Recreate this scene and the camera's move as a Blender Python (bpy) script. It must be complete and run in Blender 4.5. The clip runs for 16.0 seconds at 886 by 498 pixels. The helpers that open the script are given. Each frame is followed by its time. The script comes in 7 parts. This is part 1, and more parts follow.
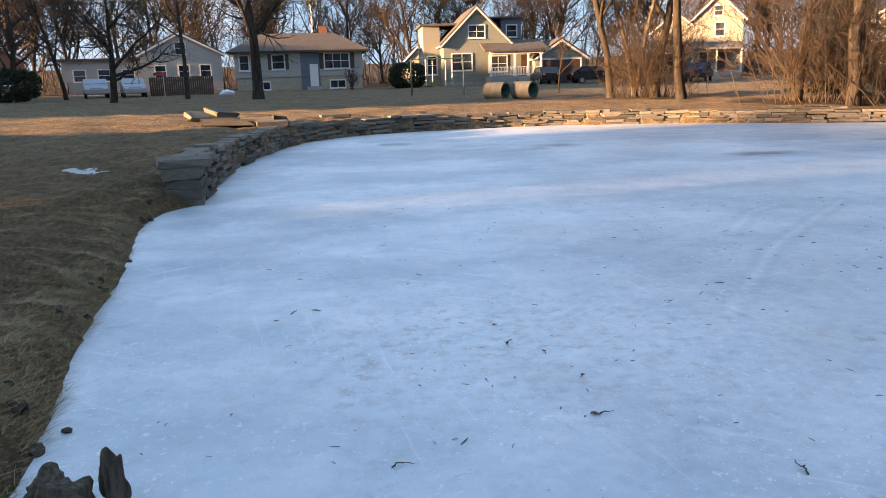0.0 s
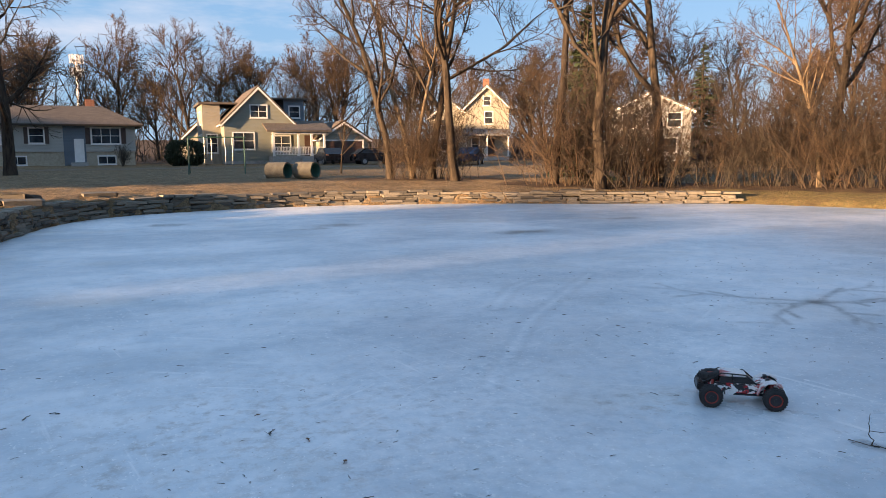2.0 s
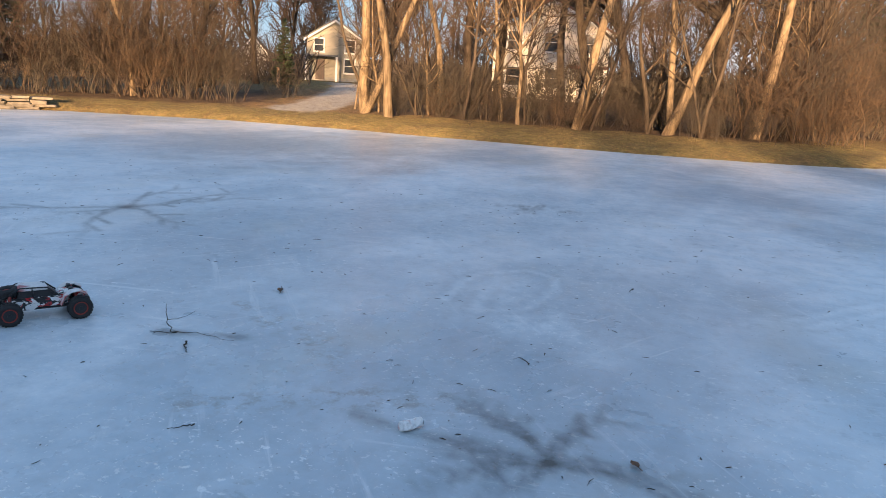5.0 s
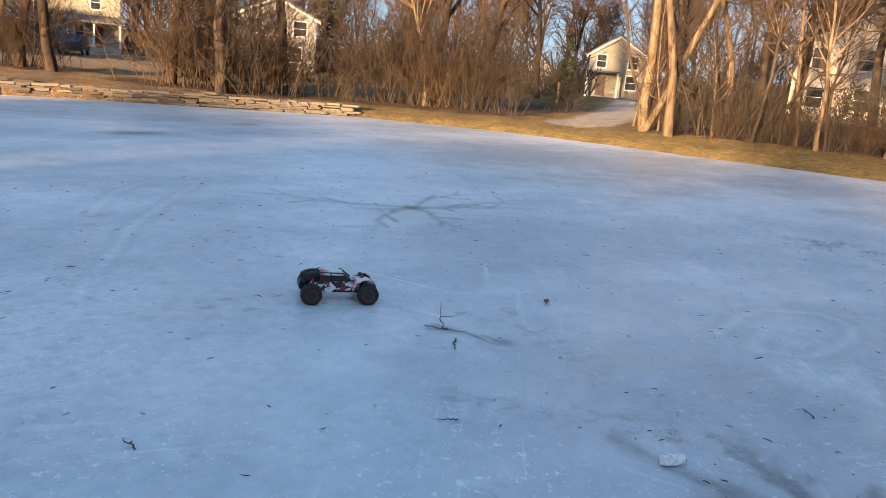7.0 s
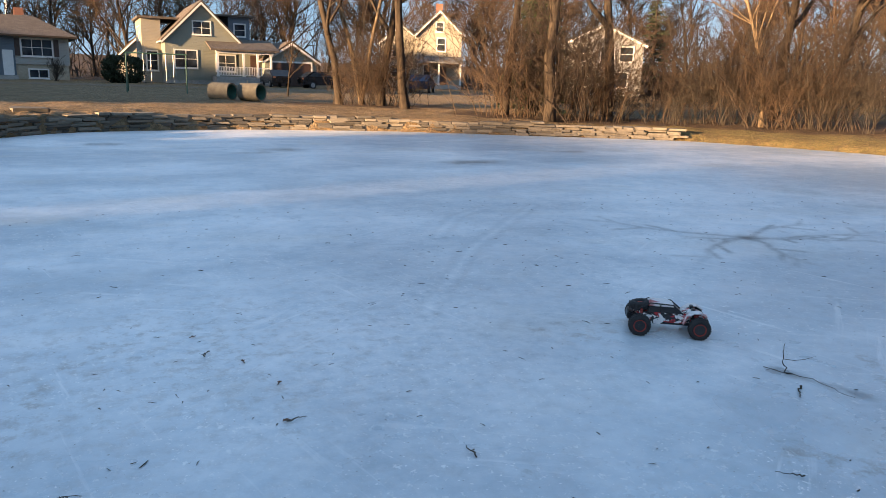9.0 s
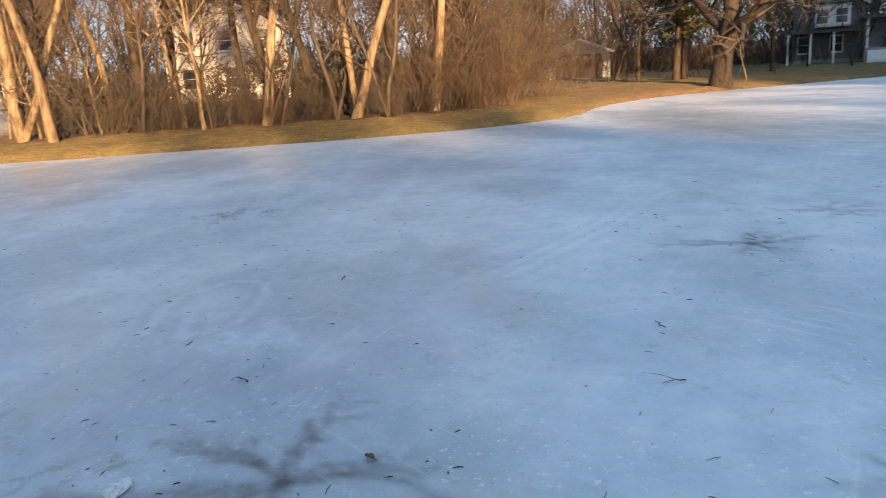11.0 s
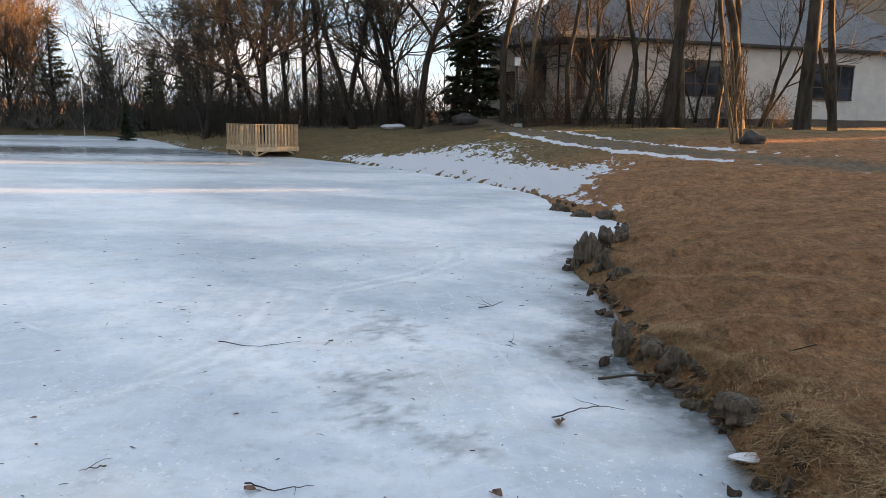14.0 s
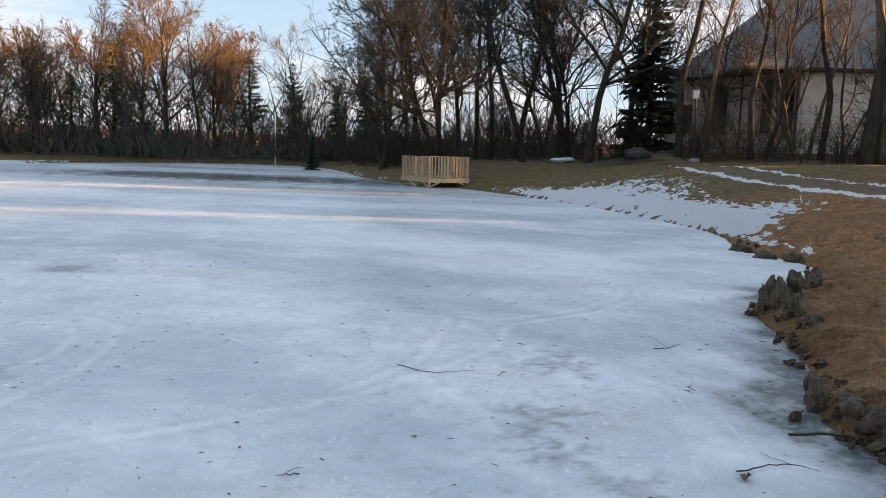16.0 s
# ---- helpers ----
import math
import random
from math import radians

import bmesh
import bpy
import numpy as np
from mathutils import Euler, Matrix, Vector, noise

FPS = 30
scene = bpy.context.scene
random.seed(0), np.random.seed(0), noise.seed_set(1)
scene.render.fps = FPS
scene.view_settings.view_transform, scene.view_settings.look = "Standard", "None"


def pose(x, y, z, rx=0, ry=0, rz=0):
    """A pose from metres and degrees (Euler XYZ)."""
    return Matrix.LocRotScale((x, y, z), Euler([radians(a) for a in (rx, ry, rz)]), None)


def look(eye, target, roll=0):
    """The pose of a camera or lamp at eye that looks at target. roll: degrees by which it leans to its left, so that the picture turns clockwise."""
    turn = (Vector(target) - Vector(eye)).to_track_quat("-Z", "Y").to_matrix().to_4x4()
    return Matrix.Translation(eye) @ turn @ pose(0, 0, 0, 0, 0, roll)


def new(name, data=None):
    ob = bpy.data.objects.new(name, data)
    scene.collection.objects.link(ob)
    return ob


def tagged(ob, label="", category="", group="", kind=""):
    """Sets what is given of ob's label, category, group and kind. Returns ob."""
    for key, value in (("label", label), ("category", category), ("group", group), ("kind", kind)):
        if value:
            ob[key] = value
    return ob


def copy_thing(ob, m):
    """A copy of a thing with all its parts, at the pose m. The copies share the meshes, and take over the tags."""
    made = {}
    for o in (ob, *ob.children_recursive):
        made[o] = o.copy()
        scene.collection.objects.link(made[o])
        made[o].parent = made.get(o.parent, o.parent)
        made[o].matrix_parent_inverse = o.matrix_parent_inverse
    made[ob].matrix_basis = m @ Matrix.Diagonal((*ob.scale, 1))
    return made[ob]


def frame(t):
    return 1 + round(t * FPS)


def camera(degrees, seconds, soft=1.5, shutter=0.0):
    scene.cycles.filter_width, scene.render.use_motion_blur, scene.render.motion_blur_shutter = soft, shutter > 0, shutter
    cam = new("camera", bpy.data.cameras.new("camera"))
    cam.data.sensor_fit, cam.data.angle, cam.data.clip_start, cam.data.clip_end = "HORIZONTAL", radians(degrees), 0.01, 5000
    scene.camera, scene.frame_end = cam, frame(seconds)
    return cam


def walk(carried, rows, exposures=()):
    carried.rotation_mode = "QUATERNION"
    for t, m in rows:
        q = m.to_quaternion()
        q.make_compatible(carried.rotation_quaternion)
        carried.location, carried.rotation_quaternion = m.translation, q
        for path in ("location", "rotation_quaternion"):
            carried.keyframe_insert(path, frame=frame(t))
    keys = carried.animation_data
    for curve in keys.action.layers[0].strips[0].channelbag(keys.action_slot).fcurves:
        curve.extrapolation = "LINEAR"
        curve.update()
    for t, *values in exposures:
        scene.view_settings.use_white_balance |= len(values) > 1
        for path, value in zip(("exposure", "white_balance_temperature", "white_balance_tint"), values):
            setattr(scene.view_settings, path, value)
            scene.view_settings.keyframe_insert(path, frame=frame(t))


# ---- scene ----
cam = camera(62.04, 16.0, soft=0.5, shutter=0.05)
# seconds, eye x, y, z, yaw, pitch, lean to the right
PATH = [
    (0, -0.033, 0.059, 1.690, -2.17, -12.94, 1.71),
    (0.5, -0.048, 0.048, 1.713, -0.80, -9.43, 2.30),
    (1, 0.017, 0.040, 1.724, -4.27, -7.71, 2.44),
    (1.5, 0.078, 0.035, 1.729, -10.95, -7.31, 1.61),
    (2, 0.145, 0.024, 1.726, -18.79, -7.20, 0.47),
    (2.5, 0.171, 0.040, 1.716, -23.20, -7.71, -0.41),
    (3, 0.161, 0.044, 1.698, -23.79, -9.06, -1.05),
    (3.5, 0.177, 0.024, 1.683, -27.28, -11.02, -0.58),
    (4, 0.277, -0.021, 1.674, -41.99, -12.77, -1.50),
    (4.2, 0.325, -0.039, 1.668, -49.62, -12.90, -2.24),
    (4.6, 0.340, -0.054, 1.670, -61.85, -12.89, -2.99),
    (5, 0.335, -0.076, 1.681, -68.56, -12.71, -3.69),
    (5.4, 0.320, -0.097, 1.694, -70.44, -12.50, -4.30),
    (5.8, 0.310, -0.109, 1.702, -68.22, -12.39, -4.76),
    (6.3, 0.318, -0.101, 1.695, -60.78, -12.64, -5.03),
    (6.5, 0.356, -0.068, 1.669, -56.93, -13.07, -5.08),
    (7, 0.311, -0.009, 1.671, -47.90, -13.08, -5.00),
    (7.5, 0.275, 0.015, 1.690, -39.77, -12.73, -4.18),
    (8, 0.218, 0.044, 1.691, -30.00, -12.63, -2.65),
    (8.2, 0.187, 0.039, 1.701, -27.16, -12.67, -2.30),
    (8.6, 0.183, 0.027, 1.704, -23.18, -12.66, -1.98),
    (9, 0.204, 0.002, 1.704, -22.91, -12.60, -1.67),
    (9.4, 0.241, -0.029, 1.701, -26.76, -12.55, -1.34),
    (9.8, 0.283, -0.059, 1.696, -35.14, -12.56, -0.92),
    (10.3, 0.332, -0.084, 1.692, -52.63, -12.75, -0.20),
    (10.7, 0.459, -0.128, 1.681, -72.99, -13.35, 1.43),
    (11, 0.554, -0.187, 1.665, -90.39, -13.18, 3.49),
    (11.2, 0.566, -0.227, 1.683, -101.98, -12.06, 5.32),
    (11.4, 0.616, -0.306, 1.733, -114.16, -10.65, 6.93),
    (11.6, 0.559, -0.441, 1.774, -127.37, -9.68, 7.82),
    (11.8, 0.499, -0.600, 1.757, -142.03, -10.35, 6.95),
    (12, 0.404, -0.762, 1.699, -154.54, -11.51, 4.26),
    (12.5, 0.312, -0.860, 1.672, -168.52, -10.42, -1.20),
    (13, 0.338, -0.857, 1.676, -170.16, -8.87, -1.68),
    (13.5, 0.325, -0.849, 1.671, -171.92, -9.23, -1.28),
    (14, 0.312, -0.854, 1.676, -174.43, -9.61, -0.97),
    (14.5, 0.344, -0.828, 1.687, -171.72, -9.16, -1.15),
    (15, 0.403, -0.811, 1.689, -165.73, -8.02, -1.14),
    (15.5, 0.426, -0.781, 1.689, -162.07, -7.24, -1.67),
    (16, 0.403, -0.771, 1.698, -161.61, -7.40, -1.52),
]


def heading(x, y, z, yaw, pitch, lean):
    a, b = radians(yaw), radians(pitch)
    return look((x, y, z), (x - math.sin(a) * math.cos(b), y + math.cos(a) * math.cos(b), z + math.sin(b)), -lean)


EXPOSURES = [(0, 1.28, 8400, 24), (1, 1.09, 8200, 23), (2.5, 0.88, 7750, 20), (8, 0.96, 7850, 19), (10.5, 1.0, 7850, 18), (11.5, 1.02, 9000, 21), (12, 1.06, 9400, 24), (12.5, 1.58, 12200, 30), (14.5, 1.69, 12600, 31), (16, 1.42, 11500, 28)]
walk(cam, [(t, heading(x, y, z, yaw, pitch, lean)) for t, x, y, z, yaw, pitch, lean in PATH], EXPOSURES)

# ---- light: a low winter sun in the west-southwest under a clear sky ----
SUN_AZIMUTH, SUN_ELEVATION = 254.0, 7.0
world = bpy.data.worlds.new("sky")
scene.world = world
world.use_nodes = True
wn = world.node_tree.nodes
sky = wn.new("ShaderNodeTexSky")
sky.sky_type = "NISHITA"
sky.sun_disc = False
sky.sun_elevation = radians(SUN_ELEVATION + 8)
sky.sun_rotation = radians(SUN_AZIMUTH)
sky.air_density, sky.dust_density, sky.ozone_density = 1.0, 0.8, 2.8
# the clear blue of the upper air evens the dome out
deep = wn.new("ShaderNodeMix")
deep.data_type, deep.blend_type = "RGBA", "ADD"
deep.inputs[0].default_value = 1.0
deep.inputs[7].default_value = (2.3, 6.0, 11.2, 1.0)
world.node_tree.links.new(sky.outputs[0], deep.inputs[6])
# thin streaks of cirrus all over the dome
where = wn.new("ShaderNodeTexCoord")
spread = wn.new("ShaderNodeMapping")
spread.inputs["Scale"].default_value = (1.0, 1.0, 4.5)
wisps = wn.new("ShaderNodeTexNoise")
wisps.inputs["Scale"].default_value, wisps.inputs["Detail"].default_value, wisps.inputs["Roughness"].default_value = 2.1, 7.0, 0.6
thin = wn.new("ShaderNodeMapRange")
thin.inputs[1].default_value, thin.inputs[2].default_value, thin.inputs[4].default_value = 0.5, 0.72, 0.6
cirrus = wn.new("ShaderNodeMix")
cirrus.data_type = "RGBA"
cirrus.inputs[7].default_value = (16.0, 17.0, 19.0, 1.0)
for a, b in ((where.outputs["Generated"], spread.inputs[0]), (spread.outputs[0], wisps.inputs[0]), (wisps.outputs[0], thin.inputs[0]), (thin.outputs[0], cirrus.inputs[0]), (deep.outputs[2], cirrus.inputs[6]), (cirrus.outputs[2], wn["Background"].inputs[0])):
    world.node_tree.links.new(a, b)
wn["Background"].inputs[1].default_value = 0.034
az, el = radians(SUN_AZIMUTH), radians(SUN_ELEVATION)
to_sun = Vector((math.sin(az) * math.cos(el), math.cos(az) * math.cos(el), math.sin(el)))
sun = new("sun", bpy.data.lights.new("sun", "SUN"))
sun.data.energy, sun.data.angle, sun.data.color = 11.0, radians(1.7), (1.0, 0.71, 0.43)
sun.matrix_world = look(to_sun * 60, (0, 0, 0))

# ---- materials ----
def material(name, build):
    m = bpy.data.materials.new(name)
    m.use_nodes = True
    t = m.node_tree
    build(Nodes(t))
    return m


class Nodes:
    """Short hand for wiring one node tree."""

    def __init__(self, tree):
        self.tree, self.bsdf = tree, tree.nodes["Principled BSDF"]

    def node(self, kind, links=(), **values):
        n = self.tree.nodes.new("ShaderNode" + kind)
        for key, value in values.items():
            setattr(n, key, value)
        for key, value in dict(links).items():
            self.put(n.inputs[key], value)
        return n

    def put(self, socket, value):
        if hasattr(value, "is_linked"):
            self.tree.links.new(value, socket)
        elif isinstance(value, tuple) and len(value) == 3 and socket.type == "RGBA":
            socket.default_value = (*value, 1)
        else:
            socket.default_value = value

    def coords(self):
        return self.node("NewGeometry").outputs["Position"]

    def local(self):
        return self.node("TexCoord").outputs["Object"]

    def noise(self, scale, detail=4.0, vector=None, rough=0.55, stretch=None, distort=0.0):
        v = vector or self.coords()
        if stretch:
            v = self.node("Mapping", {"Vector": v, "Scale": stretch}).outputs[0]
        return self.node("TexNoise", {"Vector": v, "Scale": scale, "Detail": detail, "Roughness": rough, "Distortion": distort}).outputs[0]

    def ramp(self, value, *stops):
        r = self.node("ValToRGB", {"Fac": value})
        e = r.color_ramp.elements
        while len(e) < len(stops):
            e.new(0.5)
        for el_, (p, c) in zip(e, stops):
            el_.position, el_.color = p, (c, c, c, 1) if isinstance(c, (int, float)) else (*c, 1)
        return r.outputs[0]

    def mix(self, fac, a, b, blend="MIX"):
        n = self.node("Mix", data_type="RGBA", blend_type=blend)
        self.put(n.inputs[0], fac)
        self.put(n.inputs[6], a)
        self.put(n.inputs[7], b)
        return n.outputs[2]

    def math(self, op, a, b=0.0, clamp=False):
        n = self.node("Math", operation=op, use_clamp=clamp)
        self.put(n.inputs[0], a)
        self.put(n.inputs[1], b)
        return n.outputs[0]

    def attribute(self, name):
        return self.node("Attribute", attribute_name=name).outputs["Fac"]

    def random(self):
        return self.node("ObjectInfo").outputs["Random"]

    def island(self):
        return self.node("NewGeometry").outputs["Random Per Island"]

    def bump(self, height, distance=0.01, strength=0.6):
        b = self.node("Bump", {"Height": height, "Distance": distance, "Strength": strength})
        self.tree.links.new(b.outputs[0], self.bsdf.inputs["Normal"])

    def finish(self, color, rough=0.8, metal=0.0, spec=None):
        self.put(self.bsdf.inputs["Base Color"], color)
        self.put(self.bsdf.inputs["Roughness"], rough)
        self.put(self.bsdf.inputs["Metallic"], metal)
        if spec is not None:
            self.put(self.bsdf.inputs["Specular IOR Level"], spec)


def mottled(name, a, b, scale=6.0, rough=0.8, bump=0.004, fine=60.0, metal=0.0, c=None, by="object"):
    """A surface whose colour wanders between a and b, with a fine grain on it."""
    def build(n):
        v = n.local() if by == "object" else n.coords()
        base = n.mix(n.ramp(n.noise(scale, 5, v), (0.3, 0.0), (0.7, 1.0)), a, b)
        grain = n.noise(fine, 3, v)
        base = n.mix(n.math("MULTIPLY", n.ramp(grain, (0.35, 1.0), (0.6, 0.0)), 0.35), base, tuple(x * 0.55 for x in a))
        if c:
            base = n.mix(n.ramp(n.noise(scale * 0.27, 2, v), (0.5, 0.0), (0.62, 1.0)), base, c)
        n.bump(grain, bump)
        n.finish(base, rough, metal)
    return material(name, build)


def varied(name, a, b, scale=9.0, rough=0.85, bump=0.006, fine=50.0):
    """As mottled, each piece with a tone of its own."""
    def build(n):
        v = n.local()
        base = n.mix(n.random(), a, b)
        base = n.mix(n.math("MULTIPLY", n.ramp(n.noise(scale, 5, v), (0.35, 0.0), (0.7, 1.0)), 0.45), base, tuple(x * 0.5 for x in a))
        n.bump(n.noise(fine, 4, v), bump)
        n.finish(base, rough)
    return material(name, build)


def barked(name, a, b, scale=1.0):
    def build(n):
        v = n.local()
        ridge = n.noise(9 * scale, 5, v, 0.65, (1, 1, 0.18))
        base = n.mix(n.ramp(ridge, (0.35, 0.0), (0.65, 1.0)), a, b)
        base = n.mix(n.math("MULTIPLY", n.ramp(n.noise(1.1, 3, v), (0.45, 0.0), (0.7, 1.0)), 0.5), base, tuple(x * 1.35 for x in b))
        base = n.mix(n.math("MULTIPLY", n.random(), 0.3), base, tuple(x * 0.6 for x in a))
        n.bump(ridge, 0.04, 0.9)
        n.finish(base, 0.92, spec=0.2)
    return material(name, build)


def sided(name, a, board=0.13, rough=0.6):
    """Painted lap siding, with the shadow gap of each board as relief."""
    def build(n):
        v = n.local()
        z = n.node("SeparateXYZ", {"Vector": v}).outputs[2]
        saw = n.math("FRACT", n.math("DIVIDE", z, board))
        dirt = n.ramp(n.noise(0.8, 5, v), (0.35, 0.0), (0.75, 1.0))
        base = n.mix(n.math("MULTIPLY", dirt, 0.3), a, tuple(x * 0.72 for x in a))
        base = n.mix(n.math("MULTIPLY", n.noise(25, 2, v), 0.2), base, tuple(x * 0.8 for x in a))
        n.bump(saw, 0.02, 1.0)
        n.finish(base, rough)
    return material(name, build)


def shingled(name, a, b):
    def build(n):
        v = n.local()
        brick = n.node("TexBrick", {"Vector": v, "Color1": a, "Color2": b, "Mortar": tuple(x * 0.4 for x in a), "Scale": 1.0, "Mortar Size": 0.012, "Brick Width": 0.33, "Row Height": 0.14})
        base = n.mix(n.math("MULTIPLY", n.noise(1.3, 5, v), 0.5), brick.outputs[0], tuple(x * 0.6 for x in a))
        n.bump(brick.outputs[1], 0.01)
        n.finish(base, 0.9)
    return material(name, build)


def glazed(name, tint=(0.02, 0.025, 0.03), rough=0.06):
    def build(n):
        n.finish(n.mix(n.ramp(n.noise(0.9, 2), (0.4, 0.0), (0.6, 1.0)), tint, tuple(x * 2.5 for x in tint)), rough, spec=0.6)
    return material(name, build)


BARK = barked("bark_grey_brown", (0.023, 0.017, 0.013), (0.085, 0.066, 0.049))
BARK_PALE = barked("bark_pale", (0.060, 0.044, 0.028), (0.238, 0.179, 0.119))
BARK_DARK = barked("bark_dark", (0.022, 0.016, 0.014), (0.076, 0.059, 0.045))
TWIG = mottled("twig_bark", (0.033, 0.023, 0.017), (0.066, 0.047, 0.033), 3.0, 0.9)
TWIG_RED = mottled("twig_reddish", (0.048, 0.029, 0.018), (0.107, 0.067, 0.038), 3.0, 0.9)
TWIG_DARK = mottled("twig_dark", (0.031, 0.025, 0.019), (0.068, 0.055, 0.04), 3.0, 0.9)
NEEDLE = mottled("conifer_needles", (0.022, 0.04, 0.018), (0.06, 0.085, 0.035), 2.0, 0.8)
NEEDLE_YELLOW = mottled("conifer_needles_olive", (0.07, 0.075, 0.025), (0.15, 0.13, 0.05), 2.0, 0.8)
WHITE = mottled("white_paint", (0.72, 0.71, 0.68), (0.8, 0.79, 0.76), 2.0, 0.55, 0.001)
GLASS = glazed("window_glass")
STONE = varied("flagstone", (0.072, 0.063, 0.051), (0.246, 0.212, 0.162), 7.0, 0.9, 0.012, 40)
ROCK = mottled("boulder_rock", (0.03, 0.028, 0.025), (0.09, 0.082, 0.072), 4.0, 0.9, 0.02, 25)
TIMBER = varied("weathered_timber", (0.46, 0.29, 0.165), (0.76, 0.52, 0.32), 5.0, 0.8, 0.004, 70)
BLACK = mottled("black_rubber", (0.012, 0.012, 0.013), (0.03, 0.03, 0.032), 20, 0.75, 0.002)
METAL_DARK = mottled("dark_metal", (0.03, 0.03, 0.032), (0.06, 0.06, 0.062), 8, 0.45, 0.001, metal=0.6)
METAL_GREY = mottled("galvanised_metal", (0.35, 0.36, 0.37), (0.5, 0.51, 0.52), 8, 0.45, 0.001, metal=0.8)
CONCRETE = mottled("concrete", (0.3, 0.29, 0.27), (0.44, 0.42, 0.39), 3, 0.9, 0.004, 30)


def _ice(n):
    p = n.coords()
    wet, frost_and_sun, dirt, bare = n.attribute("wet"), n.attribute("frost_and_sun"), n.attribute("dirt"), n.attribute("bare")
    patch = n.ramp(n.noise(0.9, 5, p, 0.55, (1.0, 1.3, 1.0)), (0.35, 0.0), (0.7, 1.0))
    cloud = n.ramp(n.noise(2.6, 6, p, 0.62), (0.36, 0.0), (0.68, 1.0))
    base = n.mix(cloud, (0.72, 0.8, 0.85), (0.95, 0.96, 0.97))
    tone = n.math("ADD", n.math("MULTIPLY", n.noise(0.2, 3, p, 0.5, (0.8, 1.6, 1.0)), 0.62), n.math("MULTIPLY", n.noise(0.75, 6, p, 0.62, (0.9, 1.2, 1.0)), 0.38))
    base = n.mix(n.ramp(tone, (0.42, 1.0), (0.57, 0.0)), base, n.mix(0.7, base, (0.42, 0.52, 0.58), "MULTIPLY"))
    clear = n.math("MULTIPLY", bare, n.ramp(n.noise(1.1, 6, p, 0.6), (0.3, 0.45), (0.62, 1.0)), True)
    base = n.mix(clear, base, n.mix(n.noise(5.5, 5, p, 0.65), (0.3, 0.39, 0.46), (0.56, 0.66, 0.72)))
    spots = n.ramp(n.noise(4.3, 6, p, 0.7), (0.57, 0.0), (0.68, 1.0))
    base = n.mix(n.math("MULTIPLY", n.math("MULTIPLY", spots, n.ramp(n.noise(0.6, 3, p), (0.42, 0.0), (0.62, 1.0))), 0.6), base, (0.3, 0.36, 0.39))
    stain = n.ramp(n.noise(0.5, 4, p, 0.5, (1.0, 1.4, 2.0)), (0.56, 0.0), (0.7, 1.0))
    base = n.mix(n.math("MULTIPLY", stain, 0.35), base, (0.6, 0.57, 0.5))
    brown = n.math("MULTIPLY", n.ramp(n.noise(7.0, 6, p, 0.75), (0.48, 0.0), (0.62, 1.0)), n.math("ADD", n.math("MULTIPLY", dirt, 0.9), 0.12), True)
    base = n.mix(brown, base, (0.26, 0.22, 0.18))
    # frost, and a sunlit streak painted in the same white
    base = n.mix(n.math("MULTIPLY", frost_and_sun, n.ramp(n.noise(9, 5, p, 0.7), (0.35, 0.2), (0.62, 1.0)), True), base, (0.93, 0.94, 0.95))
    where = n.ramp(n.noise(0.8, 4, p, 0.6), (0.4, 0.12), (0.62, 1.0))
    flecks = n.ramp(n.noise(20, 4, p, 0.72, (1.0, 0.75, 1.0)), (0.59, 0.0), (0.63, 1.0))
    base = n.mix(n.math("MULTIPLY", n.math("MULTIPLY", flecks, where), 0.75), base, (0.97, 0.98, 0.98))
    for turn, stretch in ((0.5, (0.3, 5.0, 1.0)), (-0.7, (0.25, 4.0, 1.0)), (1.3, (0.35, 6.0, 1.0))):
        v = n.node("Mapping", {"Vector": p, "Rotation": (0.0, 0.0, turn)}).outputs[0]
        scuff = n.math("MULTIPLY", n.ramp(n.noise(2.4, 5, v, 0.62, stretch, 0.4), (0.6, 0.0), (0.68, 1.0)), n.ramp(n.noise(0.5, 3, v, 0.5), (0.48, 0.0), (0.62, 1.0)))
        base = n.mix(n.math("MULTIPLY", scuff, 0.5), base, (0.94, 0.95, 0.96))
    smudge = n.math("MULTIPLY", n.ramp(n.noise(6.5, 6, p, 0.72, (1.0, 0.6, 1.0)), (0.6, 0.0), (0.7, 1.0)), n.ramp(n.noise(0.9, 4, p, 0.6), (0.46, 0.0), (0.6, 1.0)))
    base = n.mix(n.math("MULTIPLY", smudge, 0.5), base, (0.26, 0.27, 0.26))
    # the sparkle of the ice, put in as white specks of colour
    glints = n.ramp(n.noise(46, 2, p, 0.5), (0.685, 0.0), (0.71, 1.0))
    base = n.mix(n.math("MULTIPLY", glints, n.math("ADD", where, frost_and_sun), True), base, (0.98, 0.98, 0.98))
    # melt, and the trees' reflection painted dark on the far ice
    base = n.mix(n.math("MULTIPLY", n.math("MULTIPLY", wet, 1.25), n.ramp(n.noise(7, 5, p, 0.65), (0.3, 0.55), (0.6, 1.0)), True), base, (0.09, 0.115, 0.12))
    specks = n.ramp(n.noise(38, 2, p, 0.4), (0.725, 0.0), (0.75, 1.0))
    base = n.mix(n.math("MULTIPLY", specks, 0.5), base, (0.12, 0.1, 0.08))
    rough = n.math("ADD", n.math("MULTIPLY", patch, -0.1), 0.42)
    rough = n.math("ADD", rough, n.math("MULTIPLY", frost_and_sun, 0.2))
    rough = n.math("SUBTRACT", rough, n.math("ADD", n.math("MULTIPLY", wet, 0.1), n.math("MULTIPLY", clear, 0.2)), True)
    n.bump(n.math("ADD", n.noise(22, 5, p, 0.6), n.math("ADD", n.math("MULTIPLY", n.noise(1.6, 3, p), 1.5), n.math("MULTIPLY", flecks, 0.8))), 0.006, 0.35)
    n.finish(base, rough, spec=0.7)


ICE = material("pond_ice", _ice)


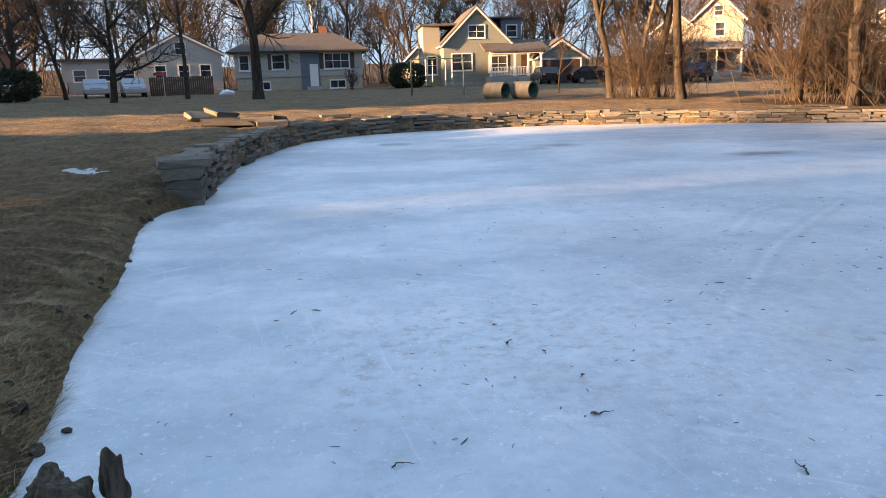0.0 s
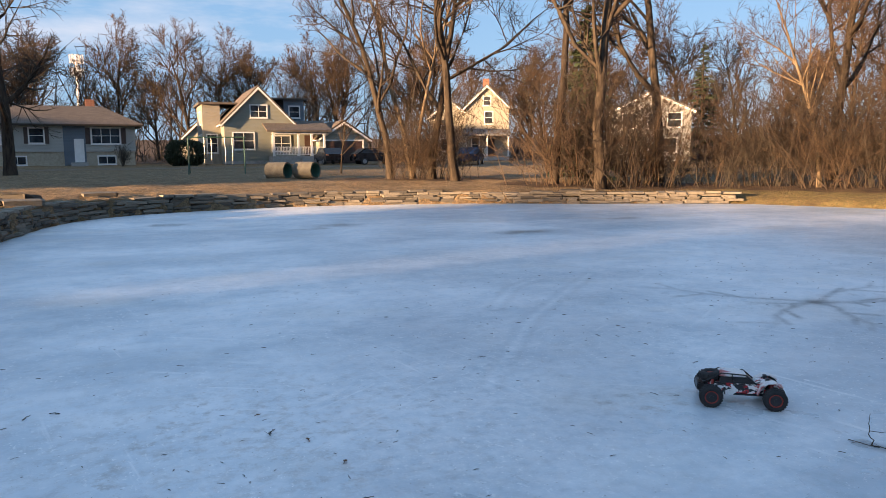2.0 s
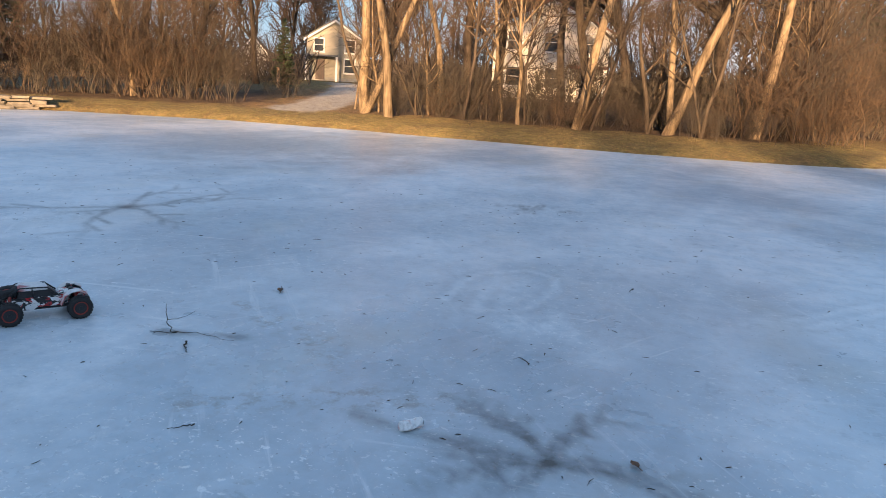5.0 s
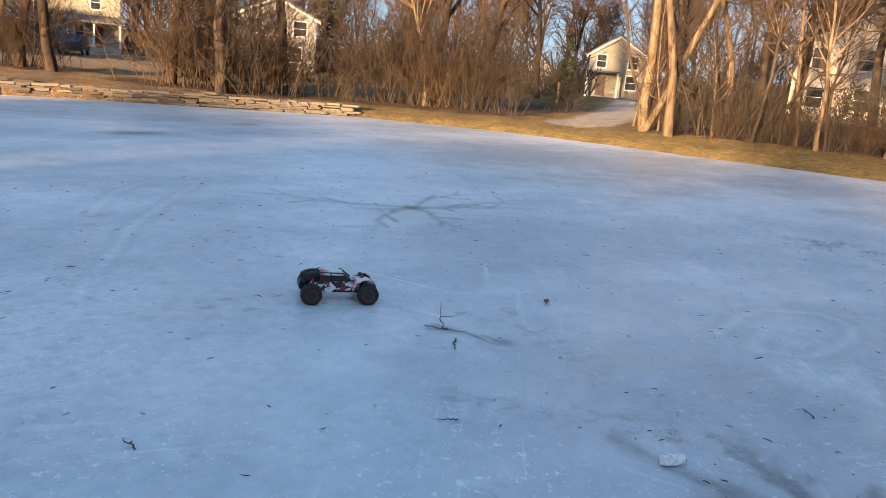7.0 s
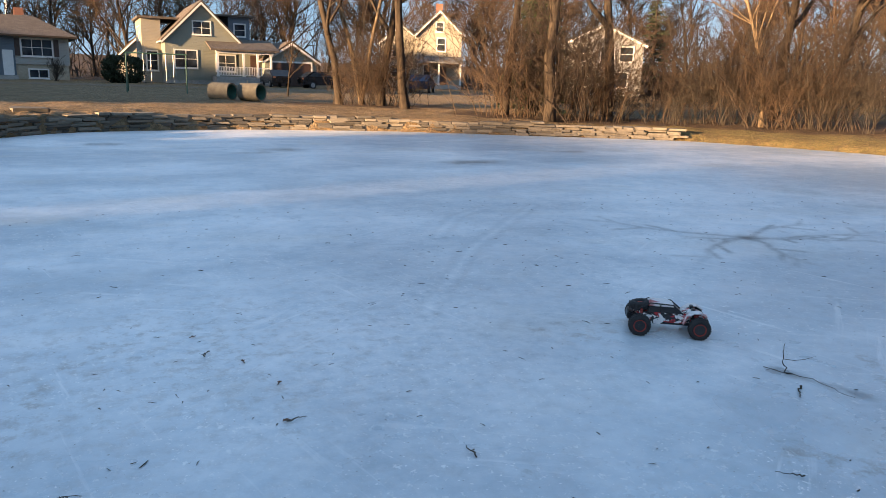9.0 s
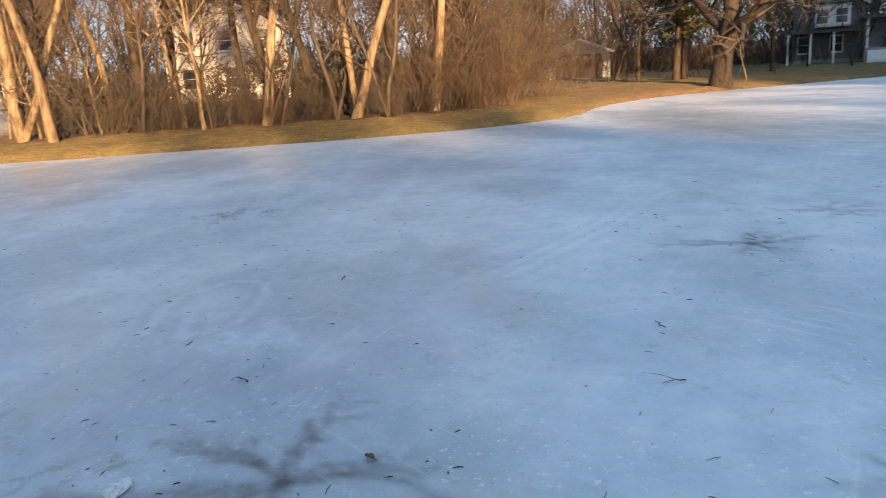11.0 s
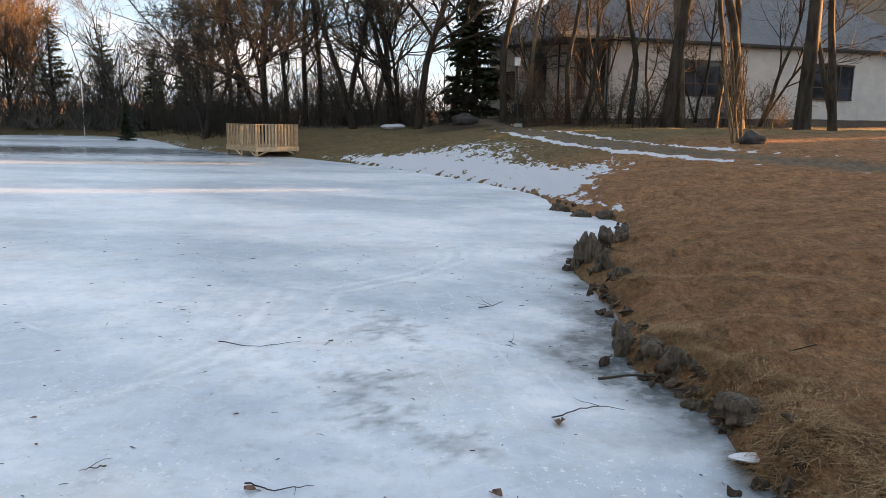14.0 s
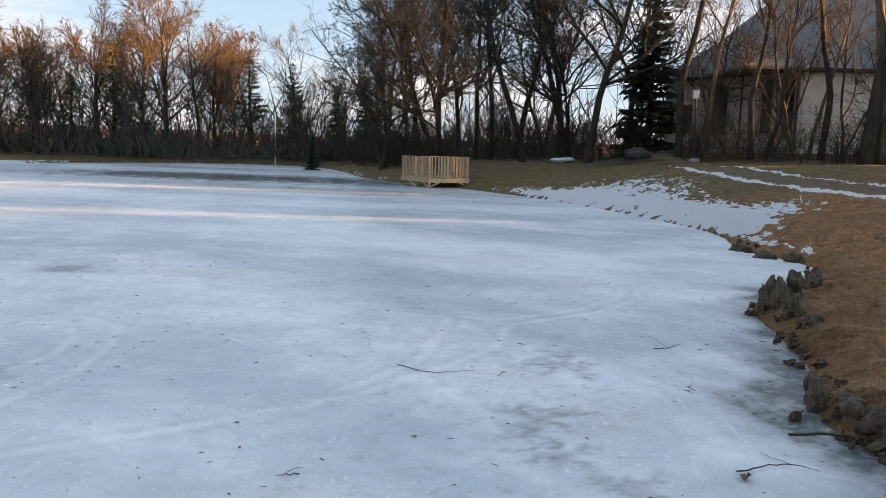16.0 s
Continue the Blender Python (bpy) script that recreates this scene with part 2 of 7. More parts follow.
def _ground(n):
    p = n.coords()
    needles, snow, path, green, tan, slab, litter = (n.attribute(a) for a in ("needles", "snow", "path", "green", "tan", "slab", "litter"))
    strands = n.noise(48, 6, p, 0.8, (1.0, 0.5, 1.0), 0.8)
    clump = n.noise(2.6, 6, p, 0.65)
    wide = n.noise(0.35, 4, p, 0.5)
    base = n.mix(n.ramp(clump, (0.3, 0.0), (0.7, 1.0)), (0.19, 0.115, 0.052), (0.37, 0.24, 0.125))
    base = n.mix(n.math("MULTIPLY", n.ramp(wide, (0.4, 0.0), (0.62, 1.0)), 0.6), base, (0.21, 0.155, 0.08))
    base = n.mix(tan, base, n.mix(n.ramp(clump, (0.3, 0.0), (0.7, 1.0)), (0.22, 0.165, 0.095), (0.43, 0.325, 0.2)))
    base = n.mix(green, base, n.mix(n.ramp(clump, (0.3, 0.0), (0.75, 1.0)), (0.19, 0.16, 0.055), (0.38, 0.315, 0.125)))
    base = n.mix(needles, base, n.mix(n.ramp(clump, (0.3, 0.0), (0.7, 1.0)), (0.42, 0.15, 0.066), (0.78, 0.34, 0.16)))
    worn = n.ramp(n.noise(0.8, 6, p, 0.65, (1.0, 1.5, 1.0)), (0.46, 0.0), (0.62, 1.0))
    base = n.mix(n.math("MULTIPLY", worn, n.math("SUBTRACT", 0.6, n.math("MULTIPLY", needles, 0.42))), base, n.mix(n.noise(3.0, 4, p), (0.1, 0.085, 0.04), (0.2, 0.145, 0.075)))
    base = n.mix(litter, base, n.mix(n.ramp(clump, (0.35, 0.0), (0.65, 1.0)), (0.045, 0.03, 0.022), (0.13, 0.085, 0.058)))
    base = n.mix(n.math("MULTIPLY", n.ramp(strands, (0.3, 1.0), (0.5, 0.0)), 0.6), base, (0.065, 0.042, 0.027))
    base = n.mix(n.math("MULTIPLY", n.ramp(strands, (0.55, 0.0), (0.66, 1.0)), n.math("SUBTRACT", 0.6, n.math("MULTIPLY", litter, 0.45))), base, (0.62, 0.36, 0.19))
    grit = n.noise(34, 4, p, 0.85, (1.0, 0.6, 1.0))
    base = n.mix(n.math("MULTIPLY", n.ramp(grit, (0.38, 1.0), (0.48, 0.0)), 0.5), base, (0.06, 0.035, 0.02))
    base = n.mix(n.math("MULTIPLY", n.ramp(grit, (0.55, 0.0), (0.64, 1.0)), n.math("SUBTRACT", 0.6, n.math("MULTIPLY", litter, 0.45))), base, (0.62, 0.3, 0.14))
    mid = n.noise(13, 5, p, 0.8, (1.0, 0.55, 1.0), 0.3)
    base = n.mix(n.math("MULTIPLY", n.ramp(mid, (0.36, 1.0), (0.5, 0.0)), 0.5), base, (0.06, 0.038, 0.022))
    base = n.mix(n.math("MULTIPLY", n.ramp(mid, (0.54, 0.0), (0.68, 1.0)), n.math("SUBTRACT", 0.5, n.math("MULTIPLY", litter, 0.4))), base, (0.55, 0.3, 0.15))
    base = n.mix(path, base, n.mix(clump, (0.17, 0.115, 0.075), (0.32, 0.235, 0.165)))
    base = n.mix(slab, base, n.mix(clump, (0.36, 0.34, 0.31), (0.5, 0.48, 0.45)))
    drift = n.math("ADD", n.noise(2.0, 7, p, 0.68, (1.7, 0.7, 1.0), 0.3), n.math("MULTIPLY", n.math("SUBTRACT", n.noise(6, 5, p, 0.7, (1.0, 0.6, 1.0)), 0.5), 0.55))
    tuft = n.ramp(n.noise(7, 6, p, 0.7, (1.0, 0.5, 1.0), 0.6), (0.38, 1.0), (0.56, 0.0))
    base = n.mix(n.math("MULTIPLY", tuft, 0.45), base, (0.06, 0.042, 0.024))
    cover = n.math("GREATER_THAN", n.math("ADD", drift, snow), 1.12)
    base = n.mix(cover, base, (0.82, 0.85, 0.88))
    n.bump(n.math("ADD", strands, n.math("MULTIPLY", clump, 2.0)), 0.08, 0.9)
    n.finish(base, n.math("SUBTRACT", 0.95, n.math("MULTIPLY", cover, 0.35)), spec=0.25)


GROUND = material("winter_ground", _ground)

# ---- building helpers ----
def mesh_object(name, bm, mat):
    me = bpy.data.meshes.new(name)
    bm.to_mesh(me)
    bm.free()
    for m in mat if isinstance(mat, (list, tuple)) else (mat,):
        me.materials.append(m)
    return new(name, me)


def part(name, bm, mat, parent, label=""):
    """One mesh object under a thing or a part, built in the coordinates of its thing."""
    ob = mesh_object(name, bm, mat)
    ob.parent = parent
    if label:
        ob["label"] = label
    return ob


def thing(name, m, label, category, group="", kind=""):
    ob = new(name)
    ob.empty_display_size = 0.2
    ob.matrix_world = m
    return tagged(ob, label, category, group, kind)


def box(bm, x0, y0, z0, x1, y1, z1, bevel=0.0):
    r = bmesh.ops.create_cube(bm, size=1.0, matrix=Matrix.LocRotScale(((x0 + x1) / 2, (y0 + y1) / 2, (z0 + z1) / 2), None, (x1 - x0, y1 - y0, z1 - z0)))
    if bevel:
        edges = list({e for v in r["verts"] for e in v.link_edges})
        bmesh.ops.bevel(bm, geom=edges, offset=bevel, segments=1, affect="EDGES")
    return bm


def boxes(*all_boxes, bevel=0.0):
    bm = bmesh.new()
    for b in all_boxes:
        box(bm, *b, bevel=bevel)
    return bm


def rod(bm, a, b, r0, r1=None, sides=10, caps=True):
    a, b = Vector(a), Vector(b)
    d = b - a
    m = Matrix.Translation((a + b) / 2) @ d.to_track_quat("Z", "Y").to_matrix().to_4x4()
    bmesh.ops.create_cone(bm, cap_ends=caps, segments=sides, radius1=r0, radius2=r0 if r1 is None else r1, depth=d.length, matrix=m)
    return bm


def tube_mesh(name, paths):
    """paths: (points, radii, sides); all the tubes in one mesh."""
    groups = {}
    for pts, rad, k in paths:
        groups.setdefault((len(pts), k), []).append((pts, rad))
    verts, faces, base = [], [], 0
    for (n, k), some in groups.items():
        p = np.array([a for a, _ in some], float)
        r = np.array([b for _, b in some], float)
        t = np.gradient(p, axis=1)
        t /= np.linalg.norm(t, axis=2, keepdims=True) + 1e-9
        ref = np.where(np.abs(t[..., 2:3]) > 0.8, np.array([1.0, 0.15, 0]), np.array([0.1, 0.0, 1.0]))
        u = np.cross(t, ref)
        u /= np.linalg.norm(u, axis=2, keepdims=True) + 1e-9
        v = np.cross(t, u)
        a = np.arange(k) * 2 * np.pi / k
        ring = p[:, :, None] + r[:, :, None, None] * (np.cos(a)[:, None] * u[:, :, None] + np.sin(a)[:, None] * v[:, :, None])
        m = len(some)
        verts.append(ring.reshape(-1, 3))
        i = np.arange(m)[:, None, None] * n * k + np.arange(n - 1)[None, :, None] * k
        j = np.arange(k)[None, None]
        j2 = (j + 1) % k
        f = np.stack([i + j, i + j2, i + k + j2, i + k + j], -1).reshape(-1, 4) + base
        faces.append(f)
        base += m * n * k
    me = bpy.data.meshes.new(name)
    me.from_pydata(np.concatenate(verts).tolist(), [], np.concatenate(faces).tolist())
    me.polygons.foreach_set("use_smooth", np.ones(len(me.polygons), bool))
    return me


# ---- the pond's outline, clockwise from the near west bank ----
SHORE = [
    (-1.7, 2.6), (-1.95, 3.6), (-2.25, 4.6), (-2.5, 5.6), (-2.7, 6.6), (-3.18, 8.3), (-3.45, 9.4), (-3.45, 10.4), (-3.2, 10.9), (-3.3, 11.7), (-3.6, 14.0), (-3.75, 16.1),
    (-3.65, 18.9), (-3.3, 21.5), (-2.6, 23.2), (-1.3, 24.6), (1.5, 25.8), (4.0, 26.2), (7.0, 25.8), (9.6, 25.2), (12.8, 23.5), (15.4, 22.3), (17.9, 20.9), (19.2, 18.9)]
SHORE += [
    (20.7, 15.9), (21.4, 12.8), (21.7, 9.7), (22.1, 5.8), (22.7, 2.0), (23.6, -1.0), (25.0, -3.4), (27.6, -5.6), (32.8, -7.8), (38.0, -12.0), (42.1, -18.5), (46.4, -27.0),
    (50.0, -35.5), (52.0, -46.0), (52.0, -58.0), (48.0, -66.0), (41.5, -68.0), (35.0, -65.0), (27.0, -54.5), (20.5, -44.2), (15.4, -38.8), (12.5, -36.6), (10.5, -34.8), (5.8, -29.5),
    (4.7, -27.8), (2.4, -24.2), (0.5, -20.6), (-0.25, -18.6), (-0.58, -16.0), (-1.15, -15.0), (-1.54, -14.0), (-1.3, -12.7), (-0.7, -11.0), (-0.38, -9.65), (-0.52, -8.4),
    (-0.62, -7.2), (-0.52, -6.1), (-0.73, -5.6), (-0.92, -5.2), (-0.88, -4.6), (-1.05, -3.5), (-1.25, -2.0), (-1.3, 0.0), (-1.4, 1.4)]


def smooth_loop(points, steps):
    p = np.array(points)
    a, b, c, d = np.roll(p, 1, 0), p, np.roll(p, -1, 0), np.roll(p, -2, 0)
    out = []
    for s in np.arange(steps) / steps:
        out.append(0.5 * (2 * b + (c - a) * s + (2 * a - 5 * b + 4 * c - d) * s**2 + (3 * b - a - 3 * c + d) * s**3))
    return np.stack(out, 1).reshape(-1, 2)


OUTLINE = smooth_loop(SHORE, 4)


def shore_distance(x, y):
    """Metres from the pond's edge; minus inside."""
    q = np.stack([np.ravel(x), np.ravel(y)], 1).astype(float)
    a, b = OUTLINE, np.roll(OUTLINE, -1, 0)
    best, inside = np.full(len(q), 1e9), np.zeros(len(q), bool)
    for p0, p1 in zip(a, b):
        e = p1 - p0
        w = q - p0
        t = np.clip((w @ e) / (e @ e + 1e-12), 0, 1)
        best = np.minimum(best, ((w - t[:, None] * e) ** 2).sum(1))
        cross = (p0[1] > q[:, 1]) != (p1[1] > q[:, 1])
        if e[1]:
            inside ^= cross & (q[:, 0] < p0[0] + (q[:, 1] - p0[1]) * e[0] / e[1])
    return np.where(inside, -1, 1).reshape(np.shape(x)) * np.sqrt(best).reshape(np.shape(x))


# height of the ground by the distance from the edge, for each stretch of the shore
AWAY = (0, 0.3, 1, 3, 7, 12, 25, 50, 100, 400)
BANKS = (
    ((5, 28), (0.42, 0.46, 0.49, 0.54, 0.63, 0.7, 0.78, 0.95, 1.1, 1.5)),
    ((-5, 19), (0.5, 0.54, 0.56, 0.6, 0.66, 0.73, 0.85, 1.1, 1.3, 1.6)),
    ((-3.6, 8), (0.0, 0.2, 0.33, 0.42, 0.52, 0.66, 0.85, 1.2, 1.4, 1.8)),
    ((-1.5, -1), (0.0, 0.22, 0.34, 0.5, 0.8, 1.1, 1.4, 1.6, 1.9, 2.3)),
    ((-1, -9), (0.0, 0.2, 0.32, 0.55, 1.05, 1.3, 1.6, 1.9, 2.1, 2.5)),
    ((2, -25), (0.0, 0.12, 0.35, 0.88, 1.45, 1.72, 1.95, 2.2, 2.4, 2.8)),
    ((12, -38), (0.0, 0.12, 0.33, 0.75, 1.25, 1.5, 1.7, 1.9, 2.1, 2.6)),
    ((45, -70), (0.0, 0.1, 0.25, 0.4, 0.6, 0.8, 1.0, 1.3, 1.6, 2.0)),
    ((45, -22), (0.0, 0.1, 0.2, 0.35, 0.5, 0.6, 0.8, 1.0, 1.3, 1.8)),
    ((23, 4), (0.0, 0.12, 0.25, 0.4, 0.45, 0.52, 0.7, 0.9, 1.1, 1.5)),
    ((20, 19), (0.03, 0.16, 0.28, 0.34, 0.4, 0.5, 0.7, 0.9, 1.1, 1.5)))


def ground_height(x, y, d=None):
    x, y = np.asarray(x, float), np.asarray(y, float)
    d = shore_distance(x, y) if d is None else d
    total, weight = 0, 0
    for (ax, ay), heights in BANKS:
        w = 1 / ((x - ax) ** 2 + (y - ay) ** 2 + 6) ** 2
        total, weight = total + w * np.interp(d, AWAY, heights), weight + w
    h = total / weight
    lumps = 0.05 * np.sin(x * 2.1 + 1.3 * np.sin(y * 1.7)) * np.sin(y * 2.6 + 0.8) * np.clip(d / 1.5, 0, 1)
    near = np.clip(d / 0.25, 0, 1) * np.clip((3.0 - d) / 2.0, 0, 1) * (x < 3)
    lumps = lumps + near * (0.05 * np.sin(x * 5.3 + 2.1 * np.sin(y * 3.1)) * np.sin(y * 4.4 + 1.7 * np.sin(x * 2.3)) + 0.025 * np.sin(x * 11 + 2 * np.sin(y * 7.3)) * np.sin(y * 10.1))
    lumps = lumps + 0.55 * np.clip((-y - 36.5) / 7, 0, 1) * np.clip((6 - x) / 4, 0, 1) * (d > 0)
    rise = np.clip(d - 105, 0, 190) * 0.04
    return np.where(d < 0, np.maximum(-0.6, d * 0.9 - 0.02), h + lumps + rise)


def gz(x, y):
    return float(ground_height(np.array([x]), np.array([y]))[0])


def spaced(*runs):
    out = []
    for a, b, step in runs:
        out += list(np.arange(a, b, step))
    return np.array(out + [runs[-1][1]])


def sheet(name, xs, ys, z, mat, attributes=None):
    gx, gy = np.meshgrid(xs, ys)
    zs = z(gx, gy)
    me = bpy.data.meshes.new(name)
    n, m = len(ys), len(xs)
    i = np.arange(n - 1)[:, None] * m + np.arange(m - 1)
    faces = np.stack([i, i + 1, i + m + 1, i + m], -1).reshape(-1, 4)
    verts = np.stack([gx, gy, zs], -1).reshape(-1, 3)
    me.vertices.add(len(verts))
    me.vertices.foreach_set("co", verts.ravel())
    me.loops.add(faces.size)
    me.loops.foreach_set("vertex_index", faces.ravel())
    me.polygons.add(len(faces))
    me.polygons.foreach_set("loop_start", np.arange(len(faces)) * 4)
    me.polygons.foreach_set("use_smooth", np.ones(len(faces), bool))
    me.update(calc_edges=True)
    for key, value in (attributes(gx, gy) if attributes else {}).items():
        me.attributes.new(key, "FLOAT", "POINT").data.foreach_set("value", np.clip(value, 0, 1).ravel().astype(np.float32))
    me.materials.append(mat)
    return new(name, me)


def near_line(x, y, points):
    """Metres from a broken line."""
    best = np.full(np.shape(x), 1e9)
    for (ax, ay), (bx, by) in zip(points, points[1:]):
        ex, ey = bx - ax, by - ay
        t = np.clip(((x - ax) * ex + (y - ay) * ey) / (ex * ex + ey * ey + 1e-9), 0, 1)
        best = np.minimum(best, np.hypot(x - ax - t * ex, y - ay - t * ey))
    return best


def bell(x, y, cx, cy, rx, ry):
    return np.exp(-(((x - cx) / rx) ** 2 + ((y - cy) / ry) ** 2))


PARK_PATH = [(16, -49), (9, -49), (5, -48.5), (2.5, -43), (0.9, -38.3), (-0.5, -32.4), (-2.2, -26.3), (-3.3, -23.3), (-4.6, -20.5), (-5.5, -18.8), (-6.4, -17.2), (-9, -13.5), (-20, -8), (-44, -1)]


DRIVE = [(24.6, 15.7), (28, 16.9), (32, 18.6), (40, 22.5), (52, 29), (62, 35)]


def ground_cover(x, y):
    d = shore_distance(x, y)
    south = 1 / (1 + np.exp((y + 2.5) / 0.8)) / (1 + np.exp((x - 3) / 2))
    needles = south * np.clip((y + 26 - 0.5 * (x + 4)) / 5, 0, 1) * np.clip((-y - 1) / 2, 0, 1)
    needles = needles * np.clip(0.75 + 0.5 * d + 0.35 * np.sin(x * 1.3 + 2 * np.sin(y * 0.9)) * np.sin(y * 1.1 + 0.6 * x), 0.5, 1)
    track = near_line(x, y, PARK_PATH)
    path = np.clip((0.62 - track) / 0.3, 0, 1)
    drive = near_line(x, y, DRIVE)
    road = near_line(x, y, [(-60, 57), (-12, 59), (2, 63), (60, 52)])
    path = np.maximum(path, np.clip((2.6 - road) / 0.4, 0, 1))
    snow = 0.6 * bell(x, y, 3.0, -29.0, 4.5, 5.5) + 0.3 * bell(x, y, 0.3, -23.5, 2.2, 5.0)
    snow += 0.55 * np.exp(-(((d - 0.3) / 1.1) ** 2)) * ((y < -14) & (x < 9) | (y < -40))
    snow += 0.63 * np.exp(-(((track - 0.78) / 0.22) ** 2)) * (y < -15) + 0.5 * bell(x, y, -2, -20.5, 2.6, 2.4) + 0.5 * bell(x, y, -9, -22, 4, 1.5)
    snow += 0.9 * bell(x, y, -5.3, 12.1, 0.55, 0.4) + 0.8 * bell(x, y, -7.2, 13.5, 0.4, 0.2)
    snow += 0.85 * bell(x, y, 52, -39, 2.5, 8) + 0.55 * bell(x, y, 15, -44, 2, 3)
    tan = np.clip((y - 20) / 6, 0, 1) * np.clip((30 - x) / 10, 0, 1) * np.clip((60 - y) / 8, 0.15, 1)
    tan = np.maximum(tan, np.clip(1 - np.abs(y - 19) / 9, 0, 1) * (x < 0) * 0.8)
    green = np.clip((x - 14) / 6, 0, 1) * np.clip((y + 12) / 8, 0, 1) * np.clip((4.5 - d) / 2, 0, 1)
    green = np.maximum(green, 0.7 * np.clip((x - 40) / 4, 0, 1))
    green = np.maximum(green, 0.3 * np.clip((-y - 24) / 4, 0, 1))
    snow -= 0.5 * np.exp(-((d / 0.16) ** 2)) * (x < 12)
    edge = 0.5 * np.sin(x * 1.9 + np.sin(y * 1.4)) + 0.4 * np.sin(y * 2.7 + x)
    litter = np.clip((d - 3.4 + edge) / 1.2, 0, 1) * (x > 20) * np.clip((26 - y) / 2, 0, 1) * np.clip((y + 8) / 3, 0, 1) * np.clip((drive - 2.4) / 0.8, 0, 1)
    litter = np.maximum(litter, np.clip((3.2 - near_line(x, y, [(14.2, 27.2), (18.6, 26.2), (25.5, 21)]) + edge) / 1.2, 0, 1) * np.clip((d - 2.6) / 0.8, 0, 1))
    litter = np.maximum(litter, np.clip((2.4 - near_line(x, y, [(8.8, 34.4), (12.6, 33.0)]) + edge) / 1.2, 0, 1))
    litter = np.maximum(litter, np.clip((np.hypot(x, y) - 78) / 10, 0, 1))
    litter = np.maximum(litter, np.clip((-y - 37.6 + edge) / 1.0, 0, 1) * np.clip((6 - x) / 2, 0, 1))
    litter = np.maximum(litter, np.clip((-y - 46.5 + edge) / 1.5, 0, 1) * np.clip((30 - x) / 3, 0, 1) * (d > 4))
    return {"needles": needles, "snow": np.clip(snow, 0, 0.82), "path": path, "green": green, "tan": tan, "slab": np.clip((1.3 - drive) / 0.3, 0, 1), "litter": litter}


ground = sheet("ground", spaced((-2500, -300, 220), (-300, -80, 20), (-80, -16, 2.0), (-16, -5, 0.4), (-5, 1, 0.12), (1, 28, 0.4), (28, 70, 1.0), (70, 300, 20), (300, 2500, 220)),
               spaced((-2500, -300, 220), (-300, -90, 20), (-90, -40, 1.0), (-40, -16, 0.4), (-16, 12, 0.14), (12, 32, 0.35), (32, 90, 1.5), (90, 300, 20), (300, 2500, 220)),
               ground_height, GROUND, ground_cover)
tagged(ground, "brown winter grass with fallen needles and old snow", "ground", kind="structure")


# dark melt stars in the ice: centre, reach and a seed for the arms
STARS = [((7.0, 6.6), 1.6, 1), ((3.44, 0.56), 0.72, 2), ((7.1, -3.08), 0.7, 3), ((2.93, -2.53), 0.8, 4), ((1.22, -5.38), 0.42, 5), ((1.3, -6.74), 0.4, 6), ((1.0, -4.83), 0.3, 7),
         ((0.52, -4.52), 0.28, 8), ((5.24, -4.6), 0.5, 9), ((8.4, -4.5), 0.6, 10), ((10.5, 2.58), 0.6, 11)]
TRACKS = [[(2.58, -8.07), (2.05, -7.89), (1.94, -6.99), (2.37, -5.66), (2.86, -4.75), (3.53, -4.02)], [(2.7, -7.9), (2.6, -7.38), (2.43, -6.29), (2.73, -5.11), (3.29, -4.31), (4.1, -3.4)],
          [(5.16, -4.76), (5.19, -5.25), (5.44, -5.73), (5.98, -6.19), (6.31, -5.99)], [(4.58, -4.26), (4.68, -4.97), (5.02, -5.71), (5.39, -6.21), (6.02, -6.45)], [(1.64, -11.36), (0.97, -10.7), (0.91, -9.89), (1.32, -8.82), (2.05, -7.89)], [(1.8, -11.2), (1.2, -10.7), (1.12, -9.95), (1.5, -8.95), (2.2, -8.05)]]
TRACKS += [[(5.59, 1.95), (6.2, 2.02), (6.55, 1.97), (6.94, 1.63), (6.8, 1.35), (6.43, 1.24), (5.72, 1.31), (5.44, 1.64), (6.1, 1.76)], [(3.34, 7.61), (4.07, 8.78), (4.81, 9.4)], [(2.2, 5.0), (3.5, 7.0), (4.9, 8.6), (5.6, 9.4)], [(6.6, -0.6), (8.2, -1.8), (10.5, -3.2)], [(6.5, -0.75), (8.1, -1.95), (10.4, -3.35)]]
# where tyres have ground brown dirt into the frost, and where old cracks have filled with melt
GRIME = [[(0.06, 5.28), (0.46, 5.09), (0.77, 4.39), (0.9, 3.79), (0.8, 3.29)], [(0.06, 5.28), (-0.32, 4.43), (-0.43, 3.6)], [(-0.33, 4.35), (0.03, 4.57), (0.16, 5.63)], [(2.76, 4.38), (3.17, 4.35), (3.72, 4.49)], [(2.9, 4.2), (3.5, 4.1)], [(4.6, 3.2), (4.3, 2.4), (3.9, 1.9)], [(3.1, 2.3), (3.5, 1.9), (3.8, 1.2)]]
CRACKS = [[(3.44, 1.55), (3.39, 1.24), (3.41, 0.99), (3.43, 0.59)], [(3.9, 3.19), (4.05, 2.75)]]


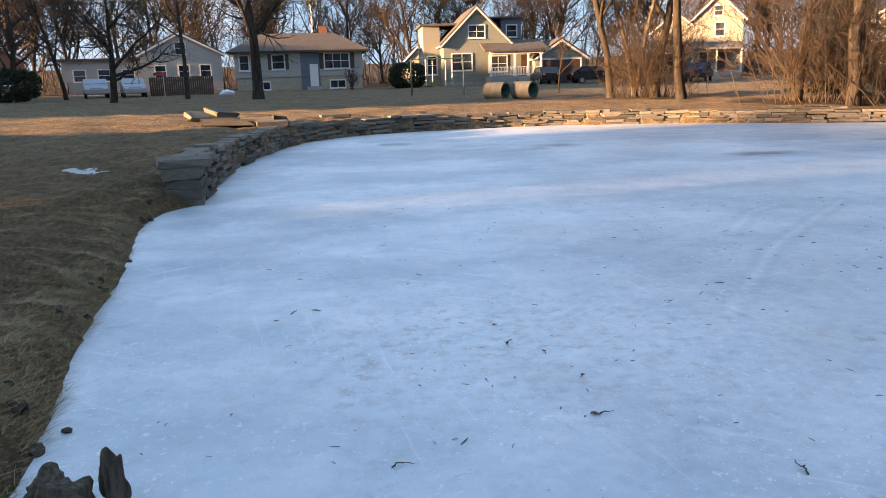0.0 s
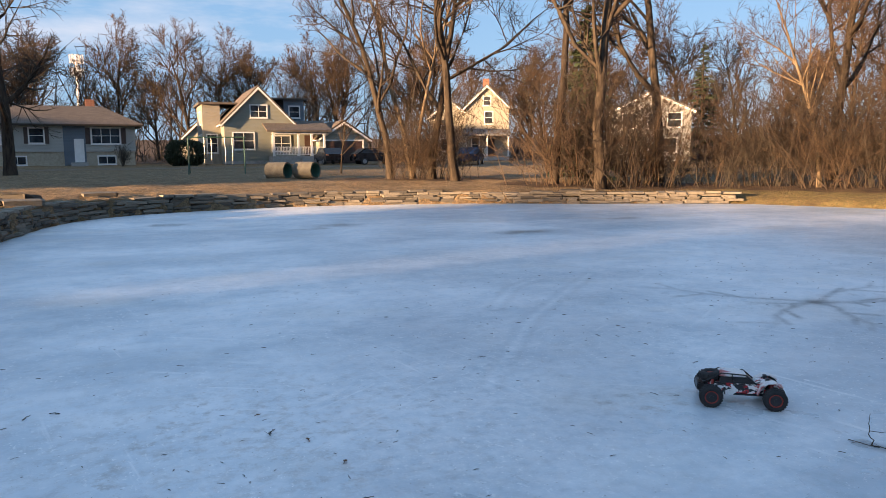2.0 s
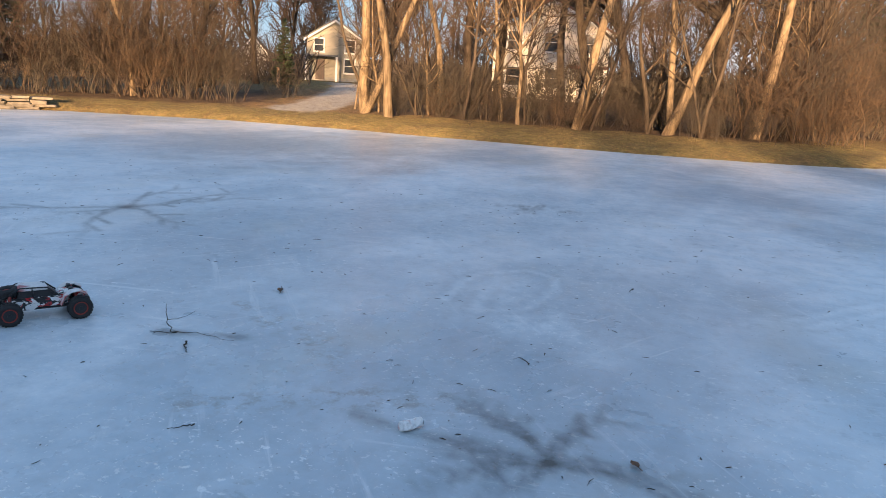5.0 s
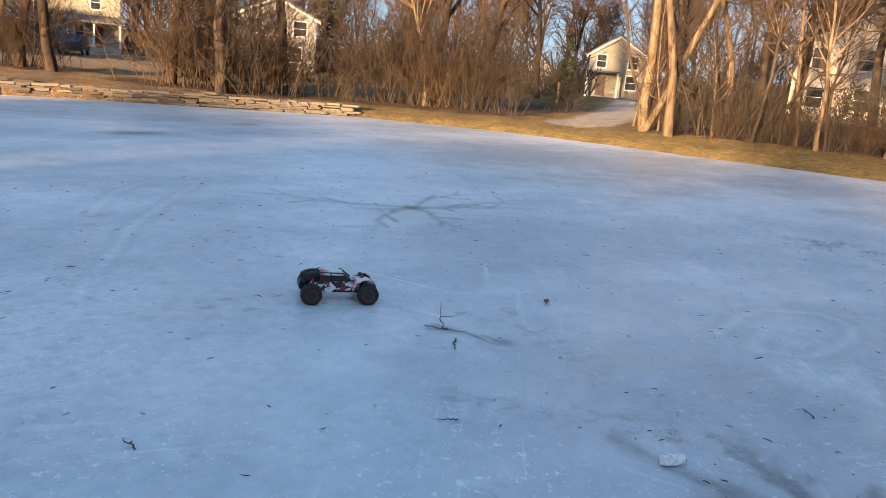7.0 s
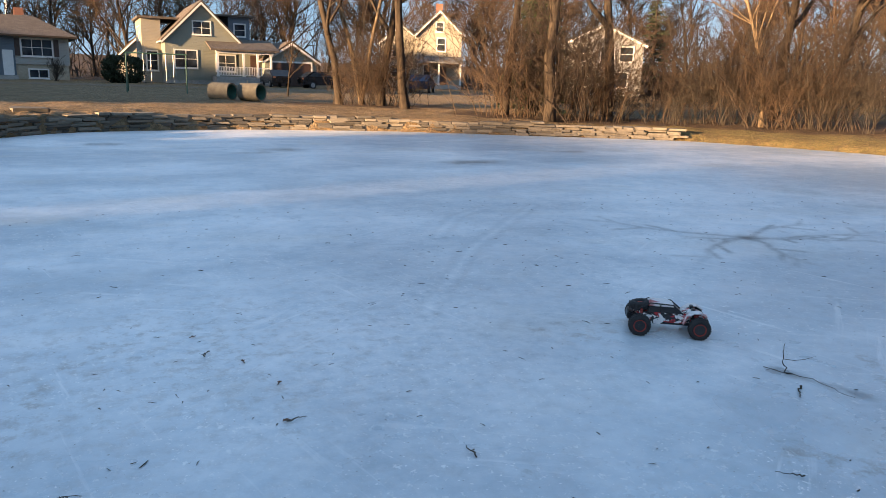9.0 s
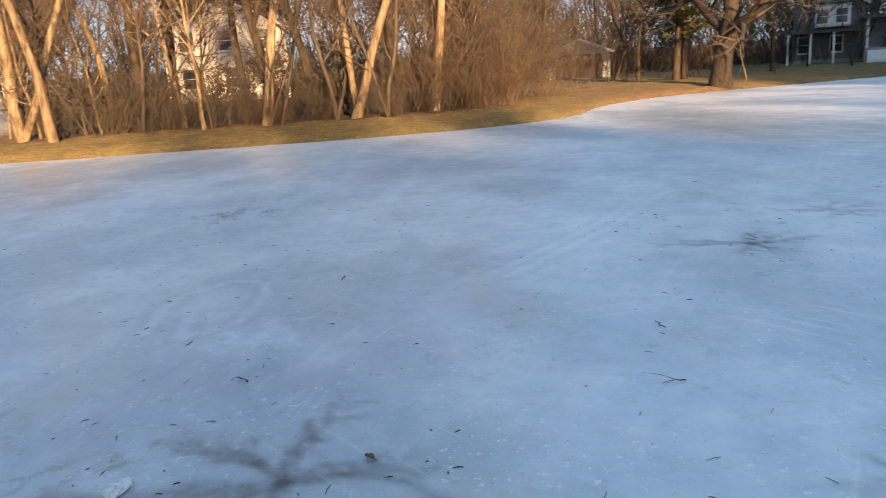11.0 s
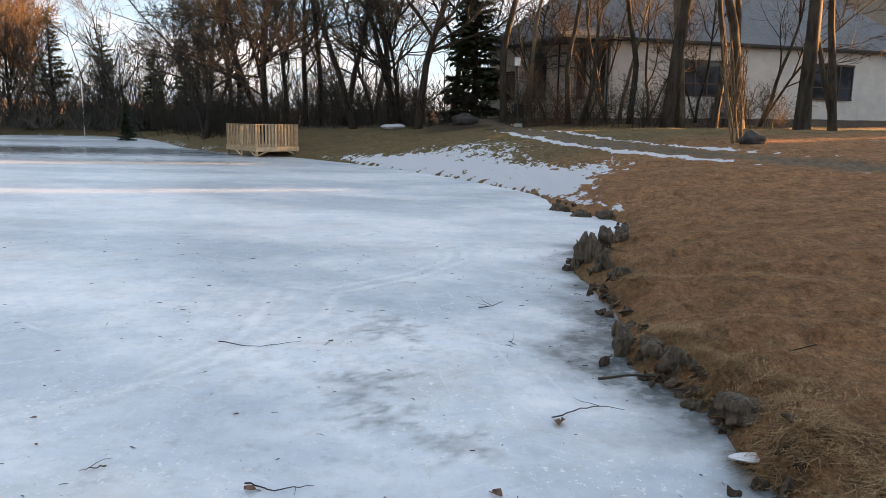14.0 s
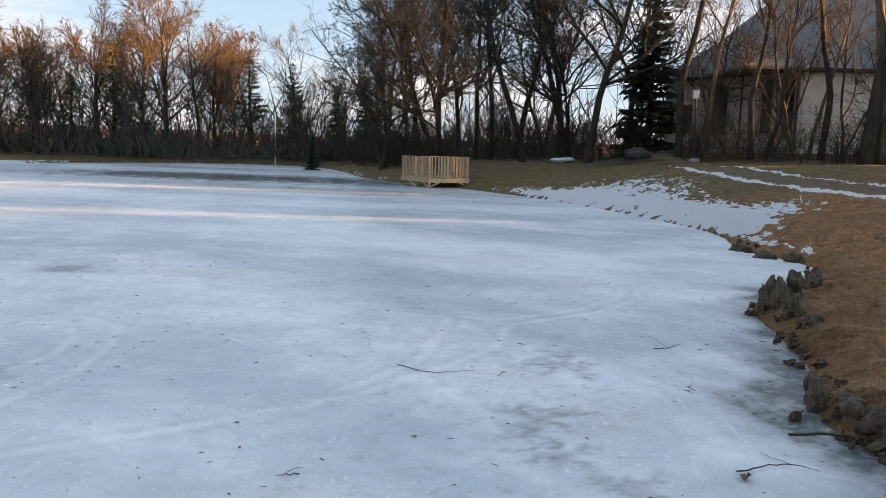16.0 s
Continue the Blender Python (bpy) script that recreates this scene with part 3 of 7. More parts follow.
def ice_marks(x, y):
    rng = np.random.default_rng(4)
    wob = 0.10 * np.sin(x * 5.1 + 2 * np.sin(y * 3.3)) + 0.07 * np.sin(y * 9.3 + 3 * np.sin(x * 4.1))
    wet = np.zeros(x.shape)
    for (cx, cy), reach, seed in STARS:
        r = np.random.default_rng(seed)
        near = np.hypot(x - cx, y - cy) < reach * 1.8
        if not near.any():
            continue
        px, py = x[near], y[near]
        w = (1.1 if reach > 0.6 else 0.6) * np.exp(-((np.hypot(px - cx, 1.2 * (py - cy)) / (reach * 0.1 + 0.02)) ** 2))
        arms = 7 if reach > 1 else 9
        for k in range(arms + seed % 3):
            a, length = k * 2 * np.pi / arms + r.uniform(-0.4, 0.4), reach * r.uniform(0.5, 1.35)
            p = [(cx, cy)]
            for s in range(5):
                a += r.uniform(-0.45, 0.45)
                p.append((p[-1][0] + math.cos(a) * length / 5, p[-1][1] + math.sin(a) * length / 5))
            away = near_line(px, py, p)
            along = np.hypot(px - cx, py - cy) / length
            w = np.maximum(w, (0.55 if reach > 1 else 0.7 if reach > 0.6 else 0.45) * np.clip(1.3 - along, 0, 1) * np.exp(-((away / (0.014 * reach + 0.026)) ** 2)))
            w = np.maximum(w, 0.18 * np.clip(1.0 - along, 0, 1) * np.exp(-((away / (0.09 * reach)) ** 2)))
            for s in (2, 3, 4):
                side = a + r.choice((-1, 1)) * r.uniform(0.5, 1.1)
                q = [p[s], (p[s][0] + math.cos(side) * length * 0.22, p[s][1] + math.sin(side) * length * 0.22)]
                w = np.maximum(w, 0.7 * np.clip(1.35 - along, 0, 1) * np.exp(-((near_line(px, py, q) / (0.012 * reach + 0.02)) ** 2)))
        wet[near] = np.maximum(wet[near], w)
    d = -shore_distance(x, y)
    edge = (x < 6) * (y > -13) / (1 + np.exp((y - 0.2) / 0.3))
    rim = d + 1.3 * wob + 0.14 * np.sin(y * 1.3 + 1.0) + 0.05 * np.clip(-y - 6, 0, 8)
    wet = np.maximum(wet, (0.75 / (1 + np.exp((rim - 0.36) / 0.1)) + 0.25 * np.exp(-np.clip(rim, 0, None) / 0.6)) * edge)
    # the far southern bells put the trees' dark reflection into the colour
    for cx, cy, rx, ry, s in ((26, -38, 12, 4.5, 0.95), (36, -52, 9, 3, 0.6), (16, -29, 6, 2.0, 0.55), (8.4, -8.6, 0.5, 0.3, 0.7), (13.5, 6.0, 1.6, 0.5, 0.3), (7.31, 15.19, 0.55, 0.3, 0.9), (3.6, 18.4, 0.6, 0.3, 0.8), (-0.5, 20.4, 0.45, 0.25, 0.7), (2.85, 17.8, 0.4, 0.2, 0.6), (11.2, 17.4, 0.5, 0.25, 0.6), (20, -8, 8, 3, 0.4), (17, 9, 5, 2.5, 0.3)):
        wet = np.maximum(wet, s * np.clip(1.3 * bell(x + 2 * wob * rx, y + 2 * wob * ry, cx, cy, rx, ry), 0, 1))
    for t in CRACKS:
        wet = np.maximum(wet, 0.55 * np.exp(-(((near_line(x, y, t) + 0.25 * wob) / 0.05) ** 2)))
    frost_and_sun = np.zeros(x.shape)
    for t in TRACKS:
        away = near_line(x, y, t)
        frost_and_sun = np.maximum(frost_and_sun, 0.45 * np.exp(-((away / 0.035) ** 2)) + 0.2 * np.exp(-((away / 0.35) ** 2)))
        wet = np.maximum(wet, 0.1 * np.exp(-(((away - 0.09) / 0.035) ** 2)))
    # the thin bell at y 11.8 paints the sunlit streak across the ice
    for cx, cy, rx, ry, s in ((1.6, 4.6, 2.2, 2.0, 0.6), (3.4, 3.4, 1.2, 0.6, 0.5), (2.4, 8.2, 2.5, 1.2, 0.5), (5.6, 1.3, 0.6, 0.5, 0.6), (12, -6, 5, 1.2, 0.7), (9, -14, 8, 1.6, 0.6), (20, -22, 9, 1.2, 0.8), (9, 9.0, 2.5, 1.2, 0.6), (8.0, 8.5, 6.0, 3.6, 0.5), (11.0, 3.5, 4.0, 3.0, 0.5), (4.5, 13.5, 7.0, 3.0, 0.4), (4.6, 5.6, 1.2, 0.8, 0.6), (5.0, 11.8, 8, 0.7, 0.55)):
        frost_and_sun = np.maximum(frost_and_sun, s * bell(x + wob * 3, y + wob * 3, cx, cy, rx, ry))
    dirt = 0.5 * bell(x, y, 0.6, 4.6, 1.4, 1.1) + 0.15 * bell(x, y, 2.0, -6.5, 2.0, 2.5)
    for t in GRIME:
        dirt = np.maximum(dirt, 0.55 * np.exp(-(((near_line(x, y, t) + 0.5 * wob) / 0.09) ** 2)))
    # the last bell darkens and smooths the ice under that painted reflection
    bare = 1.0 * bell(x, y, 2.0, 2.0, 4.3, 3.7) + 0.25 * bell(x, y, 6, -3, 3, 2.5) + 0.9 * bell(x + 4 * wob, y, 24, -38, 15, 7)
    return {"wet": wet * (0.85 + 0.15 * rng.random(x.shape)), "frost_and_sun": frost_and_sun, "dirt": dirt, "bare": bare}


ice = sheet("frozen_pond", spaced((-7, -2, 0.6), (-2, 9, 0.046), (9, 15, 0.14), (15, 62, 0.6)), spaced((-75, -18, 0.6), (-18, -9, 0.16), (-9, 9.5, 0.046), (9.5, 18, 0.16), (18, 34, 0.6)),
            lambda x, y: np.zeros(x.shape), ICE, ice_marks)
tagged(ice, "frozen pond of pale blue frosted ice with dark melt stars", "ice", kind="structure")

# ---- trees ----
def wander(rng, start, way, length, n, crook, up):
    pts, d = [np.array(start, float)], np.array(way, float)
    for _ in range(n):
        d = d + crook * rng.normal(size=3) + np.array([0, 0, up])
        d /= np.linalg.norm(d)
        pts.append(pts[-1] + d * length / n)
    return np.array(pts)


def sprout(rng, tangent, angle):
    side = np.cross(tangent, rng.normal(size=3))
    side /= np.linalg.norm(side) + 1e-9
    return math.cos(angle) * tangent + math.sin(angle) * side


def grow(rng, stems, height, radius, counts, spread=0.8, first=0.25, crook=0.07, up=0.05, lean=(0, 0), twig=0.009, ratio=0.55, scatter=0.0, slim=False, fan=0.2):
    """Bare branches as tubes: those of trunk and limbs, and those of the crown."""
    wood, crown = [], []
    level = []
    for s in range(stems):
        way = np.array([lean[0], lean[1], 1.0]) + (fan if stems > 1 else 0.03) * rng.normal(size=3) * (1, 1, 0)
        h = height * rng.uniform(0.8, 1.0) if s else height
        foot = (0, 0, -0.25) if stems == 1 else ((scatter + 0.25 * radius * stems) * rng.normal(), (scatter + 0.25 * radius * stems) * rng.normal(), -0.2)
        pts = wander(rng, foot, way / np.linalg.norm(way), h, 5 if slim else 12, crook * 0.7, up * 0.5)
        r = radius * (0.7 if s else 1.0) * np.linspace(1, 0.0, len(pts)) ** 0.75 + twig
        r[0] *= 1.25
        wood.append((pts, r, 4 if slim else 9))
        level.append((pts, r, h))
    for depth, count in enumerate(counts):
        nxt = []
        n = (3, 2, 1)[depth] if slim else (6, 4, 2, 1)[depth]
        sides = 3 if slim else (6, 4, 3, 3)[depth]
        for pts, r, length in level:
            m = max(1, int(round(count * rng.uniform(0.75, 1.25))))
            ts = np.sort(rng.uniform(first if depth == 0 else 0.18, 1.0, m))
            for t in ts:
                f = t * (len(pts) - 1)
                i = min(int(f), len(pts) - 2)
                at = pts[i] + (f - i) * (pts[i + 1] - pts[i])
                rr = r[i] + (f - i) * (r[i + 1] - r[i])
                tan = pts[i + 1] - pts[i]
                tan = tan / (np.linalg.norm(tan) + 1e-9)
                l2 = length * ratio * (1.15 - 0.65 * t) * rng.uniform(0.65, 1.2)
                angle = spread * rng.uniform(0.6, 1.25)
                p2 = wander(rng, at, sprout(rng, tan, angle), l2, n, crook * (1.3 + 0.5 * depth), up * (1.6 if depth < 2 else 0.6))
                r2 = max(rr * rng.uniform(0.45, 0.7), twig) * np.linspace(1, 0.12, n + 1) + twig * 0.45
                (wood if depth == 0 else crown).append((p2, r2, sides))
                nxt.append((p2, r2, l2))
        level = nxt
    return wood, crown


def tree(name, label, category, seed, bark, twigs, group="", **spec):
    rng = np.random.default_rng(seed)
    wood, crown = grow(rng, **spec)
    top = thing(name, Matrix(), label, category, group)
    for key, paths, mat in (("trunk", wood, bark), ("crown", crown, twigs)):
        me = tube_mesh(key, paths)
        me.materials.append(mat)
        new(key, me).parent = top
    return top


def conifer(name, label, seed, height, width, mat, droop=0.25, tiers=26, bare=0.12, ragged=0.3):
    """A trunk with whorls of boughs, each hung with many small flat sprays."""
    rng = np.random.default_rng(seed)
    top = thing(name, Matrix(), label, "tree")
    wood = [(wander(rng, (0, 0, -0.2), (0, 0, 1), height, 8, 0.01, 0.02), np.linspace(0.024 * height, 0.02, 9), 7)]
    verts, faces = [], []
    for k in range(tiers * 4):
        for f in (bare + (0.99 - bare) * (k + rng.uniform(-0.6, 0.6)) / (tiers * 4),):
            a = rng.uniform(0, 2 * np.pi)
            reach = width * (1.02 - f) ** 0.8 * rng.uniform(1 - ragged, 1.0)
            p = wander(rng, (0, 0, height * f), (math.cos(a), math.sin(a), 0.25 - droop), reach, 4, 0.06, -0.04)
            wood.append((p, np.linspace(0.02 + 0.012 * reach, 0.008, 5), 4))
            for s in np.linspace(0.15, 1.0, max(6, int(reach * 13))):
                g = s * 4
                i = min(int(g), 3)
                at = p[i] + (g - i) * (p[i + 1] - p[i])
                for side in (-1, 1):
                    w = np.array([-math.sin(a), math.cos(a), 0]) * side * rng.uniform(0.5, 1.2) + np.array([math.cos(a), math.sin(a), 0]) * rng.uniform(0.1, 0.8) + (0, 0, rng.uniform(-0.9, 0.1))
                    w *= rng.uniform(0.22, 0.42) * (0.4 + 0.35 * reach)
                    t = np.array([math.cos(a), math.sin(a), rng.uniform(-0.5, 0.5)]) * rng.uniform(0.06, 0.13)
                    b = len(verts)
                    verts += [at - t, at + t, at + w + 0.3 * t, at + w * 0.6 - t]
                    faces.append((b, b + 1, b + 2, b + 3))
    me = tube_mesh("trunk", wood)
    me.materials.append(BARK_DARK)
    new("trunk", me).parent = top
    me = bpy.data.meshes.new("foliage")
    me.from_pydata([tuple(v) for v in verts], [], faces)
    me.materials.append(mat)
    new("foliage", me).parent = top
    return top


def park(x, y, turn=0.0, size=1.0, tip=(0, 0)):
    """A pose on the ground."""
    return Matrix.Translation((x, y, gz(x, y))) @ Euler((tip[0], tip[1], radians(turn))).to_matrix().to_4x4() @ Matrix.Scale(size, 4)


def plant(proto, x, y, turn=0.0, size=1.0, tip=(0, 0), label=""):
    ob = copy_thing(proto, park(x, y, turn, size, tip))
    if label:
        ob["label"] = label
    return ob


TALL = [tree("bare_tree", "tall bare deciduous tree with grey-brown bark", "tree", 11 + k, BARK, TWIG, stems=1, height=15, radius=0.2, counts=(15, 9, 8, 3), spread=0.85, first=0.25, crook=0.1, up=0.07, twig=0.010) for k in range(3)]
PALE = [tree("bare_tree", "bare tree with pale sunlit bark at the wood's edge", "tree", 31 + k, BARK_PALE, TWIG_RED, stems=1 + (k == 1), height=14, radius=0.15, counts=(13, 7, 6, 2), spread=0.8, first=0.35, crook=0.1, up=0.07, twig=0.009, lean=(0.03, 0)) for k in range(3)]
DARK = [tree("bare_tree", "bare tree with dark bark and many fine twigs", "tree", 51 + k, BARK_DARK, TWIG_DARK, stems=1 + (k == 2), height=14, radius=0.2, counts=(14, 9, 8, 3), spread=0.85, first=0.28, crook=0.11, up=0.07, twig=0.010, lean=(0.06 * k, 0.05)) for k in range(3)]
ROUND = [tree("bare_tree", "broad bare tree with a dense rounded crown", "tree", 71 + k, BARK_DARK, TWIG_DARK, stems=1, height=8.6, radius=0.25, counts=(17, 9, 6, 3), spread=1.0, first=0.18, crook=0.1, up=0.05, twig=0.009, ratio=0.6) for k in range(2)]
FAR = [tree("bare_tree", "distant bare tree behind the houses", "tree", 91 + k, BARK, TWIG_RED, stems=1, height=13, radius=0.24, counts=(17, 11, 9), spread=0.85, first=0.16, crook=0.08, up=0.08, twig=0.02, ratio=0.6) for k in range(3)]
DISTANT = [tree("bare_tree", "bare tree in the far park with brown twigs", "tree", 57 + k, BARK_DARK, TWIG_DARK, stems=1 + (k == 2), height=14, radius=0.2, counts=(13, 8, 7), spread=0.8, first=0.25, crook=0.1, up=0.06, twig=0.012, lean=(0.06 * k, 0.05)) for k in range(3)]
HIGH = [tree("bare_tree", "tall bare tree with a long clear trunk before the church", "tree", 301 + k, (BARK, BARK_PALE, BARK)[k], TWIG, stems=1 + (k == 2), height=15, radius=0.19, counts=(9, 6, 5), spread=0.75, first=0.5, crook=0.09, up=0.07, twig=0.009, fan=0.1) for k in range(3)]
SLIP = [tree("bare_tree", "slender bare sapling at the wood's edge", "tree", 81 + k, (BARK_PALE, BARK, BARK_DARK)[k], (TWIG_RED, TWIG, TWIG_DARK)[k], stems=1 + (k == 1), height=8, radius=0.07, counts=(13, 7, 4), spread=0.75, first=0.25, crook=0.12, up=0.07, twig=0.006) for k in range(3)]
# one brush in three is dark, its colour standing for shade between stems
BRUSH = [tree("bare_shrub", "thicket of thin bare reddish-brown stems", "shrub", 111 + k, (TWIG_RED, TWIG_DARK, TWIG)[k], (TWIG_RED, TWIG_DARK, TWIG)[k], slim=True, stems=11, height=3.3, radius=0.009, scatter=0.4, fan=0.3, counts=(8, 5, 2), spread=0.75, first=0.15, crook=0.17, up=0.06, twig=0.0038, ratio=0.42) for k in range(3)]
# the understory's dark colour stands for the shade deep in the wood
SCRUB = [tree("bare_shrub", "low bare shrub of thin stems, coloured dark for the wood's shade", "shrub", 131 + k, TWIG_DARK, TWIG_DARK, slim=True, stems=10, height=2.3, radius=0.011, scatter=0.5, fan=0.38, counts=(6, 4, 2), spread=0.85, first=0.1, crook=0.14, up=0.04, twig=0.0055, ratio=0.5) for k in range(2)]
SPRUCE = conifer("spruce_tree", "tall narrow dark green spruce with drooping boughs", 7, 12.5, 2.6, NEEDLE)
PINE = conifer("pine_tree", "tall olive-green pine catching the low sun", 8, 11.0, 2.9, NEEDLE_YELLOW, 0.0, 18, 0.25, 0.55)
CEDAR = conifer("cedar_tree", "dense dark green evergreen beside the wood", 9, 8.0, 1.9, NEEDLE, 0.1, 44, 0.03, 0.3)
PROTOTYPES = [*HIGH, *DISTANT, *SLIP, *TALL, *PALE, *DARK, *ROUND, *FAR, *BRUSH, *SCRUB, SPRUCE, PINE, CEDAR]

rng_e = np.random.default_rng(16)
# north lawn, along the wall and before the houses
plant(ROUND[0], -9.4, 47.1, 0, 1.35)
plant(TALL[1], -15.1, 51.9, 40, 0.75)
plant(ROUND[1], -18.1, 46.7, 130, 0.85)
plant(TALL[2], -24.5, 54.8, 200, 0.72)
plant(ROUND[0], -29.5, 58.0, 250, 1.0)
plant(TALL[0], 9.3, 34.6, 30, 0.85, (0.0, -0.12), "bare tree with a leaning dark trunk beside the lawn")
plant(TALL[1], 11.7, 32.0, 90, 1.0)
plant(TALL[2], 11.0, 33.6, 10, 0.95)
plant(PALE[1], 10.3, 34.2, 60, 0.9, (0, 0.05))
plant(TALL[0], 15.6, 25.9, 200, 1.1, (0.03, 0.1))
plant(DARK[1], 14.6, 28.0, 300, 0.95)
plant(TALL[2], 20.5, 29, 70, 1.15)
plant(PALE[0], 23.8, 23.0, 0, 0.62, (0, 0), "slender pale bare tree standing alone by the bank")
plant(TALL[0], 27.5, 26.0, 140, 1.1)
plant(TALL[2], 33.0, 27.5, 250, 1.05)
plant(TALL[1], 43.0, 31.0, 20, 1.0)
plant(SPRUCE, 52.5, 67, 0, 1.0)
plant(CEDAR, 17.5, 30.5, 30, 1.0)
plant(CEDAR, 42.5, 28.5, 30, 0.55, label="small yellow-green evergreen bush by the drive")
# the lit wood on the east bank
plant(PALE[0], 24.4, 11.8, 20, 1.0, (0, 0.03))
plant(PALE[1], 25.7, 13.4, 70, 1.15, (0, -0.2))
plant(PALE[2], 28.0, 11.2, 160, 0.85)
plant(TALL[1], 30.5, 9.8, 300, 0.95)
plant(PALE[2], 26.2, 5.4, 40, 1.1, (0.05, -0.08))
plant(TALL[2], 31.0, 6.0, 110, 1.0)
plant(PALE[1], 27.2, 2.4, 180, 1.1, (-0.1, 0))
plant(PALE[0], 28.8, -0.4, 260, 1.1, (0, 0.14))
plant(DARK[0], 33.0, 1.0, 50, 1.1)
plant(DARK[1], 34.5, 12.5, 10, 1.1)
plant(DARK[2], 36.0, 5.0, 100, 1.1)
plant(DARK[0], 37.0, -3.0, 280, 1.0)
plant(DARK[1], 39.0, 9.0, 30, 1.1)
for k in range(26):
    y = 15.0 - 19.0 * k / 26 + rng_e.normal() * 0.5
    x = np.interp(y, (-5, 0, 6, 12, 16), (29, 27.2, 25.6, 25.0, 25.5)) + abs(rng_e.normal()) * 3.0
    plant(SLIP[k % 3], x, y, 47 * k, rng_e.uniform(0.5, 1.15), (rng_e.normal() * 0.1, rng_e.normal() * 0.12))
# the park on the south-east
OAK = tree("oak_tree", "great spreading bare oak with a thick dark trunk", "tree", 203, BARK_DARK, TWIG_DARK, stems=1, height=13, radius=0.62, counts=(14, 8, 7, 5), spread=1.0, first=0.22, crook=0.15, up=0.06, twig=0.009, ratio=0.7)
OAK.matrix_world = park(42.4, -16.5, 0, 0.95)
for x, y, k, turn, size in ((50, -14, 1, 0, 0.8), (53, -20, 2, 60, 0.75), (57, -26, 0, 120, 0.8), (62, -48, 1, 30, 1.1), (60, -56, 0, 80, 1.2), (66, -60, 2, 140, 1.1), (57, -63, 2, 10, 1.0), (52, -70, 1, 200, 1.2), (48, -74, 0, 0, 1.15),
                            (43, -74, 2, 110, 1.1), (46, -80, 1, 250, 1.1), (64, -72, 0, 20, 1.2), (56, -78, 2, 90, 1.2), (38, -78, 0, 300, 1.1), (31, -70, 1, 45, 1.1), (70, -52, 1, 160, 1.1), (34, -63.5, 2, 220, 0.9), (27, -62, 0, 10, 1.0)):
    plant(DISTANT[k], x, y, turn, size * (0.85 if k == 1 else 0.62))
for x, y, turn, size in ((66, -50, 0, 1.0), (60, -66, 60, 1.1), (50, -77, 120, 1.15), (45, -78, 30, 1.0), (69, -64, 10, 1.2)):
    plant(PINE, x, y, turn, size)
for x, y, k, turn, size in ((47, -6, 0, 10, 1.0), (52, -8, 1, 70, 1.0), (56, -14, 2, 130, 1.0), (60, -20, 0, 190, 1.1), (50, -3, 2, 250, 1.1), (66, -26, 1, 310, 1.1), (58, -6, 0, 20, 1.1), (44, 2, 1, 80, 1.0), (72, -34, 2, 140, 1.1), (76, -44, 0, 200, 1.1)):
    plant(DISTANT[k], x, y, turn, size * (0.62 if y < -5 else 0.95))
plant(PINE, 50.3, -16.6, 0, 1.05)
plant(PINE, 51.6, -17.6, 120, 0.9)
for x, y, k, turn, size in ((46, -8, 0, 0, 1.3), (48.5, -9.5, 1, 60, 1.5), (51, -11, 2, 120, 1.4), (53.5, -13.5, 0, 180, 1.5), (45, -6, 2, 240, 1.4), (55, -16.5, 1, 300, 1.3), (57, -20, 2, 10, 1.2), (59, -25, 0, 80, 1.2), (54, -19, 0, 140, 1.1), (62, -29, 1, 200, 1.1)):
    plant(BRUSH[k], x, y, turn, size)
plant(SPRUCE, 69.0, -43.0, 40, 0.95)
plant(SLIP[1], 59.5, -33.5, 0, 1.0)
plant(SLIP[2], 61.5, -31.0, 70, 0.9)
plant(SLIP[0], 46.0, -19.5, 10, 0.7)
plant(SLIP[2], 52.0, -24.0, 200, 0.8)
plant(SPRUCE, 63.6, -63.8, 90, 0.75)
plant(SPRUCE, 68, -8, 20, 0.9)
plant(CEDAR, 31, -57, 0, 0.5)
# the wood behind the deck and along the church
for x, y, k, turn, size, tip in ((7.6, -46.5, 2, 40, 1.0, (0, 0.1)), (4.6, -49.5, 0, 150, 1.0, (0, 0.05)), (11.8, -50.5, 1, 200, 1.1, (0, 0.1)), (10.1, -44.7, 1, 20, 1.0, (0, 0.2)), (13.9, -40.6, 2, 60, 0.95, (0, 0.25)), (5.9, -42.4, 0, 110, 1.1, (0, 0.12)), 
                                 (16, -47, 0, 30, 1.0, (0, 0.1)), (20, -52, 1, 80, 1.1, (0, 0)), (24, -57, 2, 10, 1.1, (0, 0)), (15, -56, 1, 190, 1.15, (0, 0)), (9.5, -55, 0, 330, 1.2, (0, 0)), (20.5, -47.5, 2, 270, 0.9, (0, 0.1)),
                                 (18, -62, 0, 70, 1.2, (0, 0)), (26, -66, 1, 120, 1.2, (0, 0)), (12, -62, 2, 170, 1.2, (0, 0)), (22, -70, 0, 30, 1.2, (0, 0))):
    plant((DARK if y > -53 else DISTANT)[k], x, y, turn, size, tip)
for x, y, k, turn, size, tip in ((1.1, -40.8, 0, 10, 1.05, (0, 0.07)), (-0.3, -41.3, 1, 100, 0.78, (0, 0.0)), (-2.2, -39.2, 3, 50, 0.8, (0, 0.02)), (-2.8, -38.7, 0, 185, 0.6, (0, 0.3)), (-4.3, -40.6, 4, 20, 1.2, (0, 0.05)), (-4.8, -39.5, 1, 170, 0.55, (0, 0.06)), (-5.3, -39.4, 3, 190, 0.85, (0, 0.08))):
    plant((HIGH[0], HIGH[1], HIGH[2], HIGH[0], SLIP[1])[k], x, y, turn, size, tip)
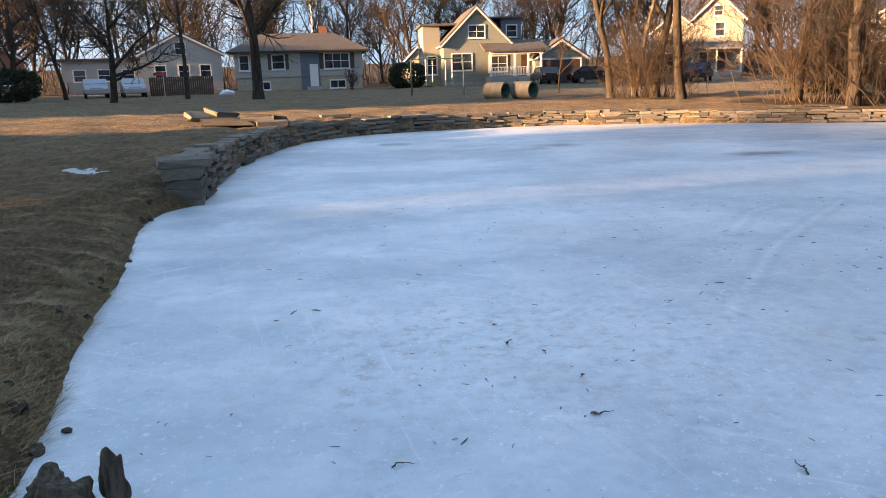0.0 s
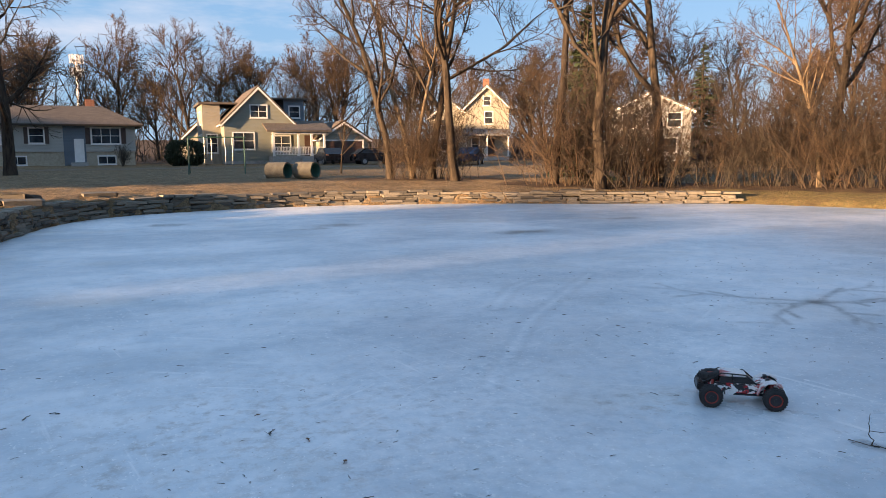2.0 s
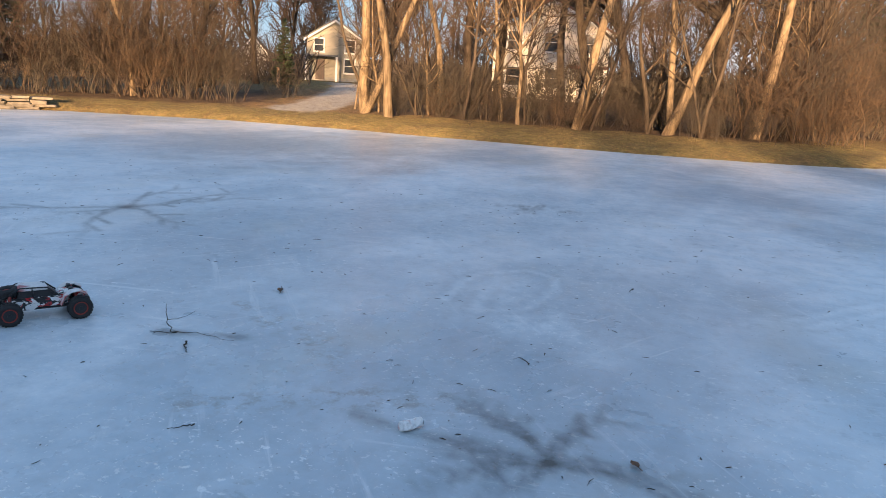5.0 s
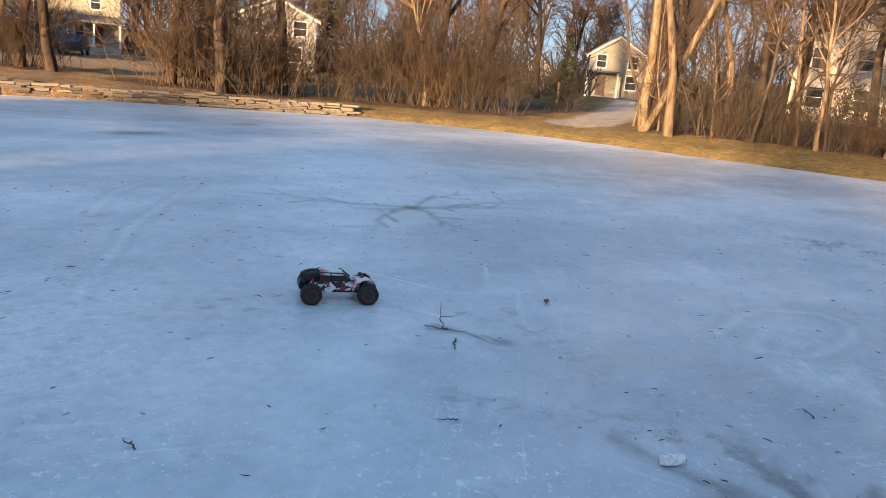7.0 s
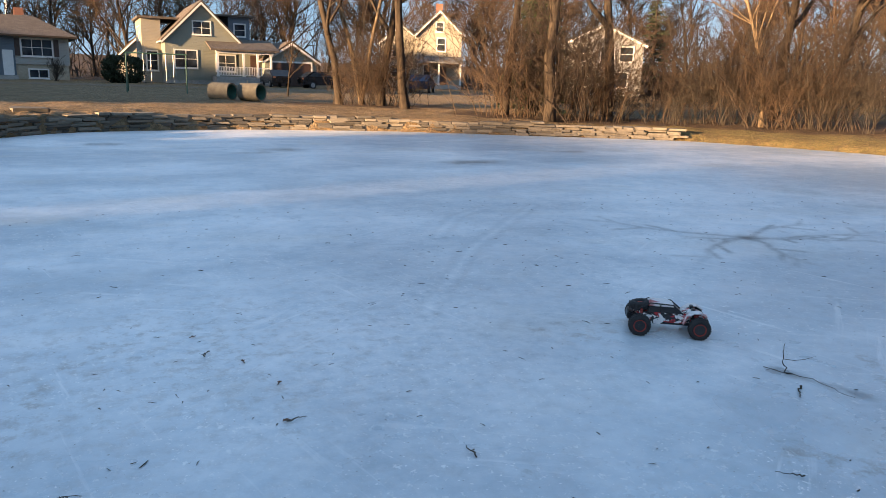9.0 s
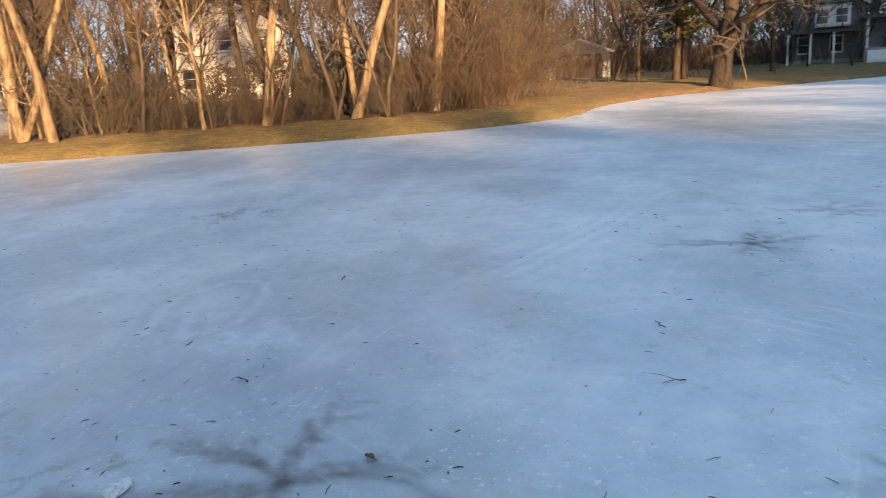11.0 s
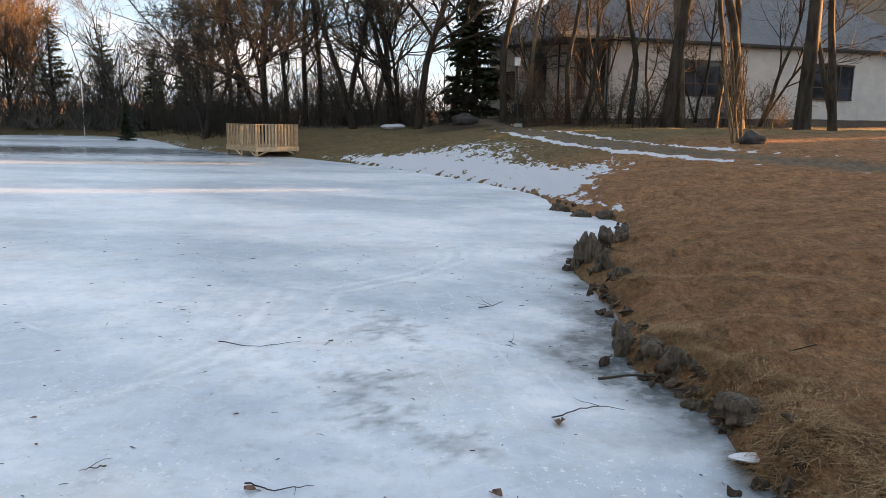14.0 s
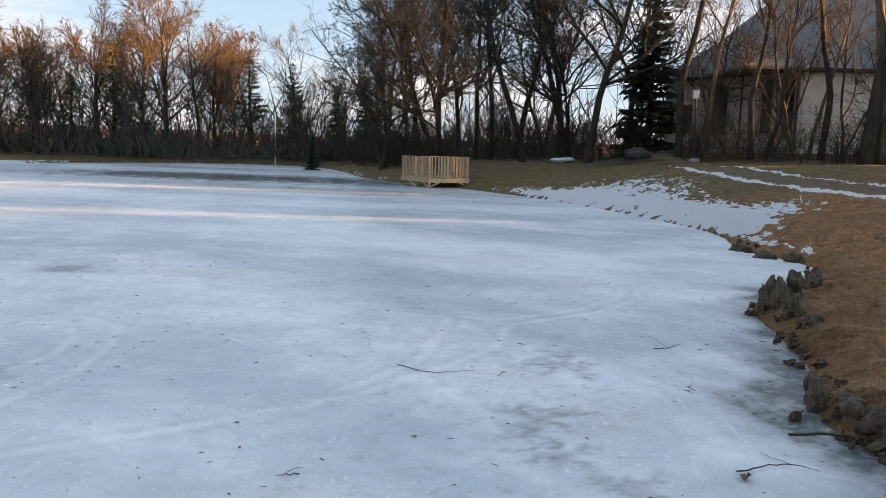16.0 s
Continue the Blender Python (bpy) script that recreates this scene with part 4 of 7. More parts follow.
for x, y, k, turn, size, tip in ((-6.3, -40.3, 4, 250, 1.1, (0, 0.03)), (-6.6, -36.7, 0, 300, 1.5, (0, 0.02)), (-7.3, -37.2, 1, 30, 1.2, (0, 0.02)), (-8.5, -35.7, 3, 180, 0.85, (0, 0.12)), (-9.9, -36.4, 2, 60, 1.3, (0, 0.03)), (-11.2, -38.1, 4, 200, 1.3, (0, 0.15)), (-11.1, -32.3, 0, 178, 1.5, (0, 0.04)), (-13.1, -34.2, 2, 90, 0.9, (0, 0.05)),
                                 (-1.2, -42.5, 4, 0, 1.0, (0, 0.1)), (-3.4, -41.6, 4, 130, 0.9, (0, 0.12)), (-8.8, -40.6, 4, 80, 1.0, (0, 0.08)), (0.4, -43.2, 4, 190, 1.1, (0, 0.04))):
    plant((HIGH[0], HIGH[1], HIGH[2], HIGH[0], SLIP[1])[k], x, y, turn, size, tip)
plant(CEDAR, 3.0, -46.8, 0, 1.35)
plant(CEDAR, 37.0, -73.5, 50, 1.0)
plant(CEDAR, 32.5, -71.0, 120, 1.1)
# a treed skyline behind the houses
rng = np.random.default_rng(6)
for k in range(80):
    a = radians(-32 + 182 * (k + rng.uniform(-0.3, 0.3)) / 80)
    far = rng.uniform(92, 128)
    plant(FAR[k % 3], far * math.sin(a), far * math.cos(a) * (1 if math.cos(a) > 0 else 0.95), rng.uniform(0, 360), rng.uniform(0.85, 1.3))
# the far wood that closes the view between the trunks
paths = []
for a0, a1, near, distant, count in ((-38, 62, 96, 145, 750), (62, 104, 66, 105, 380), (98, 140, 74, 112, 520), (138, 172, 74, 110, 420), (165, 205, 66, 95, 260)):
    for k in range(count * 2):
        a = radians(rng.uniform(a0, a1))
        far = rng.uniform(near, distant)
        x, y = far * math.sin(a), far * math.cos(a)
        z, tall = 1.0, (rng.uniform(5, 14) if a0 < 98 else rng.uniform(4, 9.5)) if k < count * 0.7 else 1.2 + 4.5 * rng.random() ** 2
        p = wander(rng, (x, y, z), (rng.normal() * 0.2, rng.normal() * 0.2, 1), tall, 4, 0.16, 0.05)
        paths.append((p, np.linspace(0.085, 0.025, 5) * (0.3 + 0.7 * tall / 9), 4))
        for _ in range(8):
            f = rng.uniform(0.1, 0.98) * 4
            i = min(int(f), 3)
            at = p[i] + (f - i) * (p[i + 1] - p[i])
            paths.append((wander(rng, at, sprout(rng, np.array([0, 0, 1.0]), rng.uniform(0.5, 1.2)), tall * rng.uniform(0.15, 0.4), 2, 0.2, 0.1), np.array([0.045, 0.03, 0.018]), 3))
# and the low brush under it
for k in range(4300):
    bearing = rng.uniform(96, 206)
    a, far = radians(bearing), rng.uniform(86 if 111 < bearing < 126 else 70, 104)
    tall = rng.uniform(0.8, 2.6) + 1.6 * max(0.0, math.sin(bearing * 0.9) + math.sin(bearing * 0.37 + 1)) * rng.random()
    p = wander(rng, (far * math.sin(a), far * math.cos(a), 0.8), (rng.normal() * 0.5, rng.normal() * 0.5, 1), tall, 2, 0.2, 0.05)
    paths.append((p, np.array([0.07, 0.05, 0.02]), 3))
    paths.append((wander(rng, p[1], (rng.normal(), rng.normal(), 0.8), tall * 0.6, 1, 0.2, 0.0), np.array([0.05, 0.02]), 3))
for k in range(2600):
    a, far = radians(rng.uniform(38, 98)), rng.uniform(58, 92)
    tall = rng.uniform(1.5, 5.5)
    p = wander(rng, (far * math.sin(a), far * math.cos(a), 0.6), (rng.normal() * 0.4, rng.normal() * 0.4, 1), tall, 2, 0.2, 0.05)
    if near_line(p[0][0], p[0][1], DRIVE) > 3 and np.hypot(p[0][0] - 53.8, p[0][1] - 13.6) > 11 and np.hypot(p[0][0] - 42.6, p[0][1] - 62) > 9 and np.hypot(p[0][0] - 67.5, p[0][1] - 39.4) > 8:
        paths.append((p, np.array([0.06, 0.045, 0.02]), 3))
        paths.append((wander(rng, p[1], (rng.normal(), rng.normal(), 0.8), tall * 0.6, 1, 0.2, 0.0), np.array([0.045, 0.02]), 3))
me = tube_mesh("far_woods", paths)
me.materials.append(mottled("far_wood_bark", (0.034, 0.027, 0.021), (0.095, 0.072, 0.054), 0.3, 0.95))
tagged(new("far_woods", me), "distant bare winter woods behind the houses", "woods", kind="stuff")
# tall thickets
for x, y, k, turn, size in ((14.2, 27.2, 0, 0, 1.9), (15.4, 27.4, 1, 50, 2.1), (16.5, 26.6, 2, 100, 1.9), (17.6, 26.9, 0, 150, 1.7), (18.6, 26.4, 1, 200, 1.5), (16.0, 28.8, 2, 250, 2.0), (10.4, 34.6, 0, 300, 1.4), (11.4, 34.2, 1, 20, 1.5), (22.9, 24.4, 2, 70, 1.4), (24.6, 22.4, 0, 120, 1.6), (25.0, 21.2, 1, 170, 1.6), (25.2, 20.0, 2, 220, 1.5), (26.0, 20.8, 0, 20, 1.4), (24.9, 19.2, 1, 60, 1.0), (29.4, -1.6, 0, 30, 1.3), (30.4, -2.8, 1, 130, 1.3), (20.4, 25.6, 0, 210, 1.4), (12.6, 33.4, 2, 310, 1.3)):
    plant(BRUSH[k], x, y, turn, size * 0.88, (0, 0), "tall dense thicket of bare reddish-brown stems")
# thickets
for x0, y0, x1, y1, count, some, *scale in ((8.5, 34.5, 12.0, 33.0, 7, BRUSH, 1.2), (14.0, 27.0, 18.5, 26.0, 10, BRUSH, 1.5), (17.0, 27.5, 22.5, 25.0, 9, SCRUB), (22.5, 24.6, 26.0, 21.8, 14, BRUSH, 1.55), (26.5, 12.5, 27.5, 7.0, 11, SCRUB), (25.8, 13.5, 26.8, -1.0, 34, BRUSH, 0.42), (29.0, 14.0, 29.5, 8.5, 6, SCRUB, 0.7), (29.5, 7.0, 29.5, 0.0, 10, SCRUB, 1.2), (28.0, 0.5, 30.5, -3.5, 7, BRUSH), (31, -1.5, 40.5, -5.2, 22, BRUSH, 1.35), (29.0, -1.5, 31.5, -4.0, 5, BRUSH), (34, 10, 36, -3, 6, SCRUB),
                                   (30, 22, 34, 14, 8, SCRUB), (31, 12, 33, 0, 7, SCRUB), (46, -70, 58, -60, 12, SCRUB), (58, -58, 62, -44, 10, SCRUB), (14.5, -43.5, 29, -61, 26, SCRUB, 1.5), (28, -62, 48, -76, 16, SCRUB, 1.9), (3, -45, 14, -49, 14, SCRUB, 1.3), (0, -39.5, -12, -37.0, 14, SCRUB), (0.5, -40.2, -12, -36.2, 16, BRUSH, 0.5), (1.5, -39.5, -3, -39.5, 3, BRUSH), (40, 40, 46, 30, 6, SCRUB)):
    for k in range(count):
        f = (k + 0.5) / count
        x, y = x0 + f * (x1 - x0) + rng.normal() * 0.8, y0 + f * (y1 - y0) + rng.normal() * 0.8
        if shore_distance(np.array([x]), np.array([y]))[0] > 2.2 and near_line(x, y, DRIVE) > 2.0:
            plant(some[k % len(some)], x, y, rng.uniform(0, 360), rng.uniform(0.55, 1.2) * (scale[0] if scale else 1.0))
for ob in PROTOTYPES:
    for o in (*ob.children_recursive, ob):
        bpy.data.objects.remove(o)

# ---- houses ----
def prism(bm, outline, y0, y1):
    """A closed outline in x and z, pulled from y0 to y1."""
    a = [bm.verts.new((x, y0, z)) for x, z in outline]
    b = [bm.verts.new((x, y1, z)) for x, z in outline]
    bm.faces.new(a)
    bm.faces.new(b[::-1])
    for i in range(len(a)):
        j = (i + 1) % len(a)
        bm.faces.new((a[j], a[i], b[i], b[j]))
    bmesh.ops.recalc_face_normals(bm, faces=bm.faces)
    return bm


def turned(bm, quarter):
    bmesh.ops.rotate(bm, verts=bm.verts, cent=(0, 0, 0), matrix=Matrix.Rotation(radians(90 * quarter), 3, "Z"))
    return bm


def moved(bm, x, y, z=0.0, turn=0.0):
    bmesh.ops.transform(bm, verts=bm.verts, matrix=Matrix.Translation((x, y, z)) @ Matrix.Rotation(radians(turn), 4, "Z"))
    return bm


def window(house, x, y, z, w, h, turn=0, across=1, up=1, trim=WHITE, label=""):
    """A window whose face looks along -y before it is turned; z is its sill."""
    t = 0.11
    frame_bm = boxes((-w / 2 - t, -0.06, -t, -w / 2, 0.02, h + t), (w / 2, -0.06, -t, w / 2 + t, 0.02, h + t), (-w / 2, -0.06, h, w / 2, 0.02, h + t), (-w / 2, -0.06, -t, w / 2, 0.02, 0))
    top = part("window", moved(frame_bm, x, y, z, turn), trim, house, label)
    part("sill", moved(boxes((-w / 2 - t - 0.04, -0.11, -t - 0.05, w / 2 + t + 0.04, -0.005, -t)), x, y, z, turn), trim, top)
    n = across
    for i in range(n):
        a, b = -w / 2 + w * i / n, -w / 2 + w * (i + 1) / n
        part("pane", moved(boxes((a + 0.02, -0.02, 0.02, b - 0.02, 0.01, h - 0.02)), x, y, z, turn), GLASS, top)
    bars = [(-w / 2 + w * i / n - 0.03, -0.04, 0, -w / 2 + w * i / n + 0.03, 0.012, h) for i in range(1, n)]
    bars += [(-w / 2, -0.042, h * j / (up + 1) - 0.025, w / 2, 0.012, h * j / (up + 1) + 0.025) for j in range(1, up + 1)]
    if bars:
        part("sash", moved(boxes(*bars), x, y, z, turn), trim, top)
    return top


def gable_block(house, w, d, eave, ridge, siding, roofing, x=0.0, y=0.0, turn=0, base=0.0, over=0.35, name="wall", trim=WHITE, found=None):
    """A block with its gable towards -y, its front at y."""
    half = w / 2
    if found:
        part("foundation", moved(boxes((-half + 0.03, 0.03, base - 0.6, half - 0.03, d - 0.03, base + 0.35)), x, y, 0, turn), found, house)
    part(name, moved(prism(bmesh.new(), [(-half, base + (0.35 if found else -0.3)), (half, base + (0.35 if found else -0.3)), (half, eave), (0, ridge), (-half, eave)], 0, d), x, y, 0, turn), siding, house)
    slope = (ridge - eave) / half
    for s in (-1, 1):
        o = [(0, ridge + 0.02), (s * (half + over), eave - slope * over + 0.02), (s * (half + over), eave - slope * over + 0.17), (0, ridge + 0.19)]
        part("roof", moved(prism(bmesh.new(), o, -over, d + over), x, y, 0, turn), roofing, house)
        r = [(0, ridge + 0.0), (s * (half + over), eave - slope * over + 0.0), (s * (half + over), eave - slope * over - 0.2), (0, ridge - 0.22)]
        part("bargeboard", moved(prism(bmesh.new(), r, -over - 0.03, -over + 0.03), x, y, 0, turn), trim, house)
        part("gutter", moved(boxes((s * (half + over) - 0.06, -over, eave - slope * over - 0.06, s * (half + over) + 0.06, d + over, eave - slope * over + 0.04)), x, y, 0, turn), trim, house)


def railing(house, x0, x1, y, z, h=0.9, trim=WHITE, step=0.14):
    rail = part("railing", boxes((x0, y - 0.04, z + h - 0.07, x1, y + 0.04, z + h), (x0, y - 0.03, z + 0.1, x1, y + 0.03, z + 0.16)), trim, house)
    n = int((x1 - x0) / step)
    for k in range(n):
        xx = x0 + (k + 0.5) * (x1 - x0) / n
        part("baluster", boxes((xx - 0.025, y - 0.02, z + 0.16, xx + 0.025, y + 0.02, z + h - 0.07)), trim, rail)


def post(house, x, y, z0, z1, r=0.09, trim=WHITE, name="porch_post"):
    part(name, boxes((x - r, y - r, z0, x + r, y + r, z1), (x - r - 0.04, y - r - 0.04, z0, x + r + 0.04, y + r + 0.04, z0 + 0.15), (x - r - 0.04, y - r - 0.04, z1 - 0.12, x + r + 0.04, y + r + 0.04, z1)), trim, house)


SAGE = sided("sage_siding", (0.27, 0.285, 0.24))
CREAM = sided("cream_siding", (0.35, 0.325, 0.265))
IVORY = sided("ivory_siding", (0.42, 0.42, 0.39))
PALE_GREY = sided("pale_grey_siding", (0.3, 0.3, 0.29))
# colour raised to stand for strong sun on the wall
IVORY_SUNLIT = sided("sunlit_ivory_siding", (0.76, 0.71, 0.62))
TAUPE = sided("taupe_siding", (0.2, 0.19, 0.175))
BLUE_GREY = sided("blue_grey_siding", (0.14, 0.18, 0.22))
ROOF_BROWN = shingled("brown_shingles", (0.1, 0.08, 0.065), (0.16, 0.13, 0.105))
ROOF_GREY = shingled("grey_shingles", (0.12, 0.125, 0.13), (0.2, 0.205, 0.21))
ROOF_RED = shingled("red_brown_shingles", (0.16, 0.07, 0.05), (0.24, 0.11, 0.08))
BRICK = mottled("red_brick", (0.22, 0.09, 0.06), (0.34, 0.16, 0.1), 9, 0.9)
DOOR_DARK = mottled("dark_painted_door", (0.05, 0.025, 0.02), (0.09, 0.05, 0.035), 5, 0.5)
BRICK_PALE = mottled("tan_brick", (0.36, 0.3, 0.22), (0.5, 0.43, 0.33), 6, 0.9)


def facing(x, y, turn):
    return Matrix.Translation((x, y, gz(x, y))) @ Matrix.Rotation(radians(turn), 4, "Z")


# sage green house with a gable, a porch and a garage
h = thing("house", facing(6.7, 74.6, 4), "sage green house with white-trimmed gable and railed front porch", "house")
gable_block(h, 6.6, 10, 4.1, 7.4, SAGE, ROOF_BROWN, found=CONCRETE)
part("side_wing", boxes((-5.0, 3.0, 0, -3.302, 9, 5.9)), CREAM, h, "cream-painted sunlit side wing")
part("roof", boxes((-5.3, 2.7, 5.902, -1.2, 9.3, 6.1)), ROOF_BROWN, h)
part("dormer", boxes((3.302, 4.5, 4.0, 5.4, 9, 6.6)), BLUE_GREY, h, "blue-grey dormer wall")
part("roof", boxes((0.3, 4.1, 6.602, 5.8, 9.4, 6.78)), ROOF_BROWN, h)
window(h, 0, 0, 4.55, 1.5, 1.1, across=2)
window(h, -1.5, 0, 1.5, 1.9, 1.5, across=2)
window(h, 4.4, 4.5, 4.8, 1.0, 1.1)
window(h, -5.0, 4.6, 1.2, 1.1, 1.7, -90)
window(h, -5.0, 7.0, 1.2, 1.1, 1.7, -90)
window(h, -5.0, 4.6, 4.0, 0.9, 1.2, -90)
window(h, -5.0, 6.4, 4.0, 0.9, 1.2, -90)
window(h, -4.15, 3.0, 1.2, 0.9, 1.7)
part("porch_floor", boxes((0.8, -2.4, -0.3, 5.9, -0.03, 0.75)), CONCRETE, h)
part("room_behind_porch", boxes((3.33, 0.0, 0.0, 6.0, 8, 3.3)), SAGE, h)
part("porch_roof", turned(prism(bmesh.new(), [(-2.7, 3.05), (-2.7, 3.22), (1.2, 4.3), (1.2, 4.12)], -6.6, -0.3), 1), ROOF_BROWN, h)
part("porch_beam", boxes((0.8, -2.45, 2.85, 6.1, -2.2, 3.06)), WHITE, h)
for x in (0.95, 3.3, 4.6, 5.85):
    post(h, x, -2.32, 0.75, 2.86)
railing(h, 1.05, 3.2, -2.32, 0.75)
railing(h, 3.4, 4.5, -2.32, 0.75)
railing(h, 4.7, 5.75, -2.32, 0.75)
window(h, 2.1, 0, 1.3, 1.7, 1.4, across=2)
part("front_door", boxes((4.4, -0.05, 0.76, 5.35, -0.002, 2.8)), DOOR_DARK, h)
part("porch_steps", boxes((3.5, -3.0, -0.3, 4.5, -2.41, 0.5), (3.5, -3.3, -0.3, 4.5, -3.0, 0.25)), CONCRETE, h)
gable_block(h, 4.9, 7, 2.5, 4.1, SAGE, ROOF_BROWN, x=8.0, y=-1.6, name="garage_wall")
door = part("garage_door", boxes((6.1, -1.7, 0.0, 9.9, -1.605, 2.2)), DOOR_DARK, h, "dark closed garage door")
for k in range(4):
    part("panel", boxes((6.15, -1.725, 0.06 + k * 0.54, 9.85, -1.702, 0.52 + k * 0.54)), DOOR_DARK, door)
part("door_trim", boxes((5.95, -1.74, -0.1, 6.098, -1.605, 2.35), (9.902, -1.74, -0.1, 10.05, -1.605, 2.35), (6.098, -1.74, 2.202, 9.902, -1.605, 2.35)), WHITE, h)

# raised ranch with a hipped roof
h = thing("house", facing(-10.6, 74.2, 8), "low raised ranch house with cream siding and a hipped brown roof", "house")
part("lower_wall", boxes((-6.0, 0.1, -0.6, 6.0, 8.9, 1.25)), BRICK_PALE, h)
part("wall", boxes((-6.1, 0, 1.252, 6.1, 9, 3.75)), IVORY, h)
bm = bmesh.new()
v = [bm.verts.new(p) for p in ((-6.8, -0.7, 3.7), (6.8, -0.7, 3.7), (6.8, 9.7, 3.7), (-6.8, 9.7, 3.7), (-3.6, 4.5, 5.6), (3.6, 4.5, 5.6), (-6.8, -0.7, 3.55), (6.8, -0.7, 3.55), (6.8, 9.7, 3.55), (-6.8, 9.7, 3.55))]
for f in ((0, 1, 5, 4), (1, 2, 5), (2, 3, 4, 5), (3, 0, 4), (6, 7, 1, 0), (7, 8, 2, 1), (8, 9, 3, 2), (9, 6, 0, 3), (9, 8, 7, 6)):
    bm.faces.new([v[i] for i in f])
part("roof", bm, ROOF_BROWN, h)
part("chimney", boxes((2.2, 5.2, 4.4, 3.0, 6.0, 6.3)), BRICK, h)
part("entry_wall", boxes((0.1, -0.03, 0.0, 1.9, -0.003, 3.6)), BLUE_GREY, h)
part("front_door", boxes((0.95, -0.09, 0.3, 1.75, -0.033, 2.4)), WHITE, h)
window(h, -2.0, 0, 2.05, 1.1, 1.25, across=1)
for s in (-2.78, -1.22):
    part("shutter", boxes((s - 0.2, -0.05, 1.95, s + 0.2, -0.002, 3.4)), DOOR_DARK, h)
window(h, 3.6, 0, 2.0, 2.3, 1.35, across=3)
for s in (2.1, 5.1):
    part("shutter", boxes((s - 0.2, -0.05, 1.95, s + 0.2, -0.002, 3.4)), DOOR_DARK, h)
window(h, -3.6, 0.1, 0.15, 1.3, 0.65, across=2, up=0)
window(h, 3.6, 0.1, 0.15, 1.4, 0.65, across=2, up=0)
window(h, -5.2, 0, 2.0, 0.8, 1.3)
part("front_steps", boxes((0.6, -1.3, -0.4, 2.0, -0.1, 0.28), (0.6, -1.7, -0.4, 2.0, -1.3, 0.1)), CONCRETE, h)

# tall cream farmhouse
h = thing("house", facing(34.2, 83.3, -22), "tall cream wooden house with a steep gable and open porch", "house")
gable_block(h, 5.2, 9, 6.4, 8.9, CREAM, ROOF_GREY, found=CONCRETE)
gable_block(h, 5.0, 7, 5.4, 7.4, CREAM, ROOF_GREY, x=-4.6, y=2.4, name="wing_wall")
window(h, 0, 0, 6.6, 0.8, 1.0)
window(h, 0.2, 0, 4.4, 0.9, 1.4)
window(h, -1.4, 0, 1.2, 0.8, 1.5)
window(h, -5.2, 2.4, 1.2, 0.9, 1.5)
window(h, -5.2, 2.4, 3.7, 0.9, 1.3)
part("front_door", boxes((0.0, -0.06, 0.5, 0.9, -0.003, 2.6)), DOOR_DARK, h)
part("porch_floor", boxes((-2.6, -2.2, -0.4, 2.6, -0.02, 0.5)), CONCRETE, h)
part("porch_roof", turned(prism(bmesh.new(), [(-2.6, 2.9), (-2.6, 3.05), (-0.002, 3.75), (-0.002, 3.6)], -2.8, 2.8), 1), ROOF_GREY, h)
for x in (-2.5, 0.0, 2.5):
    post(h, x, -2.1, 0.5, 2.95)
railing(h, -2.4, -0.1, -2.1, 0.5)
part("chimney", boxes((-0.5, 5, 7.2, 0.3, 5.8, 10.2)), BRICK, h)

# pale grey house behind the thicket
h = thing("house", facing(42.6, 62.0, -34), "pale grey two-storey house half hidden by trees", "house")
gable_block(h, 7.5, 9, 4.9, 6.7, PALE_GREY, ROOF_GREY, found=CONCRETE)
for x, z in ((-2.0, 3.3), (0.4, 3.3), (2.2, 3.3), (-2.0, 0.9), (1.8, 0.9)):
    window(h, x, 0, z, 1.2, 1.3)
part("porch_roof", boxes((-4.6, -2.0, 2.4, 0.0, -0.02, 2.6)), ROOF_GREY, h)
for x in (-4.4, -0.2):
    post(h, x, -1.8, -0.3, 2.4)

# small cream house at the end of the drive
h = thing("house", facing(67.5, 39.4, -60), "small cream house with a porch at the end of the drive", "house")
gable_block(h, 5.6, 7, 4.2, 6.0, CREAM, ROOF_GREY, found=CONCRETE)
window(h, -1.6, 0, 2.9, 0.9, 1.2)
window(h, 1.5, 0, 2.9, 0.9, 1.2)
window(h, 1.5, 0, 0.9, 1.0, 1.3)
part("front_door", boxes((-1.9, -0.06, 0.1, -1.0, -0.003, 2.1)), DOOR_DARK, h)
part("porch_roof", boxes((-2.9, -1.8, 2.35, 0.3, -0.02, 2.52)), ROOF_GREY, h)
for x in (-2.8, 0.2):
    post(h, x, -1.65, -0.2, 2.35)
h = thing("garden_shed", facing(63, 46, -58), "small white shed with a pointed gable", "shed")
gable_block(h, 2.6, 3, 2.4, 3.9, IVORY, ROOF_BROWN)
window(h, 0, 0, 1.0, 0.7, 0.9)

# white house in the lit wood
h = thing("house", facing(53.8, 13.6, -76), "white two-storey house behind sunlit trees", "house")
gable_block(h, 8.2, 9, 4.9, 6.9, IVORY_SUNLIT, ROOF_RED, found=CONCRETE)
for x, z in ((-2.6, 3.4), (0, 3.4), (2.6, 3.4), (-2.6, 0.9), (0.2, 0.9)):
    window(h, x, 0, z, 1.0, 1.3)
part("porch_roof", boxes((1.2, -1.6, 2.3, 4.0, -0.02, 2.5)), ROOF_RED, h)
for x in (1.35, 3.85):
    post(h, x, -1.45, -0.3, 2.3)
h = thing("garage", facing(63.5, -12.9, -98), "low white garage with a dark opening", "garage")
gable_block(h, 5.0, 6, 2.3, 3.3, IVORY, ROOF_BROWN)
part("garage_door", boxes((-1.9, -0.05, 0, 1.9, -0.003, 2.0)), DOOR_DARK, h)

